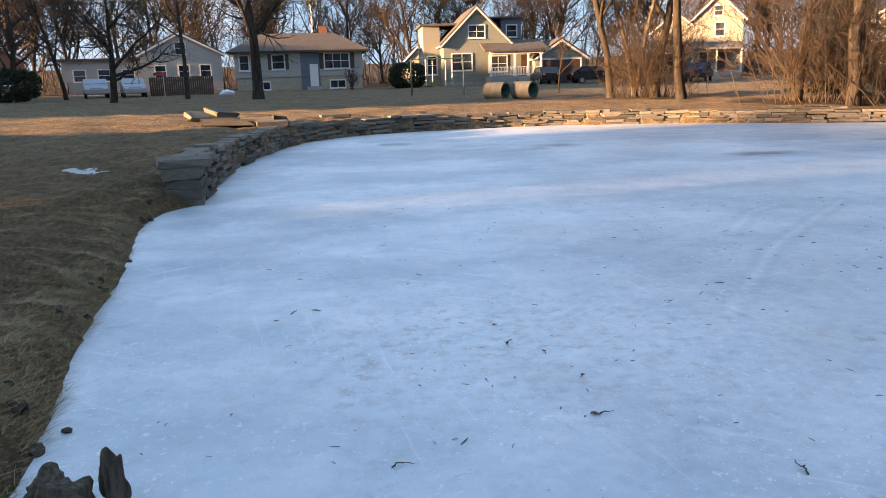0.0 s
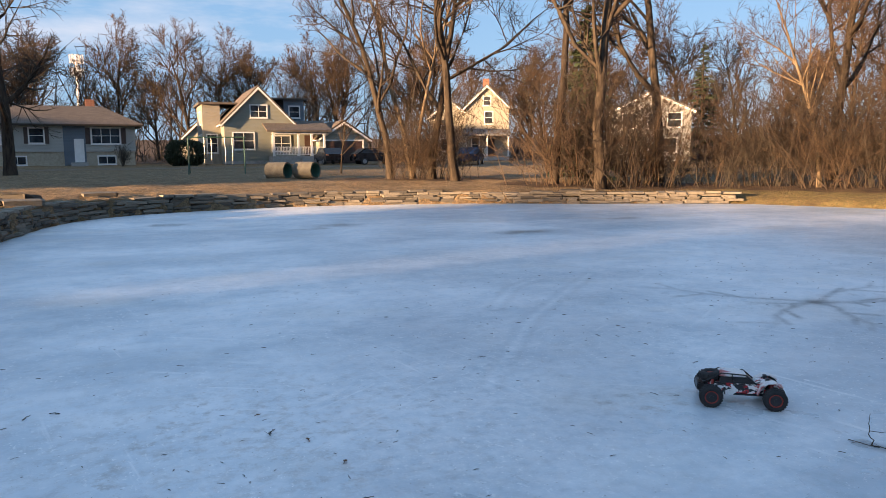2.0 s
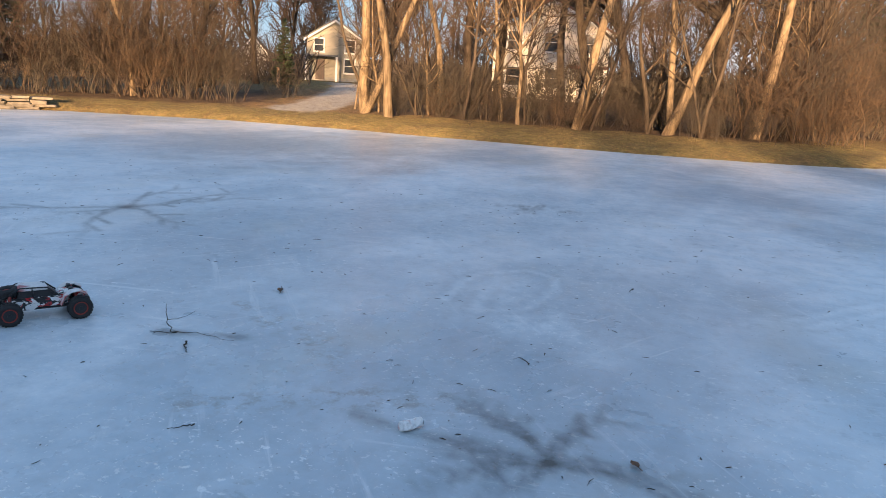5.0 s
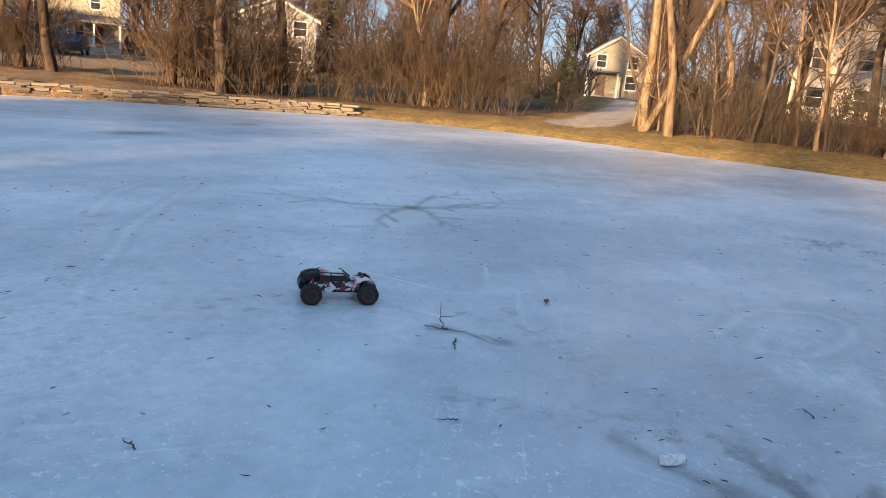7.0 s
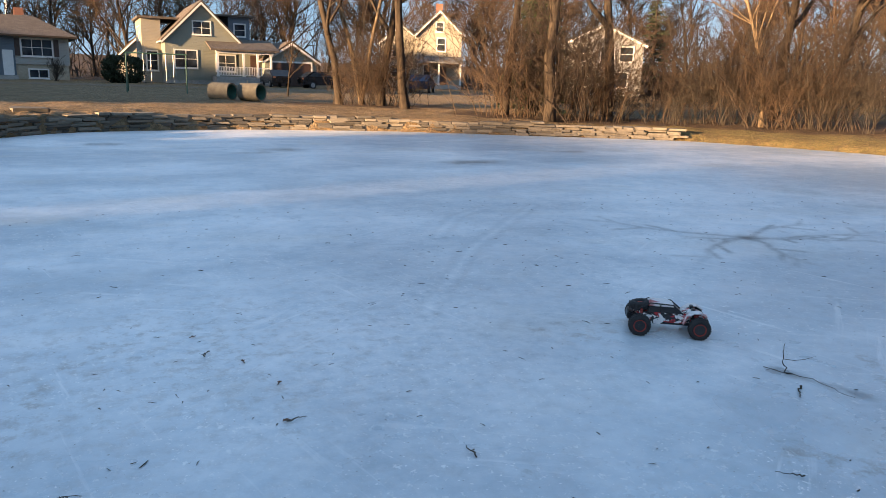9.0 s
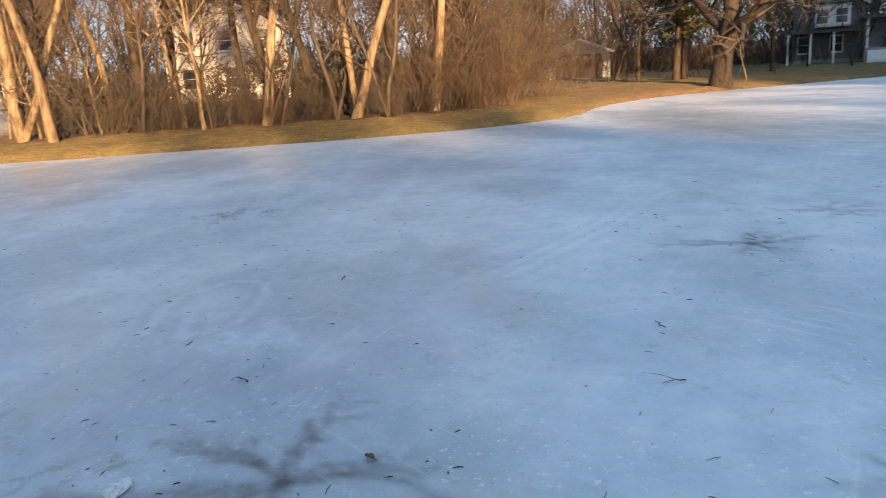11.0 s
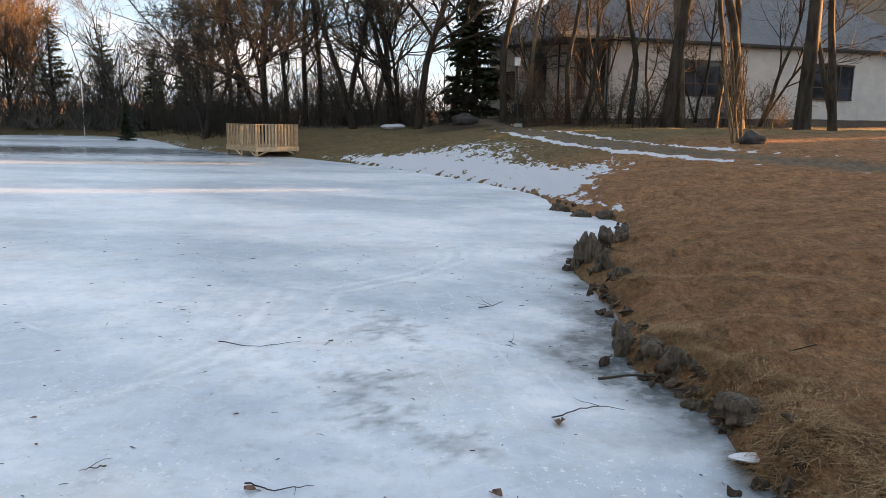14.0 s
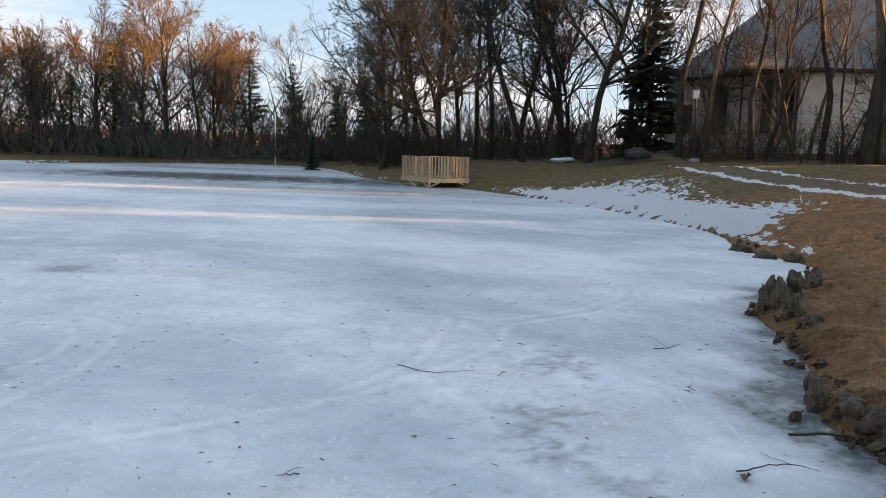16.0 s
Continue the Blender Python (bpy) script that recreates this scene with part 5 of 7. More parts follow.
# house with a raised porch by the far shore
h = thing("house", facing(65.8, -37.2, -118), "grey house with a white railed porch and broad steps", "house")
gable_block(h, 5.6, 9, 5.2, 6.9, TAUPE, ROOF_BROWN, x=-2.1, y=1.2, found=CONCRETE)
part("bay", boxes((-3.2, 0.5, 3.1, -0.4, 1.19, 5.0)), WHITE, h, "white upper bay")
part("bay_roof", boxes((-3.4, 0.3, 5.002, -0.2, 1.19, 5.15)), ROOF_BROWN, h)
part("side_porch_roof", boxes((-5.4, -1.2, 2.6, 0.3, 1.19, 2.8)), ROOF_BROWN, h)
for x in (-5.2, -3.4, -1.6):
    post(h, x, -1.0, -0.3, 2.6)
part("wall", boxes((0.7, 0.6, 0, 5.0, 8, 3.6)), PALE_GREY, h)
part("porch_roof", boxes((0.4, -2.4, 3.5, 5.4, 8.3, 3.75)), ROOF_BROWN, h)
part("porch_floor", boxes((0.7, -2.1, -0.2, 5.1, 0.58, 1.1)), CONCRETE, h)
for x in (0.85, 2.9, 4.95):
    post(h, x, -2.0, 1.1, 3.5)
railing(h, 2.95, 4.9, -2.0, 1.1)
for k in range(5):
    part("step", boxes((0.9, -2.4 - 0.3 * k, -0.3, 2.7, -2.1 - 0.3 * k, 0.9 - 0.2 * k)), WHITE, h)
for x in (-2.6, -1.1):
    window(h, x, 0.5, 3.4, 0.9, 1.2)
for x in (-4.0, -1.4):
    window(h, x, 1.2, 1.0, 0.9, 1.3)

# church beyond the path
RENDER = mottled("pale_rendered_wall", (0.64, 0.59, 0.52), (0.78, 0.73, 0.66), 1.5, 0.9, 0.004, 18)
SLATE = shingled("slate_roof", (0.15, 0.17, 0.18), (0.24, 0.26, 0.27))


def arched(w, z0, z1, steps=10):
    r = w / 2
    return [(-r, z0), (r, z0)] + [(r * math.cos(a), z1 - r + r * math.sin(a)) for a in np.linspace(0, math.pi, steps)]


def hipped(bm, x0, x1, d, eave, ridge, hip, over=0.5, y0=0.0):
    """A roof over a block from x0 to x1, hipped by so much at either end."""
    z, m = eave - 0.1, y0 + d / 2
    low = [(x0 - over, y0 - over), (x1 + over, y0 - over), (x1 + over, y0 + d + over), (x0 - over, y0 + d + over)]
    v = [bm.verts.new((x, y, zz)) for zz in (z - 0.16, z) for x, y in low] + [bm.verts.new((x0 + hip[0], m, ridge)), bm.verts.new((x1 - hip[1], m, ridge))]
    for f in ((3, 2, 1, 0), (0, 1, 5, 4), (1, 2, 6, 5), (2, 3, 7, 6), (3, 0, 4, 7), (4, 5, 9, 8), (5, 6, 9), (6, 7, 8, 9), (7, 4, 8)):
        bm.faces.new([v[i] for i in f])
    return bm


def arched_window(house, x, y, w, z0, z1):
    pane = part("window", moved(prism(bmesh.new(), arched(w, z0, z1), -0.03, 0.02), x, y), GLASS, house, "tall arched dark window")
    r = w / 2 + 0.1
    ring = [(r * math.cos(a), z1 - w / 2 + r * math.sin(a)) for a in np.linspace(0, math.pi, 12)]
    ring = [(r, z0)] + ring + [(-r, z0)]
    bm = bmesh.new()
    for (xa, za), (xb, zb) in zip(ring, ring[1:]):
        rod(bm, (xa, -0.05, za), (xb, -0.05, zb), 0.06, sides=6)
    part("arch_trim", moved(bm, x, y), CONCRETE, pane)
    part("mullion", moved(boxes((-0.03, -0.07, z0, 0.03, -0.032, z1 - 0.02), (-w / 2, -0.07, (z0 + z1) / 2, w / 2, -0.033, (z0 + z1) / 2 + 0.06)), x, y), METAL_DARK, pane)
    part("sill", moved(boxes((-w / 2 - 0.15, -0.14, z0 - 0.12, w / 2 + 0.15, -0.005, z0)), x, y), CONCRETE, pane)


h = thing("church", Matrix.Translation((2.3, -50.6, 2.15)) @ Matrix.Rotation(radians(139), 4, "Z"), "pale rendered church with arched windows and a hipped slate roof", "church")
EAVE = 4.6
part("wall", boxes((0, 0, -1.4, 9.4, 11, EAVE)), RENDER, h)
part("plinth", boxes((-0.05, -0.06, -1.4, 9.46, -0.003, 0.35)), CONCRETE, h)
part("roof", hipped(bmesh.new(), 0, 9.4, 11, EAVE, 9.6, (4.6, 4.6)), SLATE, h)
part("gutter", boxes((-0.5, -0.6, EAVE - 0.24, 9.4, -0.502, EAVE - 0.1)), METAL_DARK, h)
for x in (0.4, 1.9):
    window(h, x, 0, 1.3, 0.5, 1.5, up=1, trim=DOOR_DARK)
arched_window(h, 4.15, 0, 1.3, 1.1, 4.0)
for x in (7.4, 8.75):
    arched_window(h, x, 0, 0.62, 1.1, 4.1)
part("side_door", boxes((2.3, -0.08, -1.0, 3.1, -0.064, 0.9)), DOOR_DARK, h)
for x in (5.8, 9.3):
    part("downpipe", rod(bmesh.new(), (x, -0.1, -1.0), (x, -0.1, EAVE - 0.2), 0.05, sides=8), METAL_DARK, h)
# its long hall stands at an angle to it
hall = Matrix.Translation((9.45, 0.05, 0)) @ Matrix.Rotation(radians(63), 4, "Z")


def in_hall(bm):
    bmesh.ops.transform(bm, verts=bm.verts, matrix=hall)
    return bm


part("hall_wall", in_hall(boxes((0.05, 0, -1.4, 22, 11, EAVE))), RENDER, h)
part("hall_roof", in_hall(hipped(bmesh.new(), -3.0, 22, 11, EAVE, 9.7, (4.5, 4.5), 0.45)), SLATE, h)
part("hall_gutter", in_hall(boxes((0.2, -0.54, EAVE - 0.22, 22, -0.452, EAVE - 0.1))), METAL_DARK, h)
for x, w, z, tall, n in ((6.3, 3.4, 1.5, 1.9, 4), (15.4, 3.0, 1.5, 2.0, 3)):
    pane = part("window", in_hall(boxes((x - w / 2, -0.03, z, x + w / 2, -0.002, z + tall))), GLASS, h, "broad dark hall window")
    bars = [(x - w / 2 - 0.09, -0.1, z - 0.09, x + w / 2 + 0.09, -0.002, z), (x - w / 2 - 0.09, -0.1, z + tall, x + w / 2 + 0.09, -0.002, z + tall + 0.09)]
    bars += [(x - w / 2 + w * k / n - 0.05, -0.08, z, x - w / 2 + w * k / n + 0.05, -0.031, z + tall) for k in range(n + 1)]
    bars += [(x - w / 2, -0.07, z + tall * 0.32, x + w / 2, -0.031, z + tall * 0.32 + 0.07)]
    part("window_frame", in_hall(boxes(*bars)), DOOR_DARK, pane)

# ---- the retaining wall of stacked flagstones on the north shore ----
def stone_mesh(seed):
    r = np.random.default_rng(seed)
    bm = bmesh.new()
    bmesh.ops.create_cube(bm, size=1.0)
    bmesh.ops.bevel(bm, geom=list(bm.edges), offset=0.06, segments=1, affect="EDGES")
    for v in bm.verts:
        v.co += Vector((r.normal() * 0.045, r.normal() * 0.06, r.normal() * 0.07))
    me = bpy.data.meshes.new("stone")
    bm.to_mesh(me)
    bm.free()
    me.materials.append(STONE)
    return me


STONES = [stone_mesh(300 + k) for k in range(9)]


def lay(parent, x, y, z, turn, sx, sy, sz, k, tip=0.0, name="stone"):
    ob = new(name, STONES[k % 9])
    ob.parent = parent
    ob.matrix_local = Matrix.Translation((x, y, z)) @ Euler((tip, tip * 0.5, turn)).to_matrix().to_4x4() @ Matrix.Diagonal((sx, sy, sz, 1))
    return ob


wall = tagged(new("retaining_wall"), "low curved retaining wall of stacked grey-tan flagstones", "stone wall", kind="structure")
first = int(np.argmin(np.hypot(*(OUTLINE - (-3.25, 11.3)).T)))
last = int(np.argmin(np.hypot(*(OUTLINE - (17.9, 20.9)).T)))
run = OUTLINE[first:last + 1]
arc = np.r_[0, np.cumsum(np.hypot(*np.diff(run, axis=0).T))]
rng = np.random.default_rng(21)


def along(s):
    x, y = np.interp(s, arc, run[:, 0]), np.interp(s, arc, run[:, 1])
    x2, y2 = np.interp(s + 0.2, arc, run[:, 0]), np.interp(s + 0.2, arc, run[:, 1])
    if s + 0.2 > arc[-1]:
        x2, y2 = 2 * x - np.interp(s - 0.2, arc, run[:, 0]), 2 * y - np.interp(s - 0.2, arc, run[:, 1])
    return x, y, math.atan2(y2 - y, x2 - x)


laid, rest = 0, bmesh.new()
for course in range(8):
    s, z = -0.1, 0.0 + course * 0.08
    while s < arc[-1] - 0.2:
        length = rng.uniform(0.3, 0.85) * (1.25 if course == 0 else 1.0)
        mid = min(s + length / 2, arc[-1])
        top = np.interp(mid, [0, 3, 12, 25, 38, arc[-1]], [0.62, 0.6, 0.54, 0.45, 0.4, 0.16]) + 0.02 * math.sin(mid * 0.9)
        if z + 0.05 < top and rng.random() > 0.015:
            x, y, a = along(mid)
            out = rng.uniform(-0.05, 0.05) + 0.02 * course
            thick = rng.uniform(0.066, 0.1)
            k, deep, turn, tip = int(rng.integers(9)), rng.uniform(0.3, 0.44), a + rng.normal() * 0.05, rng.normal() * 0.03
            place = (x - math.sin(a) * (0.12 + out), y + math.cos(a) * (0.12 + out), z + 0.05 + rng.normal() * 0.012)
            if mid < 30 and laid < 292:
                lay(wall, *place, turn, length * 0.99, deep, thick, k, tip)
                laid += 1
            else:
                before = len(rest.verts)
                rest.from_mesh(STONES[k])
                rest.verts.ensure_lookup_table()
                bmesh.ops.transform(rest, verts=rest.verts[before:], matrix=Matrix.Translation(place) @ Euler((tip, tip * 0.5, turn)).to_matrix().to_4x4() @ Matrix.Diagonal((length * 0.95, deep, thick, 1)))
        s += length
tagged(part("stones", rest, STONE, wall, "stacked flagstones of the wall's far stretch"), kind="stuff")
# broad slabs at the wall's western end
for x, y, z, turn, sx, sy, sz, k in ((-3.4, 11.12, 0.62, 0.35, 0.72, 0.55, 0.12, 0), (-3.42, 11.05, 0.48, 0.2, 0.55, 0.5, 0.16, 1), (-3.4, 11.05, 0.32, 0.1, 0.52, 0.45, 0.16, 2), (-3.4, 11.05, 0.18, 0.15, 0.56, 0.5, 0.16, 7), (-3.4, 11.05, 0.04, 0.25, 0.55, 0.5, 0.16, 3), (-3.55, 11.9, 0.6, 1.4, 0.9, 0.5, 0.1, 4)):
    lay(wall, x, y, z, turn, sx, sy, sz, k, 0.02)
# a heap of spare slabs on the lawn
for x, y, dz, turn, sx, sy, tip in ((-5.9, 22.3, 0.2, 0.4, 1.3, 0.8, 0.16), (-5.2, 21.6, 0.1, 0.1, 1.6, 0.9, 0.05), (-4.3, 21.9, 0.16, -0.3, 1.1, 0.8, -0.1), (-3.9, 21.2, 0.05, 0.2, 0.9, 0.6, 0.03), (-2.6, 25.6, 0.06, 0.2, 1.0, 0.6, 0.02), (-5.5, 22.0, 0.32, 0.9, 0.8, 0.6, 0.2)):
    slab = lay(None, x, y, gz(x, y) + dz, turn, sx, sy, 0.14, int(rng.integers(9)), tip, "stone_slab")
    tagged(slab, "loose flat limestone slab heaped on the lawn", "stone slab", "slabs on the lawn")

# ---- the fishing deck ----
deck = thing("fishing_deck", Matrix.Translation((12.5, -34.75, 0.0)) @ Matrix.Rotation(radians(-135.4), 4, "Z"), "weathered timber fishing deck with slatted railings over the ice", "deck")
DW, DL, FLOOR, TOP = 2.1, 3.3, 0.46, 1.5
for x, y in ((0, 0), (DW, 0), (0, DL / 2), (0, DL), (DW, DL), (DW, DL / 2)):
    part("post", boxes((x - 0.05, y - 0.05, -0.3, x + 0.05, y + 0.05, TOP), bevel=0.008), TIMBER, deck)
for k in range(14):
    y = -0.02 + k * (DL + 0.04) / 14
    part("floor_board", boxes((-0.1, y, FLOOR, DW + 0.1, y + DL / 14 - 0.02, FLOOR + 0.04)), TIMBER, deck)
for b in ((-0.06, -0.09, FLOOR - 0.2, DW + 0.06, -0.052, FLOOR - 0.004), (-0.09, -0.05, FLOOR - 0.2, -0.052, DL + 0.05, FLOOR - 0.004), (DW + 0.052, -0.05, FLOOR - 0.2, DW + 0.09, DL + 0.05, FLOOR - 0.004)):
    part("joist", boxes(b), TIMBER, deck)
for b in ((-0.08, -0.09, TOP + 0.002, DW + 0.08, 0.07, TOP + 0.04), (-0.09, 0.072, TOP + 0.002, 0.07, DL, TOP + 0.04), (DW - 0.07, 0.072, TOP + 0.002, DW + 0.09, DL, TOP + 0.04)):
    part("handrail", boxes(b), TIMBER, deck)
for k in range(12):
    x = 0.11 + k * (DW - 0.2) / 11.2
    part("baluster", boxes((x - 0.04, -0.085, FLOOR + 0.06, x + 0.04, -0.055, TOP - 0.005)), TIMBER, deck)
for k in range(18):
    y = 0.12 + k * (DL - 0.2) / 17.2
    for x0 in (-0.085, DW + 0.055):
        part("baluster", boxes((x0, y - 0.04, FLOOR + 0.06, x0 + 0.03, y + 0.04, TOP - 0.005)), TIMBER, deck)
for a, b in (((0, -0.07, 0.05), (0.7, -0.07, FLOOR - 0.1)), ((DW, -0.07, 0.05), (DW - 0.7, -0.07, FLOOR - 0.1)), ((-0.07, 0, 0.05), (-0.07, 0.8, FLOOR - 0.1)), ((-0.07, DL / 2, 0.05), (-0.07, DL / 2 + 0.8, FLOOR - 0.1))):
    part("brace", rod(bmesh.new(), a, b, 0.045, sides=4), TIMBER, deck)

# ---- lamp, boulders, poles ----
lamp = thing("path_lamp", Matrix.Translation((0.3, -38.6, gz(0.3, -38.6))), "dark path lamp with a pale box lantern beside the path", "lamp post")
part("pole", rod(rod(bmesh.new(), (0, 0, -0.3), (0.14, 0, 2.95), 0.055, 0.045, 12), (0, 0, 0), (0, 0, 0.35), 0.13, 0.1, 12), METAL_DARK, lamp)
part("lantern", boxes((0.0, -0.14, 2.96, 0.28, 0.14, 3.37), bevel=0.02), WHITE, lamp, "frosted pale lantern, unlit")
part("cap", rod(bmesh.new(), (0.14, 0, 3.371), (0.14, 0, 3.45), 0.23, 0.1, 4), METAL_DARK, lamp)
part("base", boxes((-0.2, -0.2, -0.2, 0.2, 0.2, 0.14)), CONCRETE, lamp)


def lump(seed, rough=0.18, sub=3):
    bm = bmesh.new()
    bmesh.ops.create_icosphere(bm, subdivisions=sub, radius=0.5)
    for v in bm.verts:
        n = noise.noise(v.co * 2.2 + Vector((seed * 7.1, 0, 0))) + 0.5 * noise.noise(v.co * 5.0 + Vector((0, seed * 3.3, 0))) + 0.25 * noise.noise(v.co * 11.0 + Vector((0, 0, seed)))
        v.co *= 1 + rough * 2 * n
    for f in bm.faces:
        f.smooth = True
    return bm


def boulder(x, y, sx, sy, sz, seed, label, mat=ROCK, turn=0.0):
    ob = mesh_object("boulder", lump(seed), mat)
    ob.matrix_world = Matrix.Translation((x, y, gz(x, y) + sz * 0.25)) @ Matrix.Rotation(radians(turn), 4, "Z") @ Matrix.Diagonal((sx, sy, sz, 1))
    return tagged(ob, label, "boulder")


boulder(-5.95, -21.6, 0.62, 0.5, 0.46, 1, "dark rounded boulder on the grass by a young tree")
boulder(3.2, -41.5, 1.5, 1.0, 0.8, 2, "grey boulder at the bend of the path")
SNOW = mottled("old_snow", (0.78, 0.81, 0.85), (0.86, 0.88, 0.9), 3, 0.6, 0.01, 20)
boulder(7.6, -44.0, 1.4, 1.0, 0.4, 3, "small heap of old snow beside the path", SNOW)
boulder(-0.93, -4.5, 0.24, 0.12, 0.028, 8, "thin patch of old snow at the foot of the bank", SNOW)
sapling = tree("young_tree", "young vase-shaped tree with many upright tan twigs", "tree", 402, BARK_PALE, TWIG_RED, stems=7, height=3.4, radius=0.045, counts=(7, 4), spread=0.35, first=0.15, crook=0.04, up=0.08, twig=0.006, ratio=0.4)
sapling.matrix_world = park(-5.75, -22.3, 0, 0.9)
pole = thing("flagpole", Matrix.Translation((39.4, -64.9, gz(39.4, -64.9))), "slim white pole standing on the far lawn", "pole")
part("shaft", rod(bmesh.new(), (0, 0, -0.3), (0, 0, 5.6), 0.06, 0.04, 10), WHITE, pole)
part("finial", lump(5, 0.02, 2), METAL_GREY, pole).matrix_local = Matrix.Translation((0, 0, 5.65)) @ Matrix.Scale(0.16, 4)
GREEN_PAINT = mottled("dark_green_paint", (0.012, 0.035, 0.025), (0.025, 0.055, 0.04), 5, 0.5)
hut = thing("utility_cabinet", Matrix.Translation((38.4, -71.4, gz(38.4, -71.4))) @ Matrix.Rotation(radians(15), 4, "Z"), "dark green utility cabinet on the far bank", "cabinet")
part("body", boxes((-0.7, -0.5, -0.1, 0.7, 0.5, 2.3), bevel=0.03), GREEN_PAINT, hut)
part("cap", boxes((-0.78, -0.58, 2.301, 0.78, 0.58, 2.42), bevel=0.03), METAL_DARK, hut)
for x0, x1 in ((-0.64, -0.02), (0.02, 0.64)):
    part("door", boxes((x0, 0.502, 0.1, x1, 0.535, 2.2), bevel=0.008), GREEN_PAINT, hut)

# ---- play tunnels, swing and the things before the houses ----
CULVERT = mottled("weathered_concrete_pipe", (0.12, 0.11, 0.085), (0.22, 0.2, 0.155), 3, 0.9, 0.006, 30)
PIPE_GREEN = mottled("green_painted_lining", (0.02, 0.11, 0.09), (0.05, 0.18, 0.14), 3, 0.7)


def ring_tube(r_out, r_in, length, steps=28):
    bm = bmesh.new()
    rings = []
    for r, x in ((r_out, 0), (r_out, length), (r_in, length), (r_in, 0)):
        rings.append([bm.verts.new((x, r * math.cos(a), r_out + r * math.sin(a))) for a in np.arange(steps) * 2 * math.pi / steps])
    for a, b in ((0, 1), (1, 2), (2, 3), (3, 0)):
        for k in range(steps):
            f = bm.faces.new((rings[a][k], rings[a][(k + 1) % steps], rings[b][(k + 1) % steps], rings[b][k]))
            f.smooth = a in (0, 2)
    bmesh.ops.recalc_face_normals(bm, faces=bm.faces)
    for e in bm.edges:
        e.smooth = abs(e.verts[0].co.x - e.verts[1].co.x) > 0.01
    return bm


for x, y, turn in ((3.85, 37.5, -42), (5.2, 37.2, -46)):
    c = thing("play_tunnel", Matrix.Translation((x, y, gz(x, y) - 0.03)) @ Matrix.Rotation(radians(turn), 4, "Z"), "short concrete pipe tunnel with a green lining on the lawn", "play tunnel", "play tunnels")
    part("pipe", ring_tube(0.42, 0.36, 1.1), CULVERT, c)
    part("lining", ring_tube(0.359, 0.335, 1.08), PIPE_GREEN, c, "green painted lining").matrix_local = Matrix.Translation((0.01, 0, 0.061))

swing = thing("swing_set", Matrix.Translation((0.1, 46.5, gz(1.5, 46.5))) @ Matrix.Rotation(radians(-3), 4, "Z"), "green metal swing frame with two seats on chains", "swing")
SWING_GREEN = mottled("swing_green_paint", (0.02, 0.07, 0.05), (0.04, 0.11, 0.08), 6, 0.5)
for x in (0.0, 3.2):
    for y in (-0.75, 0.75):
        part("leg", rod(bmesh.new(), (x, y, -0.2), (x, 0, 2.15), 0.035, sides=8), SWING_GREEN, swing)
part("beam", rod(bmesh.new(), (-0.1, 0, 2.15), (3.3, 0, 2.15), 0.035, sides=8), SWING_GREEN, swing)
for x in (0.9, 2.1):
    seat = part("seat", boxes((x - 0.05, -0.09, 0.5, x + 0.45, 0.09, 0.53), bevel=0.01), BLACK, swing)
    for xx in (x, x + 0.4):
        part("chain", rod(bmesh.new(), (xx, 0, 0.53), (xx, 0, 2.13), 0.012, sides=5), METAL_GREY, seat)

LEAF_DARK = mottled("clipped_hedge_leaves", (0.012, 0.022, 0.01), (0.03, 0.05, 0.02), 3, 0.8)


def leafy(name, label, x, y, sx, sy, sz, count, mat, seed, category="hedge"):
    """A bush: thousands of small leaves over a rounded mass with gaps, round a few stems."""
    r = np.random.default_rng(seed)
    u = r.normal(size=(count, 3))
    u /= np.linalg.norm(u, axis=1, keepdims=True)
    u = np.sign(u) * np.abs(u) ** 0.7 * r.uniform(0.72, 1.03, (count, 1))
    p = u * (sx / 2, sy / 2, sz / 2) + (0, 0, sz / 2)
    a, b = r.normal(size=(count, 3)) * 0.06, r.normal(size=(count, 3)) * 0.06
    v = np.stack([p - a, p + b, p + a, p - b], 1).reshape(-1, 3)
    top = thing(name, Matrix.Translation((x, y, gz(x, y))), label, category)
    me = bpy.data.meshes.new("foliage")
    me.from_pydata(v.tolist(), [], (np.arange(count)[:, None] * 4 + np.arange(4)).tolist())
    me.materials.append(mat)
    new("foliage", me).parent = top
    me = tube_mesh("stem", [(wander(r, (0, 0, -0.1), (r.normal() * 0.3, r.normal() * 0.3, 1), sz * 0.8, 4, 0.1, 0), np.linspace(0.05, 0.015, 5), 5) for _ in range(8)])
    me.materials.append(BARK_DARK)
    new("stem", me).parent = top
    return top


leafy("hedge", "dark clipped evergreen hedge beside the house", -0.2, 70, 3.4, 2.2, 2.3, 5000, LEAF_DARK, 1)
# a leafy shape put in place of dark bare shrubs
leafy("hedge", "dark leafy mass standing in for bare shrubs along the street", -27.6, 52.0, 5.5, 2.0, 2.2, 5000, LEAF_DARK, 2)
shrub = tree("bare_shrub", "rounded bare ornamental shrub before the ranch house", "shrub", 405, TWIG, TWIG, stems=9, height=1.9, radius=0.02, counts=(7, 5, 2), spread=0.7, first=0.1, crook=0.07, up=0.02, twig=0.006, ratio=0.5)
shrub.matrix_world = park(-5.3, 70, 0, 1.1)
little = tree("small_tree", "small bare tree before the garage", "tree", 406, BARK, TWIG_RED, stems=1, height=4.2, radius=0.05, counts=(10, 6, 3), spread=0.8, first=0.3, crook=0.06, up=0.05, twig=0.007)
little.matrix_world = park(8.9, 45.0, 0, 1.0)


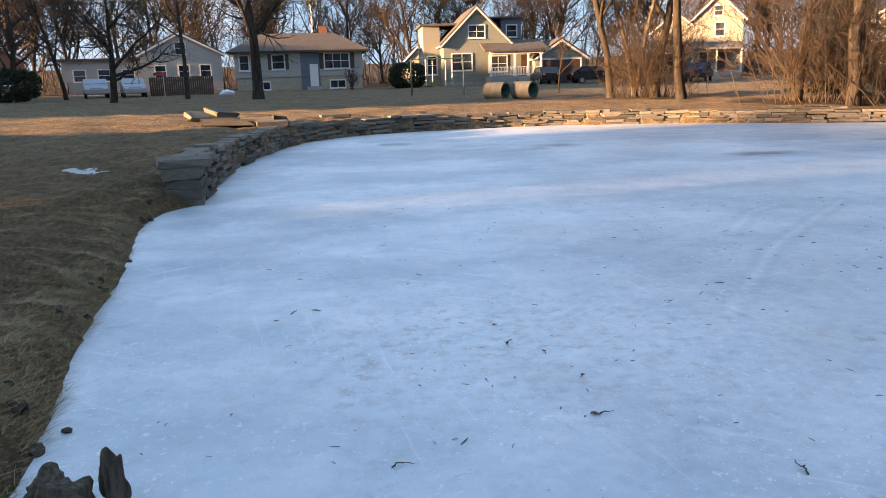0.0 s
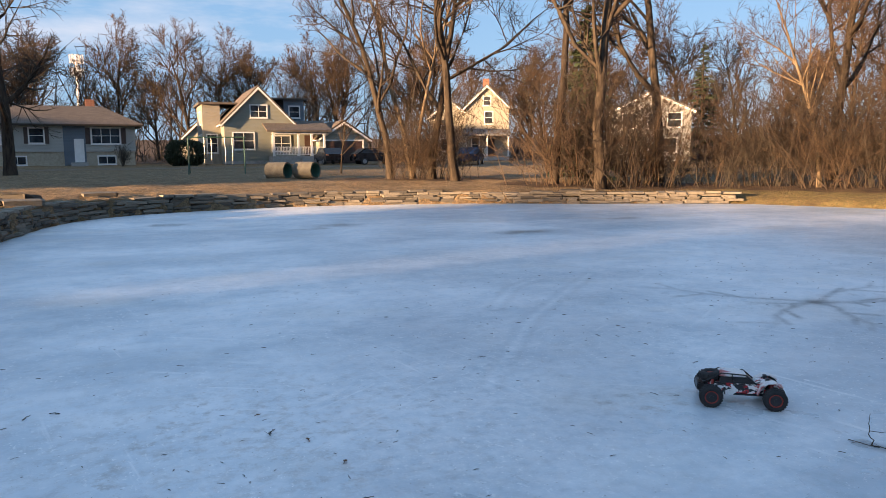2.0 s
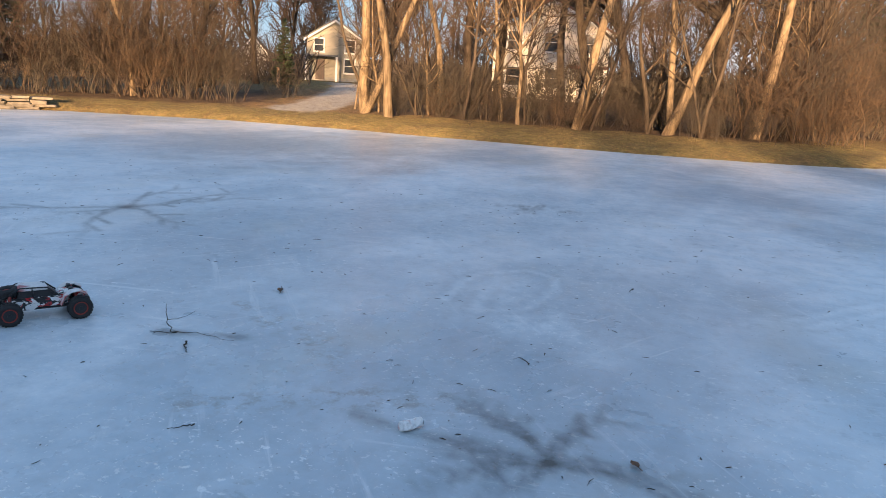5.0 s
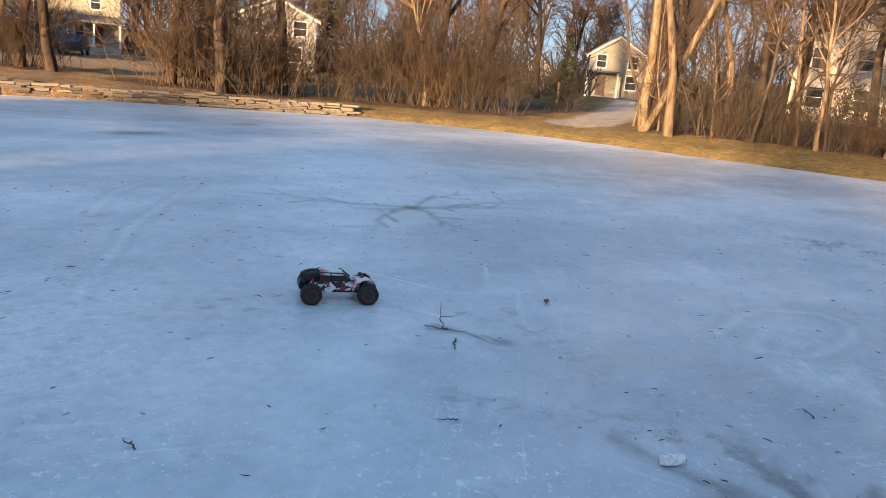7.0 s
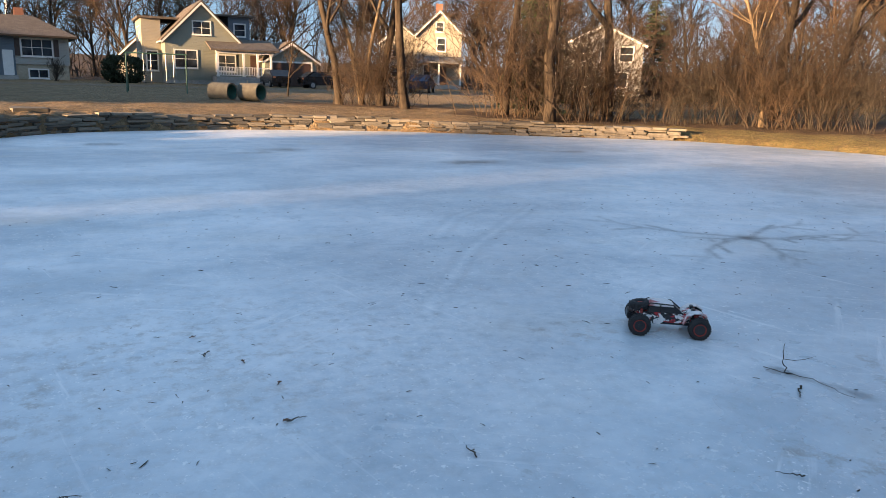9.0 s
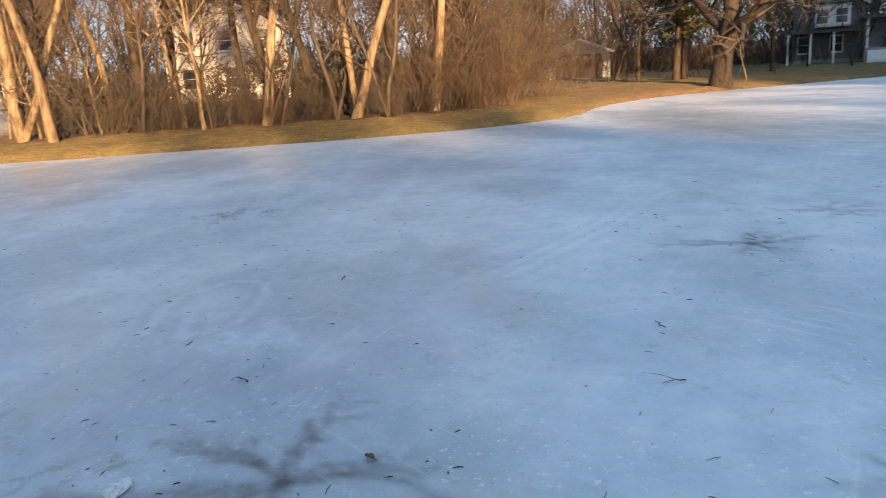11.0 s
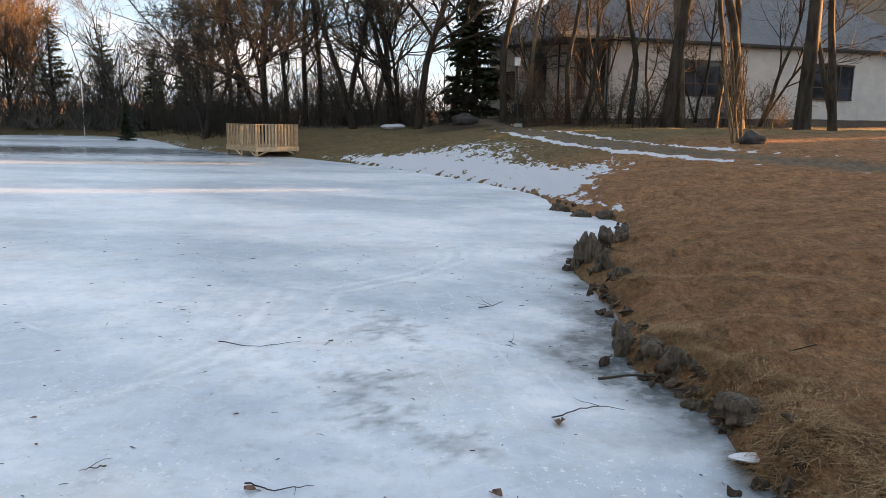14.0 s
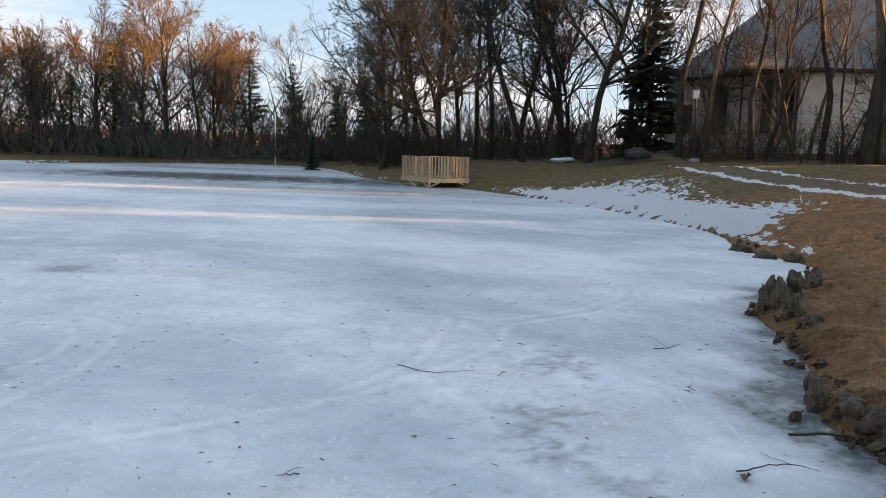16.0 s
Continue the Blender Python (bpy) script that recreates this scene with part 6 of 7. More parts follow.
def parked_car(label, x, y, turn, paint, length=4.4):
    car = thing("parked_car", facing(x, y, turn), label, "car")
    k = length / 4.4
    prof = [(-2.2, 0.35), (2.2, 0.35), (2.2, 0.75), (2.05, 0.92), (1.05, 1.02), (0.45, 1.5), (-1.3, 1.52), (-2.0, 1.05), (-2.2, 0.95)]
    bm = prism(bmesh.new(), [(px * k, pz) for px, pz in prof], -0.85, 0.85)
    bmesh.ops.bevel(bm, geom=[e for e in bm.edges], offset=0.06, segments=2, affect="EDGES")
    part("body", bm, paint, car)
    for s in (-1, 1):
        glass = [(0.9 * k, 1.05), (0.42 * k, 1.44), (-1.2 * k, 1.46), (-1.75 * k, 1.08)]
        part("side_window", prism(bmesh.new(), glass, s * 0.845, s * 0.862), GLASS, car)
        part("headlight", boxes((2.12 * k, s * 0.62 - 0.15, 0.68, 2.21 * k, s * 0.62 + 0.15, 0.8), bevel=0.02), WHITE, car)
        part("tail_light", boxes((-2.215 * k, s * 0.66 - 0.12, 0.8, -2.12 * k, s * 0.66 + 0.12, 0.95), bevel=0.02), BRICK, car)
        for wx in (-1.35, 1.35):
            wheel = part("wheel", rod(bmesh.new(), (wx * k, s * 0.7, 0.32), (wx * k, s * 0.88, 0.32), 0.32, sides=20), BLACK, car)
            part("rim", rod(bmesh.new(), (wx * k, s * 0.875, 0.32), (wx * k, s * 0.89, 0.32), 0.2, sides=14), METAL_GREY, wheel)
    part("windscreen", boxes((0.55 * k, -0.72, 1.1, 0.95 * k, 0.72, 1.13)), GLASS, car)
    return car


SILVER = mottled("silver_car_paint", (0.42, 0.44, 0.47), (0.48, 0.5, 0.53), 2, 0.3, 0.0005, metal=0.4)
NAVY = mottled("dark_blue_car_paint", (0.015, 0.025, 0.06), (0.025, 0.04, 0.09), 2, 0.25, 0.0005)
CHARCOAL = mottled("black_car_paint", (0.012, 0.012, 0.014), (0.02, 0.02, 0.024), 2, 0.25, 0.0005)
parked_car("black car parked before the garage", 16.6, 68.0, 8, CHARCOAL)
parked_car("dark car parked on the drive beside the garage", 12.5, 69.5, 95, CHARCOAL)
parked_car("dark blue car parked by the cream house", 23.6, 61.0, 60, NAVY, 4.1)
parked_car("silver car parked across the street", -24.9, 61.0, -66, SILVER)
parked_car("silver car parked on the street side", -22.3, 61.9, -66, SILVER)

# pale house, shed, brick house and fence at the street's west end
h = thing("house", facing(-26.5, 90, 14), "long pale house with white windows behind street trees", "house")
gable_block(h, 9, 9, 4.3, 6.6, IVORY, ROOF_BROWN, found=CONCRETE)
part("wing", boxes((-13.0, 1.0, -0.3, -4.502, 8, 3.6)), IVORY, h)
part("wing_roof", boxes((-13.4, 0.6, 3.602, -4.502, 8.4, 3.9)), ROOF_BROWN, h)
for x, z in ((-2.4, 1.6), (0.2, 1.6), (2.6, 1.6), (0, 4.2)):
    window(h, x, 0, z, 1.1, 1.3)
for x in (-11.2, -8.6, -6.0):
    window(h, x, 1.0, 1.4, 1.2, 1.2)
h = thing("garden_shed", facing(1.2, 94, -10), "small cream outbuilding with a sunlit gable", "shed")
gable_block(h, 4.2, 5, 2.6, 4.6, CREAM, ROOF_BROWN)
window(h, 0, 0, 1.0, 0.8, 1.0)
h = thing("house", facing(-41, 74, 28), "dark brick house at the end of the street", "house")
gable_block(h, 8, 9, 3.6, 6.2, BRICK, ROOF_RED, found=CONCRETE)
for x, z in ((-2.2, 1.2), (2.2, 1.2), (0, 3.9)):
    window(h, x, 0, z, 1.2, 1.3)
fence = thing("board_fence", facing(-21.5, 63.5, 8), "dark weathered board fence by the street", "fence")
for k in range(30):
    part("board", boxes((k * 0.17, -0.012, -0.1, k * 0.17 + 0.15, 0.012, 1.5)), DOOR_DARK, fence)
part("rail", boxes((0, 0.014, 0.4, 5.1, 0.06, 0.48), (0, 0.014, 1.15, 5.1, 0.06, 1.23)), DOOR_DARK, fence)
sign = thing("red_marker", Matrix.Translation((-18.4, 57.5, gz(-18.4, 57.5))), "small red marker board on a thin post by the street", "sign")
part("post", rod(bmesh.new(), (0, 0, -0.2), (0, 0, 1.9), 0.035, sides=8), TIMBER, sign)
part("board", boxes((-0.7, -0.03, 1.55, 0.25, -0.036 + 0.03, 1.8)), mottled("red_board", (0.5, 0.03, 0.025), (0.6, 0.05, 0.04), 4, 0.5), sign)
boulder(-14.5, 60.5, 1.1, 0.7, 0.5, 7, "lump of white snow beside the street", SNOW)
post1 = thing("marker_post", Matrix.Translation((39.8, 27.1, gz(39.8, 27.1))), "pale wooden marker post beside the drive", "post")
part("shaft", boxes((-0.07, -0.07, -0.2, 0.07, 0.07, 1.25), bevel=0.015), TIMBER, post1)

# the radio mast far behind the roofs
mast = thing("radio_mast", Matrix.Translation((-24.3, 198.5, 1.5)), "slim white radio mast with antenna panels", "mast")
part("pole", rod(bmesh.new(), (0, 0, -1), (0, 0, 25), 0.6, 0.35, 12), WHITE, mast)
part("platform", boxes((-1.3, -1.3, 20.4, 1.3, 1.3, 20.6), (-1.3, -1.3, 23.4, 1.3, 1.3, 23.6)), METAL_GREY, mast)
for a in range(6):
    for z in (20.6, 23.6):
        c, s = math.cos(a * math.pi / 3) * 1.4, math.sin(a * math.pi / 3) * 1.4
        part("antenna", boxes((c - 0.18, s - 0.18, z - 0.8, c + 0.18, s + 0.18, z + 1.3)), WHITE, mast)

# ---- cypress knees and clods along the near bank ----
KNEE = barked("cypress_knee_bark", (0.055, 0.043, 0.033), (0.2, 0.158, 0.12), 3.5)


def knee(x, y, h, w, seed, label="weathered grey cypress knee at the ice's edge"):
    bm = lump(seed, 0.3, 4)
    for v in bm.verts:
        t = (v.co.z + 0.5)
        taper = 1.3 - 0.55 * max(0.0, min(1.0, t)) + 0.5 * max(0.0, 0.35 - t)
        ridge = 1 + 0.12 * math.sin(5 * math.atan2(v.co.y, v.co.x) + seed + 2 * t)
        v.co.x, v.co.y = v.co.x * taper * ridge * w * 1.5, v.co.y * taper * ridge * w * 1.5
        fray = 1 + 0.22 * noise.noise(Vector((v.co.x * 3 / w, v.co.y * 3 / w, t * 2 + seed))) + 0.12 * noise.noise(Vector((v.co.x * 8 / w, v.co.y * 8 / w, t * 5)))
        v.co.x, v.co.y = v.co.x * fray, v.co.y * fray
        v.co.z = min(t * 1.25, 1.0) * h * (1 + 0.45 * noise.noise(Vector((v.co.x * 0.8 / w, v.co.y * 0.8 / w, seed))))
    ob = mesh_object("cypress_knee", bm, KNEE)
    ob.matrix_world = Matrix.Translation((x, y, max(gz(x, y), 0.0) - 0.07)) @ Matrix.Rotation(seed * 1.3, 4, "Z")
    return tagged(ob, label, "cypress knee", "cypress knees")


for x, y, h, w, seed in ((-0.5, -9.6, 0.6, 0.13, 11), (-0.62, -9.5, 0.5, 0.11, 12), (-0.78, -9.8, 0.4, 0.14, 13), (-0.4, -9.5, 0.34, 0.07, 14), (-0.9, -10.5, 0.36, 0.1, 15), (-1.05, -10.3, 0.3, 0.14, 16), (-0.66, -8.9, 0.38, 0.12, 17), (-0.8, -8.4, 0.22, 0.13, 18),
                         (-0.55, -6.55, 0.34, 0.12, 19), (-0.52, -6.25, 0.3, 0.1, 20), (-0.68, -6.0, 0.28, 0.13, 21), (-0.62, -6.9, 0.2, 0.12, 22), (-0.8, -5.75, 0.26, 0.14, 23), (-1.35, -14.6, 0.35, 0.2, 24), (-0.95, -14.9, 0.3, 0.25, 25), (-0.6, -15.8, 0.3, 0.25, 26), (-1.0, -4.95, 0.3, 0.22, 27),
                         (-1.46, 2.76, 0.36, 0.15, 28), (-1.31, 2.86, 0.46, 0.07, 29), (-1.38, 2.7, 0.3, 0.09, 33), (-1.62, 2.9, 0.26, 0.14, 30), (-1.78, 2.7, 0.2, 0.16, 31), (-1.3, 2.6, 0.2, 0.1, 32)):
    knee(x, y, h * 0.66, w * 0.78, seed)

# dark clods and stones where the turf breaks off
CLOD = mottled("damp_clod", (0.035, 0.024, 0.017), (0.13, 0.09, 0.06), 8, 0.95, 0.02, 30)
rng = np.random.default_rng(33)
clods = []
for k in range(620):
    i = rng.integers(len(OUTLINE))
    x, y = OUTLINE[i]
    if not (x < 4 and -17 < y < 10.5) or (y > -2.5 and rng.random() < 0.75):
        continue
    clods.append((x + rng.normal() * 0.1 - 0.06, y + rng.normal() * 0.2, rng.uniform(0.015, 0.05), int(rng.integers(99))))
bm = bmesh.new()
for x, y, s, seed in clods:
    r = bmesh.ops.create_icosphere(bm, subdivisions=2, radius=s, matrix=Matrix.Translation((x, y, max(gz(x, y), 0.0) + s * 0.2)))
    for v in r["verts"]:
        v.co += Vector((noise.noise(v.co * 23), noise.noise(v.co * 22 + Vector((5, 0, 0))), noise.noise(v.co * 27))) * s * 1.5
tagged(mesh_object("turf_clods", bm, CLOD), "dark clods and roots where the turf breaks off", "clods", kind="stuff")


# ---- dead grass on the near banks ----
def _straw(n):
    i = n.island()
    base = n.mix(n.ramp(i, (0.0, 0.0), (1.0, 1.0)), (0.15, 0.09, 0.045), (0.5, 0.37, 0.21))
    base = n.mix(n.attribute("needles"), base, n.mix(i, (0.13, 0.05, 0.022), (0.54, 0.29, 0.15)))
    n.finish(base, 0.85, spec=0.2)


STRAW = material("dead_grass_blades", _straw)


def turf(name, label, spots, seed, length, width, flat):
    """Bent blades, two quads each, mostly lying over."""
    r = np.random.default_rng(seed)
    n = len(spots)
    z = ground_height(spots[:, 0], spots[:, 1])
    p = np.c_[spots, np.maximum(z, 0.0) - 0.005]
    a = r.uniform(0, 2 * np.pi, n) * 0.75 + 0.4 * np.sin(spots[:, 1] * 2)
    ln = r.uniform(*length, n)[:, None]
    way = np.c_[np.cos(a), np.sin(a), np.zeros(n)]
    side = np.c_[-np.sin(a), np.cos(a), np.zeros(n)] * width
    lift = r.uniform(*flat, n)[:, None]
    mid = p + way * ln * 0.45 + (0, 0, 1) * ln * lift
    tip = p + way * ln + (0, 0, 1) * ln * lift * r.uniform(0.2, 1.5, (n, 1))
    v = np.stack([p - side, p + side, mid + side * 0.8, mid - side * 0.8, tip], 1).reshape(-1, 3)
    i = np.arange(n) * 5
    faces = np.c_[i, i + 1, i + 2, i + 3].tolist() + np.c_[i + 3, i + 2, i + 4].tolist()
    me = bpy.data.meshes.new(name)
    me.from_pydata(v.tolist(), [], faces)
    red = np.repeat(np.clip((-spots[:, 1] - 2.0) / 2.5, 0, 1) * r.uniform(0.5, 1.0, n), 5)
    me.attributes.new("needles", "FLOAT", "POINT").data.foreach_set("value", red.astype(np.float32))
    me.materials.append(STRAW)
    return tagged(new(name, me), label, "grass", kind="stuff")


rng = np.random.default_rng(55)
spots = np.c_[rng.uniform(-7.5, -0.3, 300000), rng.uniform(-13, 10.8, 300000)]
d = shore_distance(spots[:, 0], spots[:, 1])
keep = (d > 0.02) & (rng.random(len(d)) < np.clip(1.2 - d / 7.0, 0.2, 1.0))
turf("dead_grass", "matted dead brown grass on the near bank", spots[keep], 1, (0.03, 0.09), 0.0019, (0.01, 0.14))
edge = OUTLINE[(OUTLINE[:, 0] < 1) & (OUTLINE[:, 1] > -13) & (OUTLINE[:, 1] < 10.8)]
heads = edge[rng.integers(len(edge), size=190)] + rng.normal(size=(190, 2)) * (0.16, 0.25) - (0.26, 0)
spots = np.repeat(heads, 260, 0) + rng.normal(size=(190 * 260, 2)) * 0.09
spots = spots[shore_distance(spots[:, 0], spots[:, 1]) > -0.02]
turf("grass_tufts", "shaggy tufts of straw hanging over the bank's edge", spots, 2, (0.06, 0.17), 0.0017, (-0.05, 0.22))


# ---- what lies on the ice ----
def stick(label, points, r, seed, forks=0, mat=TWIG_DARK, name="stick"):
    r, r_ = r * 0.65, np.random.default_rng(seed)
    p = np.array(points, float)
    fine = np.stack([np.interp(np.linspace(0, 1, 12), np.linspace(0, 1, len(p)), p[:, k]) for k in range(3)], 1) + r_.normal(size=(12, 3)) * (0.006, 0.006, 0.002)
    fine[:, 2] = np.maximum(fine[:, 2], r * 0.6)
    paths = [(fine, np.linspace(r, r * 0.35, 12), 6)]
    for k in range(forks):
        i = int(r_.integers(4, 10))
        paths.append((wander(r_, fine[i], (r_.normal(), r_.normal(), 0.25 * r_.random()), 0.12 + 0.1 * r_.random(), 3, 0.2, 0), np.linspace(r * 0.5, r * 0.2, 4), 5))
    me = tube_mesh(name, paths)
    me.materials.append(mat)
    return tagged(new(name, me), label, "stick")


stick("long thin dark stick frozen in by the bank", [(-0.28, -5.64, 0.02), (-0.5, -5.72, 0.03), (-0.86, -5.66, 0.05), (-1.6, -5.5, 0.36)], 0.016, 1, 2)
stick("curved thin twig lying on the ice near the bank", [(0.06, -4.95, 0.01), (-0.1, -5.08, 0.02), (-0.25, -5.16, 0.015), (-0.38, -5.1, 0.02)], 0.007, 2, 1)
stick("thin twig upright in the ice", [(3.9, 3.15, -0.02), (3.87, 3.18, 0.08), (3.86, 3.17, 0.2)], 0.007, 3, 1)
stick("long thin twig lying on the ice", [(3.82, 3.27, 0.01), (3.95, 3.0, 0.012), (3.95, 2.72, 0.01)], 0.0042, 4, 0)
stick("short dark twig lying on the ice", [(3.8, 2.96, 0.012), (3.72, 2.9, 0.014), (3.66, 2.84, 0.01)], 0.009, 5, 0)
stick("thin twig under a brown leaf on the ice", [(1.52, -3.97, 0.012), (1.38, -3.9, 0.014), (1.2, -3.98, 0.01)], 0.007, 6, 1)
stick("small forked twig standing on the ice", [(0.62, -7.5, 0.01), (0.5, -7.48, 0.03), (0.4, -7.5, 0.08)], 0.008, 7, 2)
stick("wavy dry stem lying flat on the ice", [(2.55, -6.1, 0.01), (2.2, -6.0, 0.012), (1.9, -6.2, 0.01)], 0.006, 8, 0)
for x, y, ln, turn, seed in ((-0.15, 3.08, 0.05, 40, 9), (-0.97, 5.43, 0.07, 70, 10), (-0.81, 5.45, 0.07, 150, 11), (0.9, 3.5, 0.1, 20, 12), (0.55, 4.6, 0.08, 60, 13), (5.1, -1.6, 0.12, 10, 14), (4.2, -1.4, 0.1, 100, 15), (6.75, 0.65, 0.12, 170, 16), (2.3, -4.0, 0.1, 30, 17), (1.7, -6.2, 0.1, 80, 18), (0.3, -6.4, 0.09, 120, 19), (2.9, 2.2, 0.1, 140, 20), (4.6, 1.0, 0.09, 50, 21), (1.6, 2.9, 0.1, 100, 22)):
    c, s = math.cos(radians(turn)) * ln * 0.6, math.sin(radians(turn)) * ln * 0.6
    stick("short dark bit of twig on the ice", [(x - c, y - s, 0.01), (x, y, 0.016), (x + c, y + s, 0.01)], 0.006, seed, seed % 2)
DRY_LEAF = mottled("dry_brown_leaf", (0.15, 0.075, 0.05), (0.3, 0.16, 0.1), 30, 0.8)


def leaf(x, y, size, turn, seed, label="curled dry brown leaf lying on the ice"):
    r = np.random.default_rng(seed)
    bm = bmesh.new()
    rows = []
    for t, w in ((0.0, 0.06), (0.25, 0.34), (0.5, 0.42), (0.75, 0.28), (1.0, 0.03)):
        rows.append([bm.verts.new(((t - 0.5) * size, s * w * size, 0.006 + abs(s) * size * r.uniform(0.1, 0.35) + 0.1 * size * r.random())) for s in (-1, 0, 1)])
    for a, b in zip(rows, rows[1:]):
        for k in range(2):
            bm.faces.new((a[k], a[k + 1], b[k + 1], b[k]))
    rod(bm, (-0.5 * size, 0, 0.008), (-0.9 * size, 0.05 * size, 0.006), 0.0025, sides=5)
    ob = mesh_object("dry_leaf", bm, DRY_LEAF)
    ob.matrix_world = pose(x, y, 0.0, 0, 0, turn)
    return tagged(ob, label, "leaf", "leaves on the ice")


leaf(5.05, 3.12, 0.07, 30, 1)
leaf(0.02, -4.87, 0.085, 80, 2, "large pale dead leaf lying beside a twig")
leaf(1.48, -3.9, 0.055, 10, 3, "reddish-brown dead leaf caught on a twig")
leaf(0.35, -4.0, 0.06, 140, 4)
leaf(3.59, 0.18, 0.05, 60, 5)
for k in range(14):
    r = np.random.default_rng(500 + k)
    leaf(r.uniform(-0.2, 7.5), r.uniform(-9, 9), r.uniform(0.015, 0.03), r.uniform(0, 360), 20 + k)
leaf(0.5, 4.95, 0.03, 10, 60)
leaf(0.75, 4.4, 0.035, 100, 61)
leaf(0.9, 4.0, 0.03, 60, 62)
leaf(0.84, 3.5, 0.035, 200, 63)

# short needles and specks, too many to count
rng = np.random.default_rng(77)
spots = np.c_[rng.uniform(-1.5, 11, 6000), rng.uniform(-11, 10, 6000)]
patchy = np.array([noise.noise(Vector((x * 0.45, y * 0.45, 3.0))) for x, y in spots])
d = -shore_distance(spots[:, 0], spots[:, 1])
keep = (d > 0.05) & (rng.random(len(d)) < 0.16 + 0.5 * np.clip(patchy, 0, 1) + 0.9 * np.exp(-d / 0.5))
paths = []
for x, y in spots[keep]:
    a, ln = rng.uniform(0, math.pi), rng.uniform(0.008, 0.05) * (1 if rng.random() < 0.85 else 1.7)
    c, s = math.cos(a) * ln / 2, math.sin(a) * ln / 2
    bend = rng.normal() * 0.15
    paths.append((np.array([(x - c, y - s, 0.003), (x - bend * s, y + bend * c, 0.005), (x + c, y + s, 0.003)]), np.array([0.8, 1.0, 0.5]) * rng.uniform(0.0016, 0.0034), 3))
me = tube_mesh("needle_litter", paths)
me.materials.append(TWIG_DARK)
tagged(new("needle_litter", me), "fallen needles and twig bits scattered on the ice", "litter", kind="stuff")
can = thing("crushed_can", Matrix.Translation((3.43, 1.25, 0.0)) @ Matrix.Rotation(radians(150), 4, "Z") @ Matrix.Scale(0.8, 4), "crushed white drink can frozen on the ice", "can")
bm = rod(bmesh.new(), (-0.075, 0, 0.03), (0.075, 0, 0.03), 0.033, sides=16)
bmesh.ops.subdivide_edges(bm, edges=[e for e in bm.edges if abs(e.verts[0].co.x - e.verts[1].co.x) > 0.1], cuts=5)
for v in bm.verts:
    v.co += Vector((0, noise.noise(v.co * 40) * 0.018, noise.noise(v.co * 35 + Vector((3, 0, 0))) * 0.014))
part("body", bm, mottled("crushed_can_paint", (0.86, 0.86, 0.85), (0.92, 0.92, 0.91), 30, 0.35, 0.001, 60, c=(0.5, 0.1, 0.09)), can)
part("rim", rod(bmesh.new(), (-0.079, 0, 0.03), (-0.0755, 0, 0.03), 0.028, sides=14), METAL_GREY, can)

# ---- the radio-controlled buggy, parked in mid-ice ----
def _livery(n):
    v = n.local()
    a = n.ramp(n.noise(11, 3, v, 0.6, (1, 1, 1), 1.5), (0.47, 0.0), (0.49, 1.0))
    b = n.ramp(n.noise(16, 3, v, 0.6, (1, 1.4, 1), 1.0), (0.55, 0.0), (0.57, 1.0))
    base = n.mix(a, (0.78, 0.77, 0.76), (0.02, 0.02, 0.022))
    base = n.mix(b, base, (0.5, 0.025, 0.03))
    n.finish(base, 0.3)


LIVERY = material("splashed_livery", _livery)
SHELL_WHITE = mottled("white_shell_plastic", (0.74, 0.73, 0.72), (0.8, 0.79, 0.78), 25, 0.3, 0.0005, 90, c=(0.45, 0.06, 0.06))
SHELL_BLACK = mottled("black_plastic", (0.012, 0.012, 0.014), (0.03, 0.03, 0.033), 25, 0.4, 0.0005, 90)
RIM_RED = mottled("red_rim_plastic", (0.3, 0.03, 0.02), (0.42, 0.05, 0.03), 25, 0.35, 0.0005, 90)

buggy = thing("toy_buggy", Matrix.Translation((3.72, 4.1, 0.0)) @ Matrix.Rotation(radians(-32), 4, "Z"), "red, white and black radio-controlled desert buggy on the ice", "toy car")
R, WB, TR = 0.074, 0.205, 0.165


def buggy_wheel(x, y, side):
    w = part("wheel", bmesh.new(), BLACK, buggy)
    bm = bmesh.new()
    ring = []
    for r, o in ((0.62, -0.034), (0.9, -0.034), (1.0, -0.024), (1.0, 0.024), (0.9, 0.034), (0.62, 0.034)):
        ring.append([bm.verts.new((x + R * r * math.cos(a), y + o, R + R * r * math.sin(a))) for a in np.arange(24) * math.pi / 12])
    for p, q in zip(ring, ring[1:] + ring[:1]):
        for k in range(24):
            bm.faces.new((p[k], p[(k + 1) % 24], q[(k + 1) % 24], q[k])).smooth = True
    for k in range(24):
        a = k * math.pi / 12
        for o in (-0.015, 0.015):
            m = Matrix.Translation((x + R * math.cos(a + o * 4), y + o, R + R * math.sin(a + o * 4))) @ Matrix.Rotation(-a, 4, "Y")
            bmesh.ops.create_cube(bm, size=1.0, matrix=m @ Matrix.Diagonal((0.008, 0.022, 0.011, 1)))
    bmesh.ops.recalc_face_normals(bm, faces=bm.faces)
    bm.to_mesh(w.data)
    bm.free()
    part("rim", rod(rod(bmesh.new(), (x, y - 0.028, R), (x, y + 0.028, R), R * 0.63, sides=20), (x, y + side * 0.02, R), (x, y + side * 0.034, R), 0.014, sides=6), SHELL_BLACK, w)
    bm = bmesh.new()
    for k in range(20):
        a, b = k * math.pi / 10, (k + 1) * math.pi / 10
        rod(bm, (x + R * 0.56 * math.cos(a), y + side * 0.03, R + R * 0.56 * math.sin(a)), (x + R * 0.56 * math.cos(b), y + side * 0.03, R + R * 0.56 * math.sin(b)), 0.0045, sides=5)
    part("rim_ring", bm, RIM_RED, w, "red rim ring")
    return w


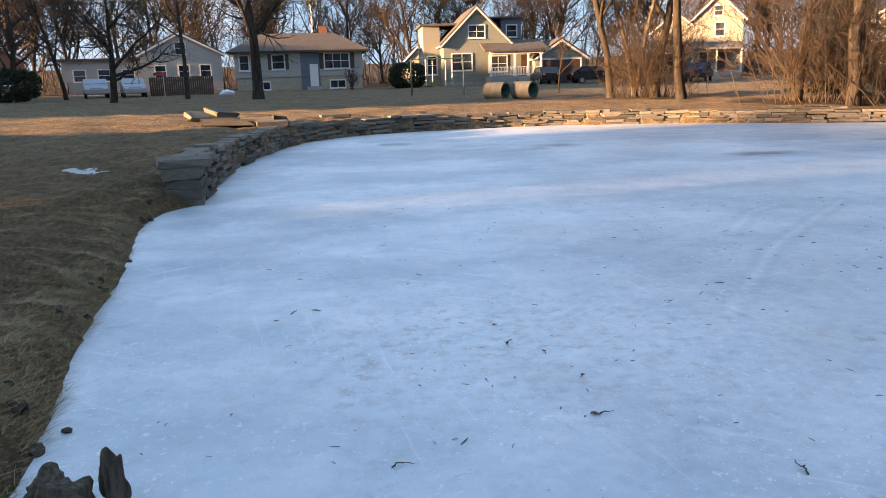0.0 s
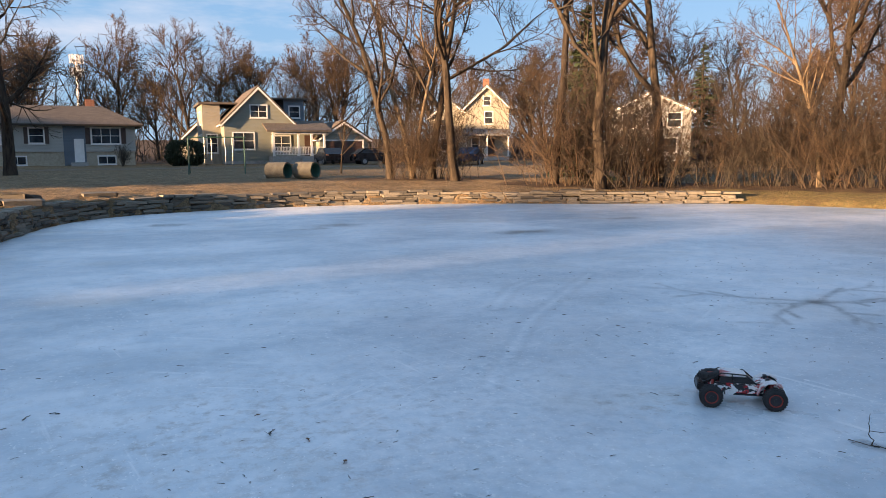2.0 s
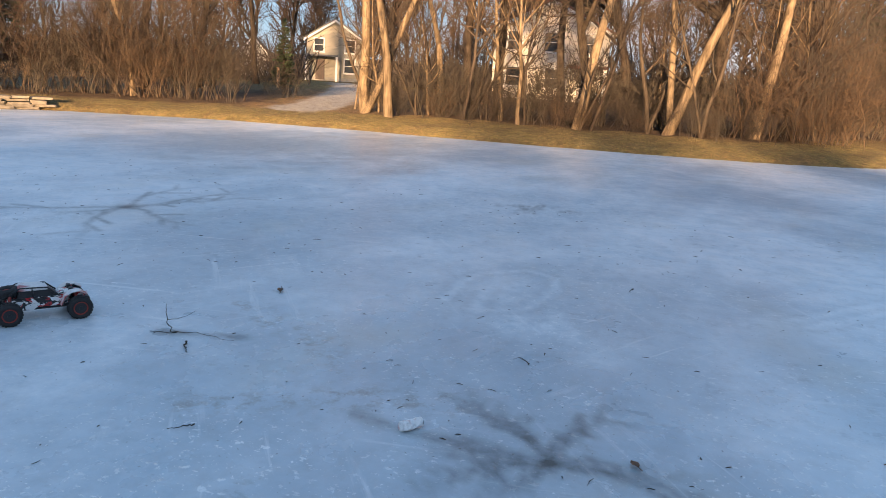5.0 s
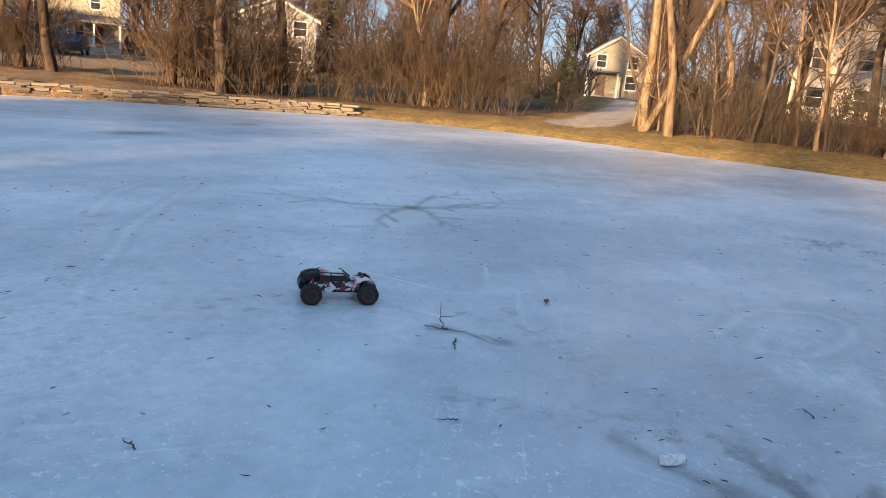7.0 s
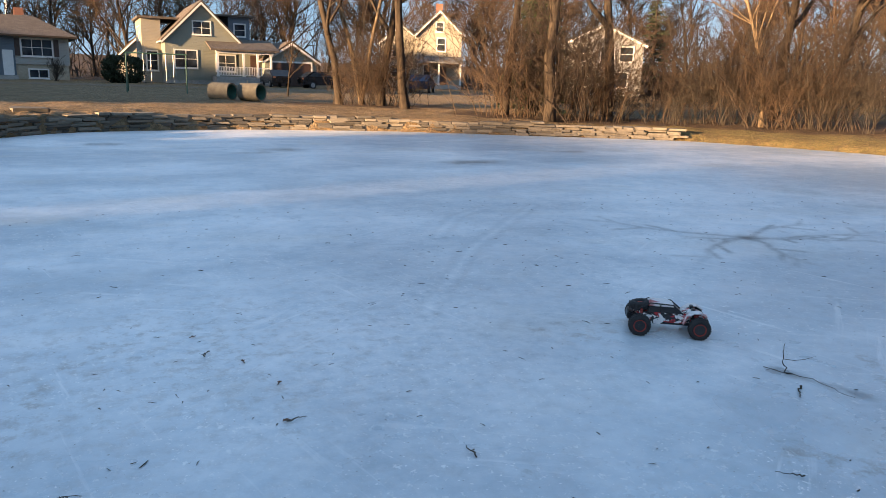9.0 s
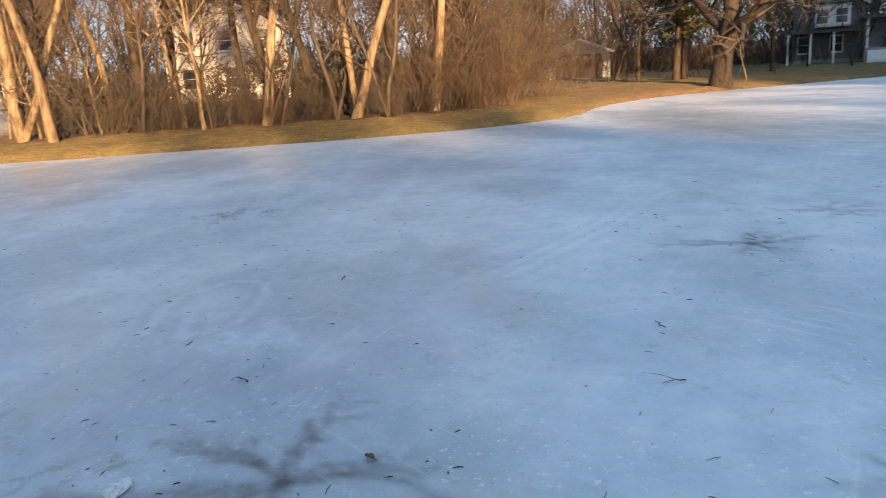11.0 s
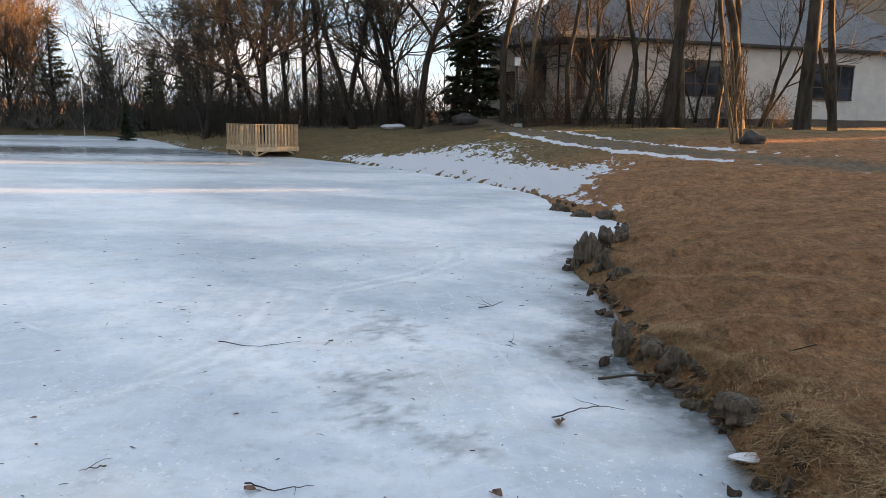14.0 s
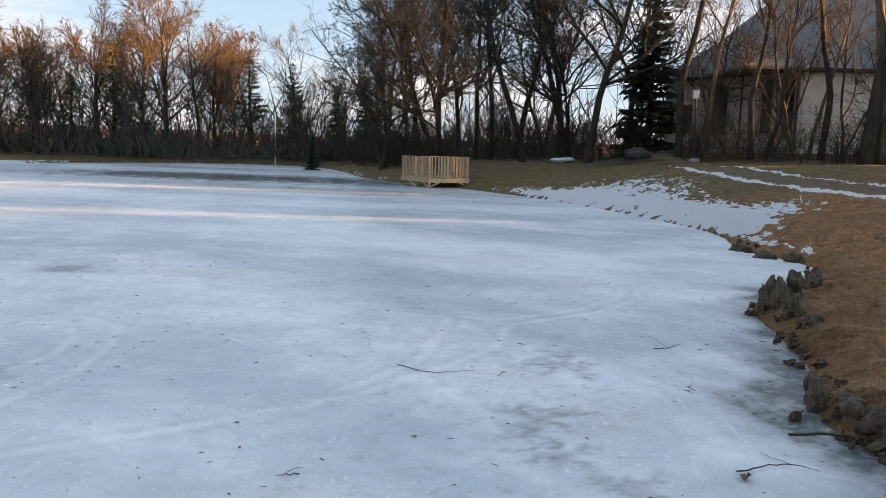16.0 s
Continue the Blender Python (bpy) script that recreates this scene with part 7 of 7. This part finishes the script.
for x in (-WB, WB):
    for s in (-1, 1):
        buggy_wheel(x, s * TR, s)
        arm = rod(bmesh.new(), (x, s * 0.05, 0.085), (x, s * (TR - 0.04), R), 0.009, sides=6)
        rod(arm, (x - 0.03, s * 0.05, 0.07), (x, s * (TR - 0.04), R - 0.01), 0.007, sides=6)
        part("suspension_arm", arm, SHELL_BLACK, buggy)
        shock = rod(bmesh.new(), (x * 0.92, s * 0.07, 0.165), (x * 0.97, s * (TR - 0.06), 0.08), 0.011, sides=8)
        part("shock_absorber", shock, RIM_RED, buggy)
part("chassis", boxes((-0.24, -0.07, 0.06, 0.24, 0.07, 0.078), bevel=0.006), SHELL_BLACK, buggy)


def shell(name, profile, half, mat, inset=0.0, label=""):
    bm = prism(bmesh.new(), profile, -half, half)
    for v in bm.verts:
        v.co.y *= 1 - inset * max(0.0, (v.co.z - 0.12) / 0.1)
    bmesh.ops.bevel(bm, geom=list(bm.edges), offset=0.007, segments=2, affect="EDGES")
    return part(name, bm, mat, buggy, label)


shell("body", [(-0.22, 0.08), (0.13, 0.08), (0.17, 0.105), (0.1, 0.145), (-0.22, 0.15)], 0.088, LIVERY)
shell("cabin", [(-0.15, 0.14), (0.1, 0.14), (0.035, 0.196), (-0.13, 0.2)], 0.082, SHELL_BLACK, 0.3)
shell("roof", [(-0.15, 0.19), (0.03, 0.19), (0.015, 0.213), (-0.13, 0.217)], 0.074, SHELL_WHITE, 0.0, "white roof panel splashed with red")
shell("hood", [(0.09, 0.13), (0.25, 0.112), (0.262, 0.135), (0.19, 0.16), (0.1, 0.158)], 0.062, LIVERY)
shell("front_bumper", [(0.25, 0.075), (0.285, 0.085), (0.285, 0.112), (0.25, 0.12)], 0.07, SHELL_BLACK)
part("light_bar", boxes((0.268, -0.03, 0.118, 0.285, 0.03, 0.128), bevel=0.003), SHELL_WHITE, buggy, "small white light bar")
part("windscreen_bar", boxes((0.02, -0.068, 0.19, 0.036, 0.068, 0.203), bevel=0.003), SHELL_WHITE, buggy)
for s in (-1, 1):
    bm = bmesh.new()
    pts = [(0.1, 0.09), (0.125, 0.145), (0.165, 0.172), (0.21, 0.176), (0.255, 0.15)]
    for (xa, za), (xb, zb) in zip(pts, pts[1:]):
        m = look(((xa + xb) / 2, s * 0.1, (za + zb) / 2), (xb, s * 0.1, zb))
        bmesh.ops.create_cube(bm, size=1.0, matrix=m @ Matrix.Diagonal((0.075, 0.006, math.hypot(xb - xa, zb - za) * 1.06, 1)))
    part("front_fender", bm, SHELL_WHITE, buggy)
    shell_side = prism(bmesh.new(), [(-0.23, 0.085), (-0.06, 0.07), (-0.02, 0.105), (-0.12, 0.135), (-0.24, 0.14)], s * 0.09, s * 0.104)
    part("side_panel", shell_side, LIVERY, buggy)
    bm = bmesh.new()
    for a, b in (((0.1, 0.085, 0.145), (0.03, 0.07, 0.205)), ((0.03, 0.07, 0.205), (-0.13, 0.07, 0.212)), ((-0.13, 0.07, 0.212), (-0.24, 0.08, 0.15)), ((-0.05, 0.08, 0.14), (-0.06, 0.07, 0.208))):
        rod(bm, (a[0], s * a[1], a[2]), (b[0], s * b[1], b[2]), 0.005, sides=6)
    part("roll_cage", bm, SHELL_BLACK, buggy)
    part("shock_tower", boxes((0.16, s * 0.045 - 0.02, 0.14, 0.185, s * 0.045 + 0.02, 0.185), bevel=0.003), SHELL_BLACK, buggy)
spare = bmesh.new()
tilt = Matrix.Translation((-0.195, 0, 0.178)) @ Matrix.Rotation(-0.12, 4, "Y")
rings = [[spare.verts.new(tilt @ Vector(((0.05 + 0.027 * math.cos(b)) * math.cos(a), (0.05 + 0.027 * math.cos(b)) * math.sin(a), 0.03 * math.sin(b)))) for b in np.arange(10) * math.pi / 5] for a in np.arange(28) * math.pi / 14]
for p, q in zip(rings, rings[1:] + rings[:1]):
    for k in range(10):
        spare.faces.new((p[k], q[k], q[(k + 1) % 10], p[(k + 1) % 10])).smooth = True
for k in range(28):
    bmesh.ops.create_cube(spare, size=1.0, matrix=tilt @ Matrix.Rotation(k * math.pi / 14, 4, "Z") @ Matrix.Translation((0.0765, 0, 0.012 * (-1) ** k)) @ Matrix.Diagonal((0.006, 0.009, 0.024, 1)))
spare = part("spare_wheel", spare, BLACK, buggy)
part("hub", rod(bmesh.new(), tilt @ Vector((0, 0, -0.012)), tilt @ Vector((0, 0, 0.014)), 0.034, 0.03, 14), RIM_RED, spare)
shell("rear_bumper", [(-0.29, 0.09), (-0.24, 0.08), (-0.24, 0.13), (-0.285, 0.14)], 0.075, SHELL_BLACK)

# ---- the side that the walk never shows: unseen plain walls, added to close the place and shade the pond, banks and houses ----
BRICK_WEST = mottled("plain_brown_wall", (0.2, 0.16, 0.12), (0.3, 0.25, 0.19), 2, 0.9, 0.006, 20)
west = bmesh.new()
# gaps and low tops are added to let streaks of sun through
for y0, y1, top in ((-120, -55.6, 24.0), (-55.6, -52.6, 12.0), (-52.6, -51.4, 7.7), (-51.4, -47, 12.0), (-45.2, -33.8, 9.4), (-33.2, -24.0, 8.4), (-11.0, -2.8, 8.0), (-2.5, 8.5, 7.9), (19.5, 35.5, 7.8), (35.5, 50.0, 12.6), (50.0, 68.0, 9.6)):
    box(west, -46.0, y0, 0.0, -45.6, y1, top)
# random uneven tops in its middle stretch dapple the sun on the east bank
rng = np.random.default_rng(88)
y = -24.0
while y < -11.0:
    y1 = min(-11.0, y + rng.uniform(0.25, 0.95))
    box(west, -46.0, y, 0.0, -45.6, y1, rng.choice((8.2, 8.7, 9.4, 10.2, 10.9)))
    y = y1
tagged(mesh_object("wall_west", west, BRICK_WEST), "unseen plain brown walls added in the west to shade the pond", "wall", kind="structure")
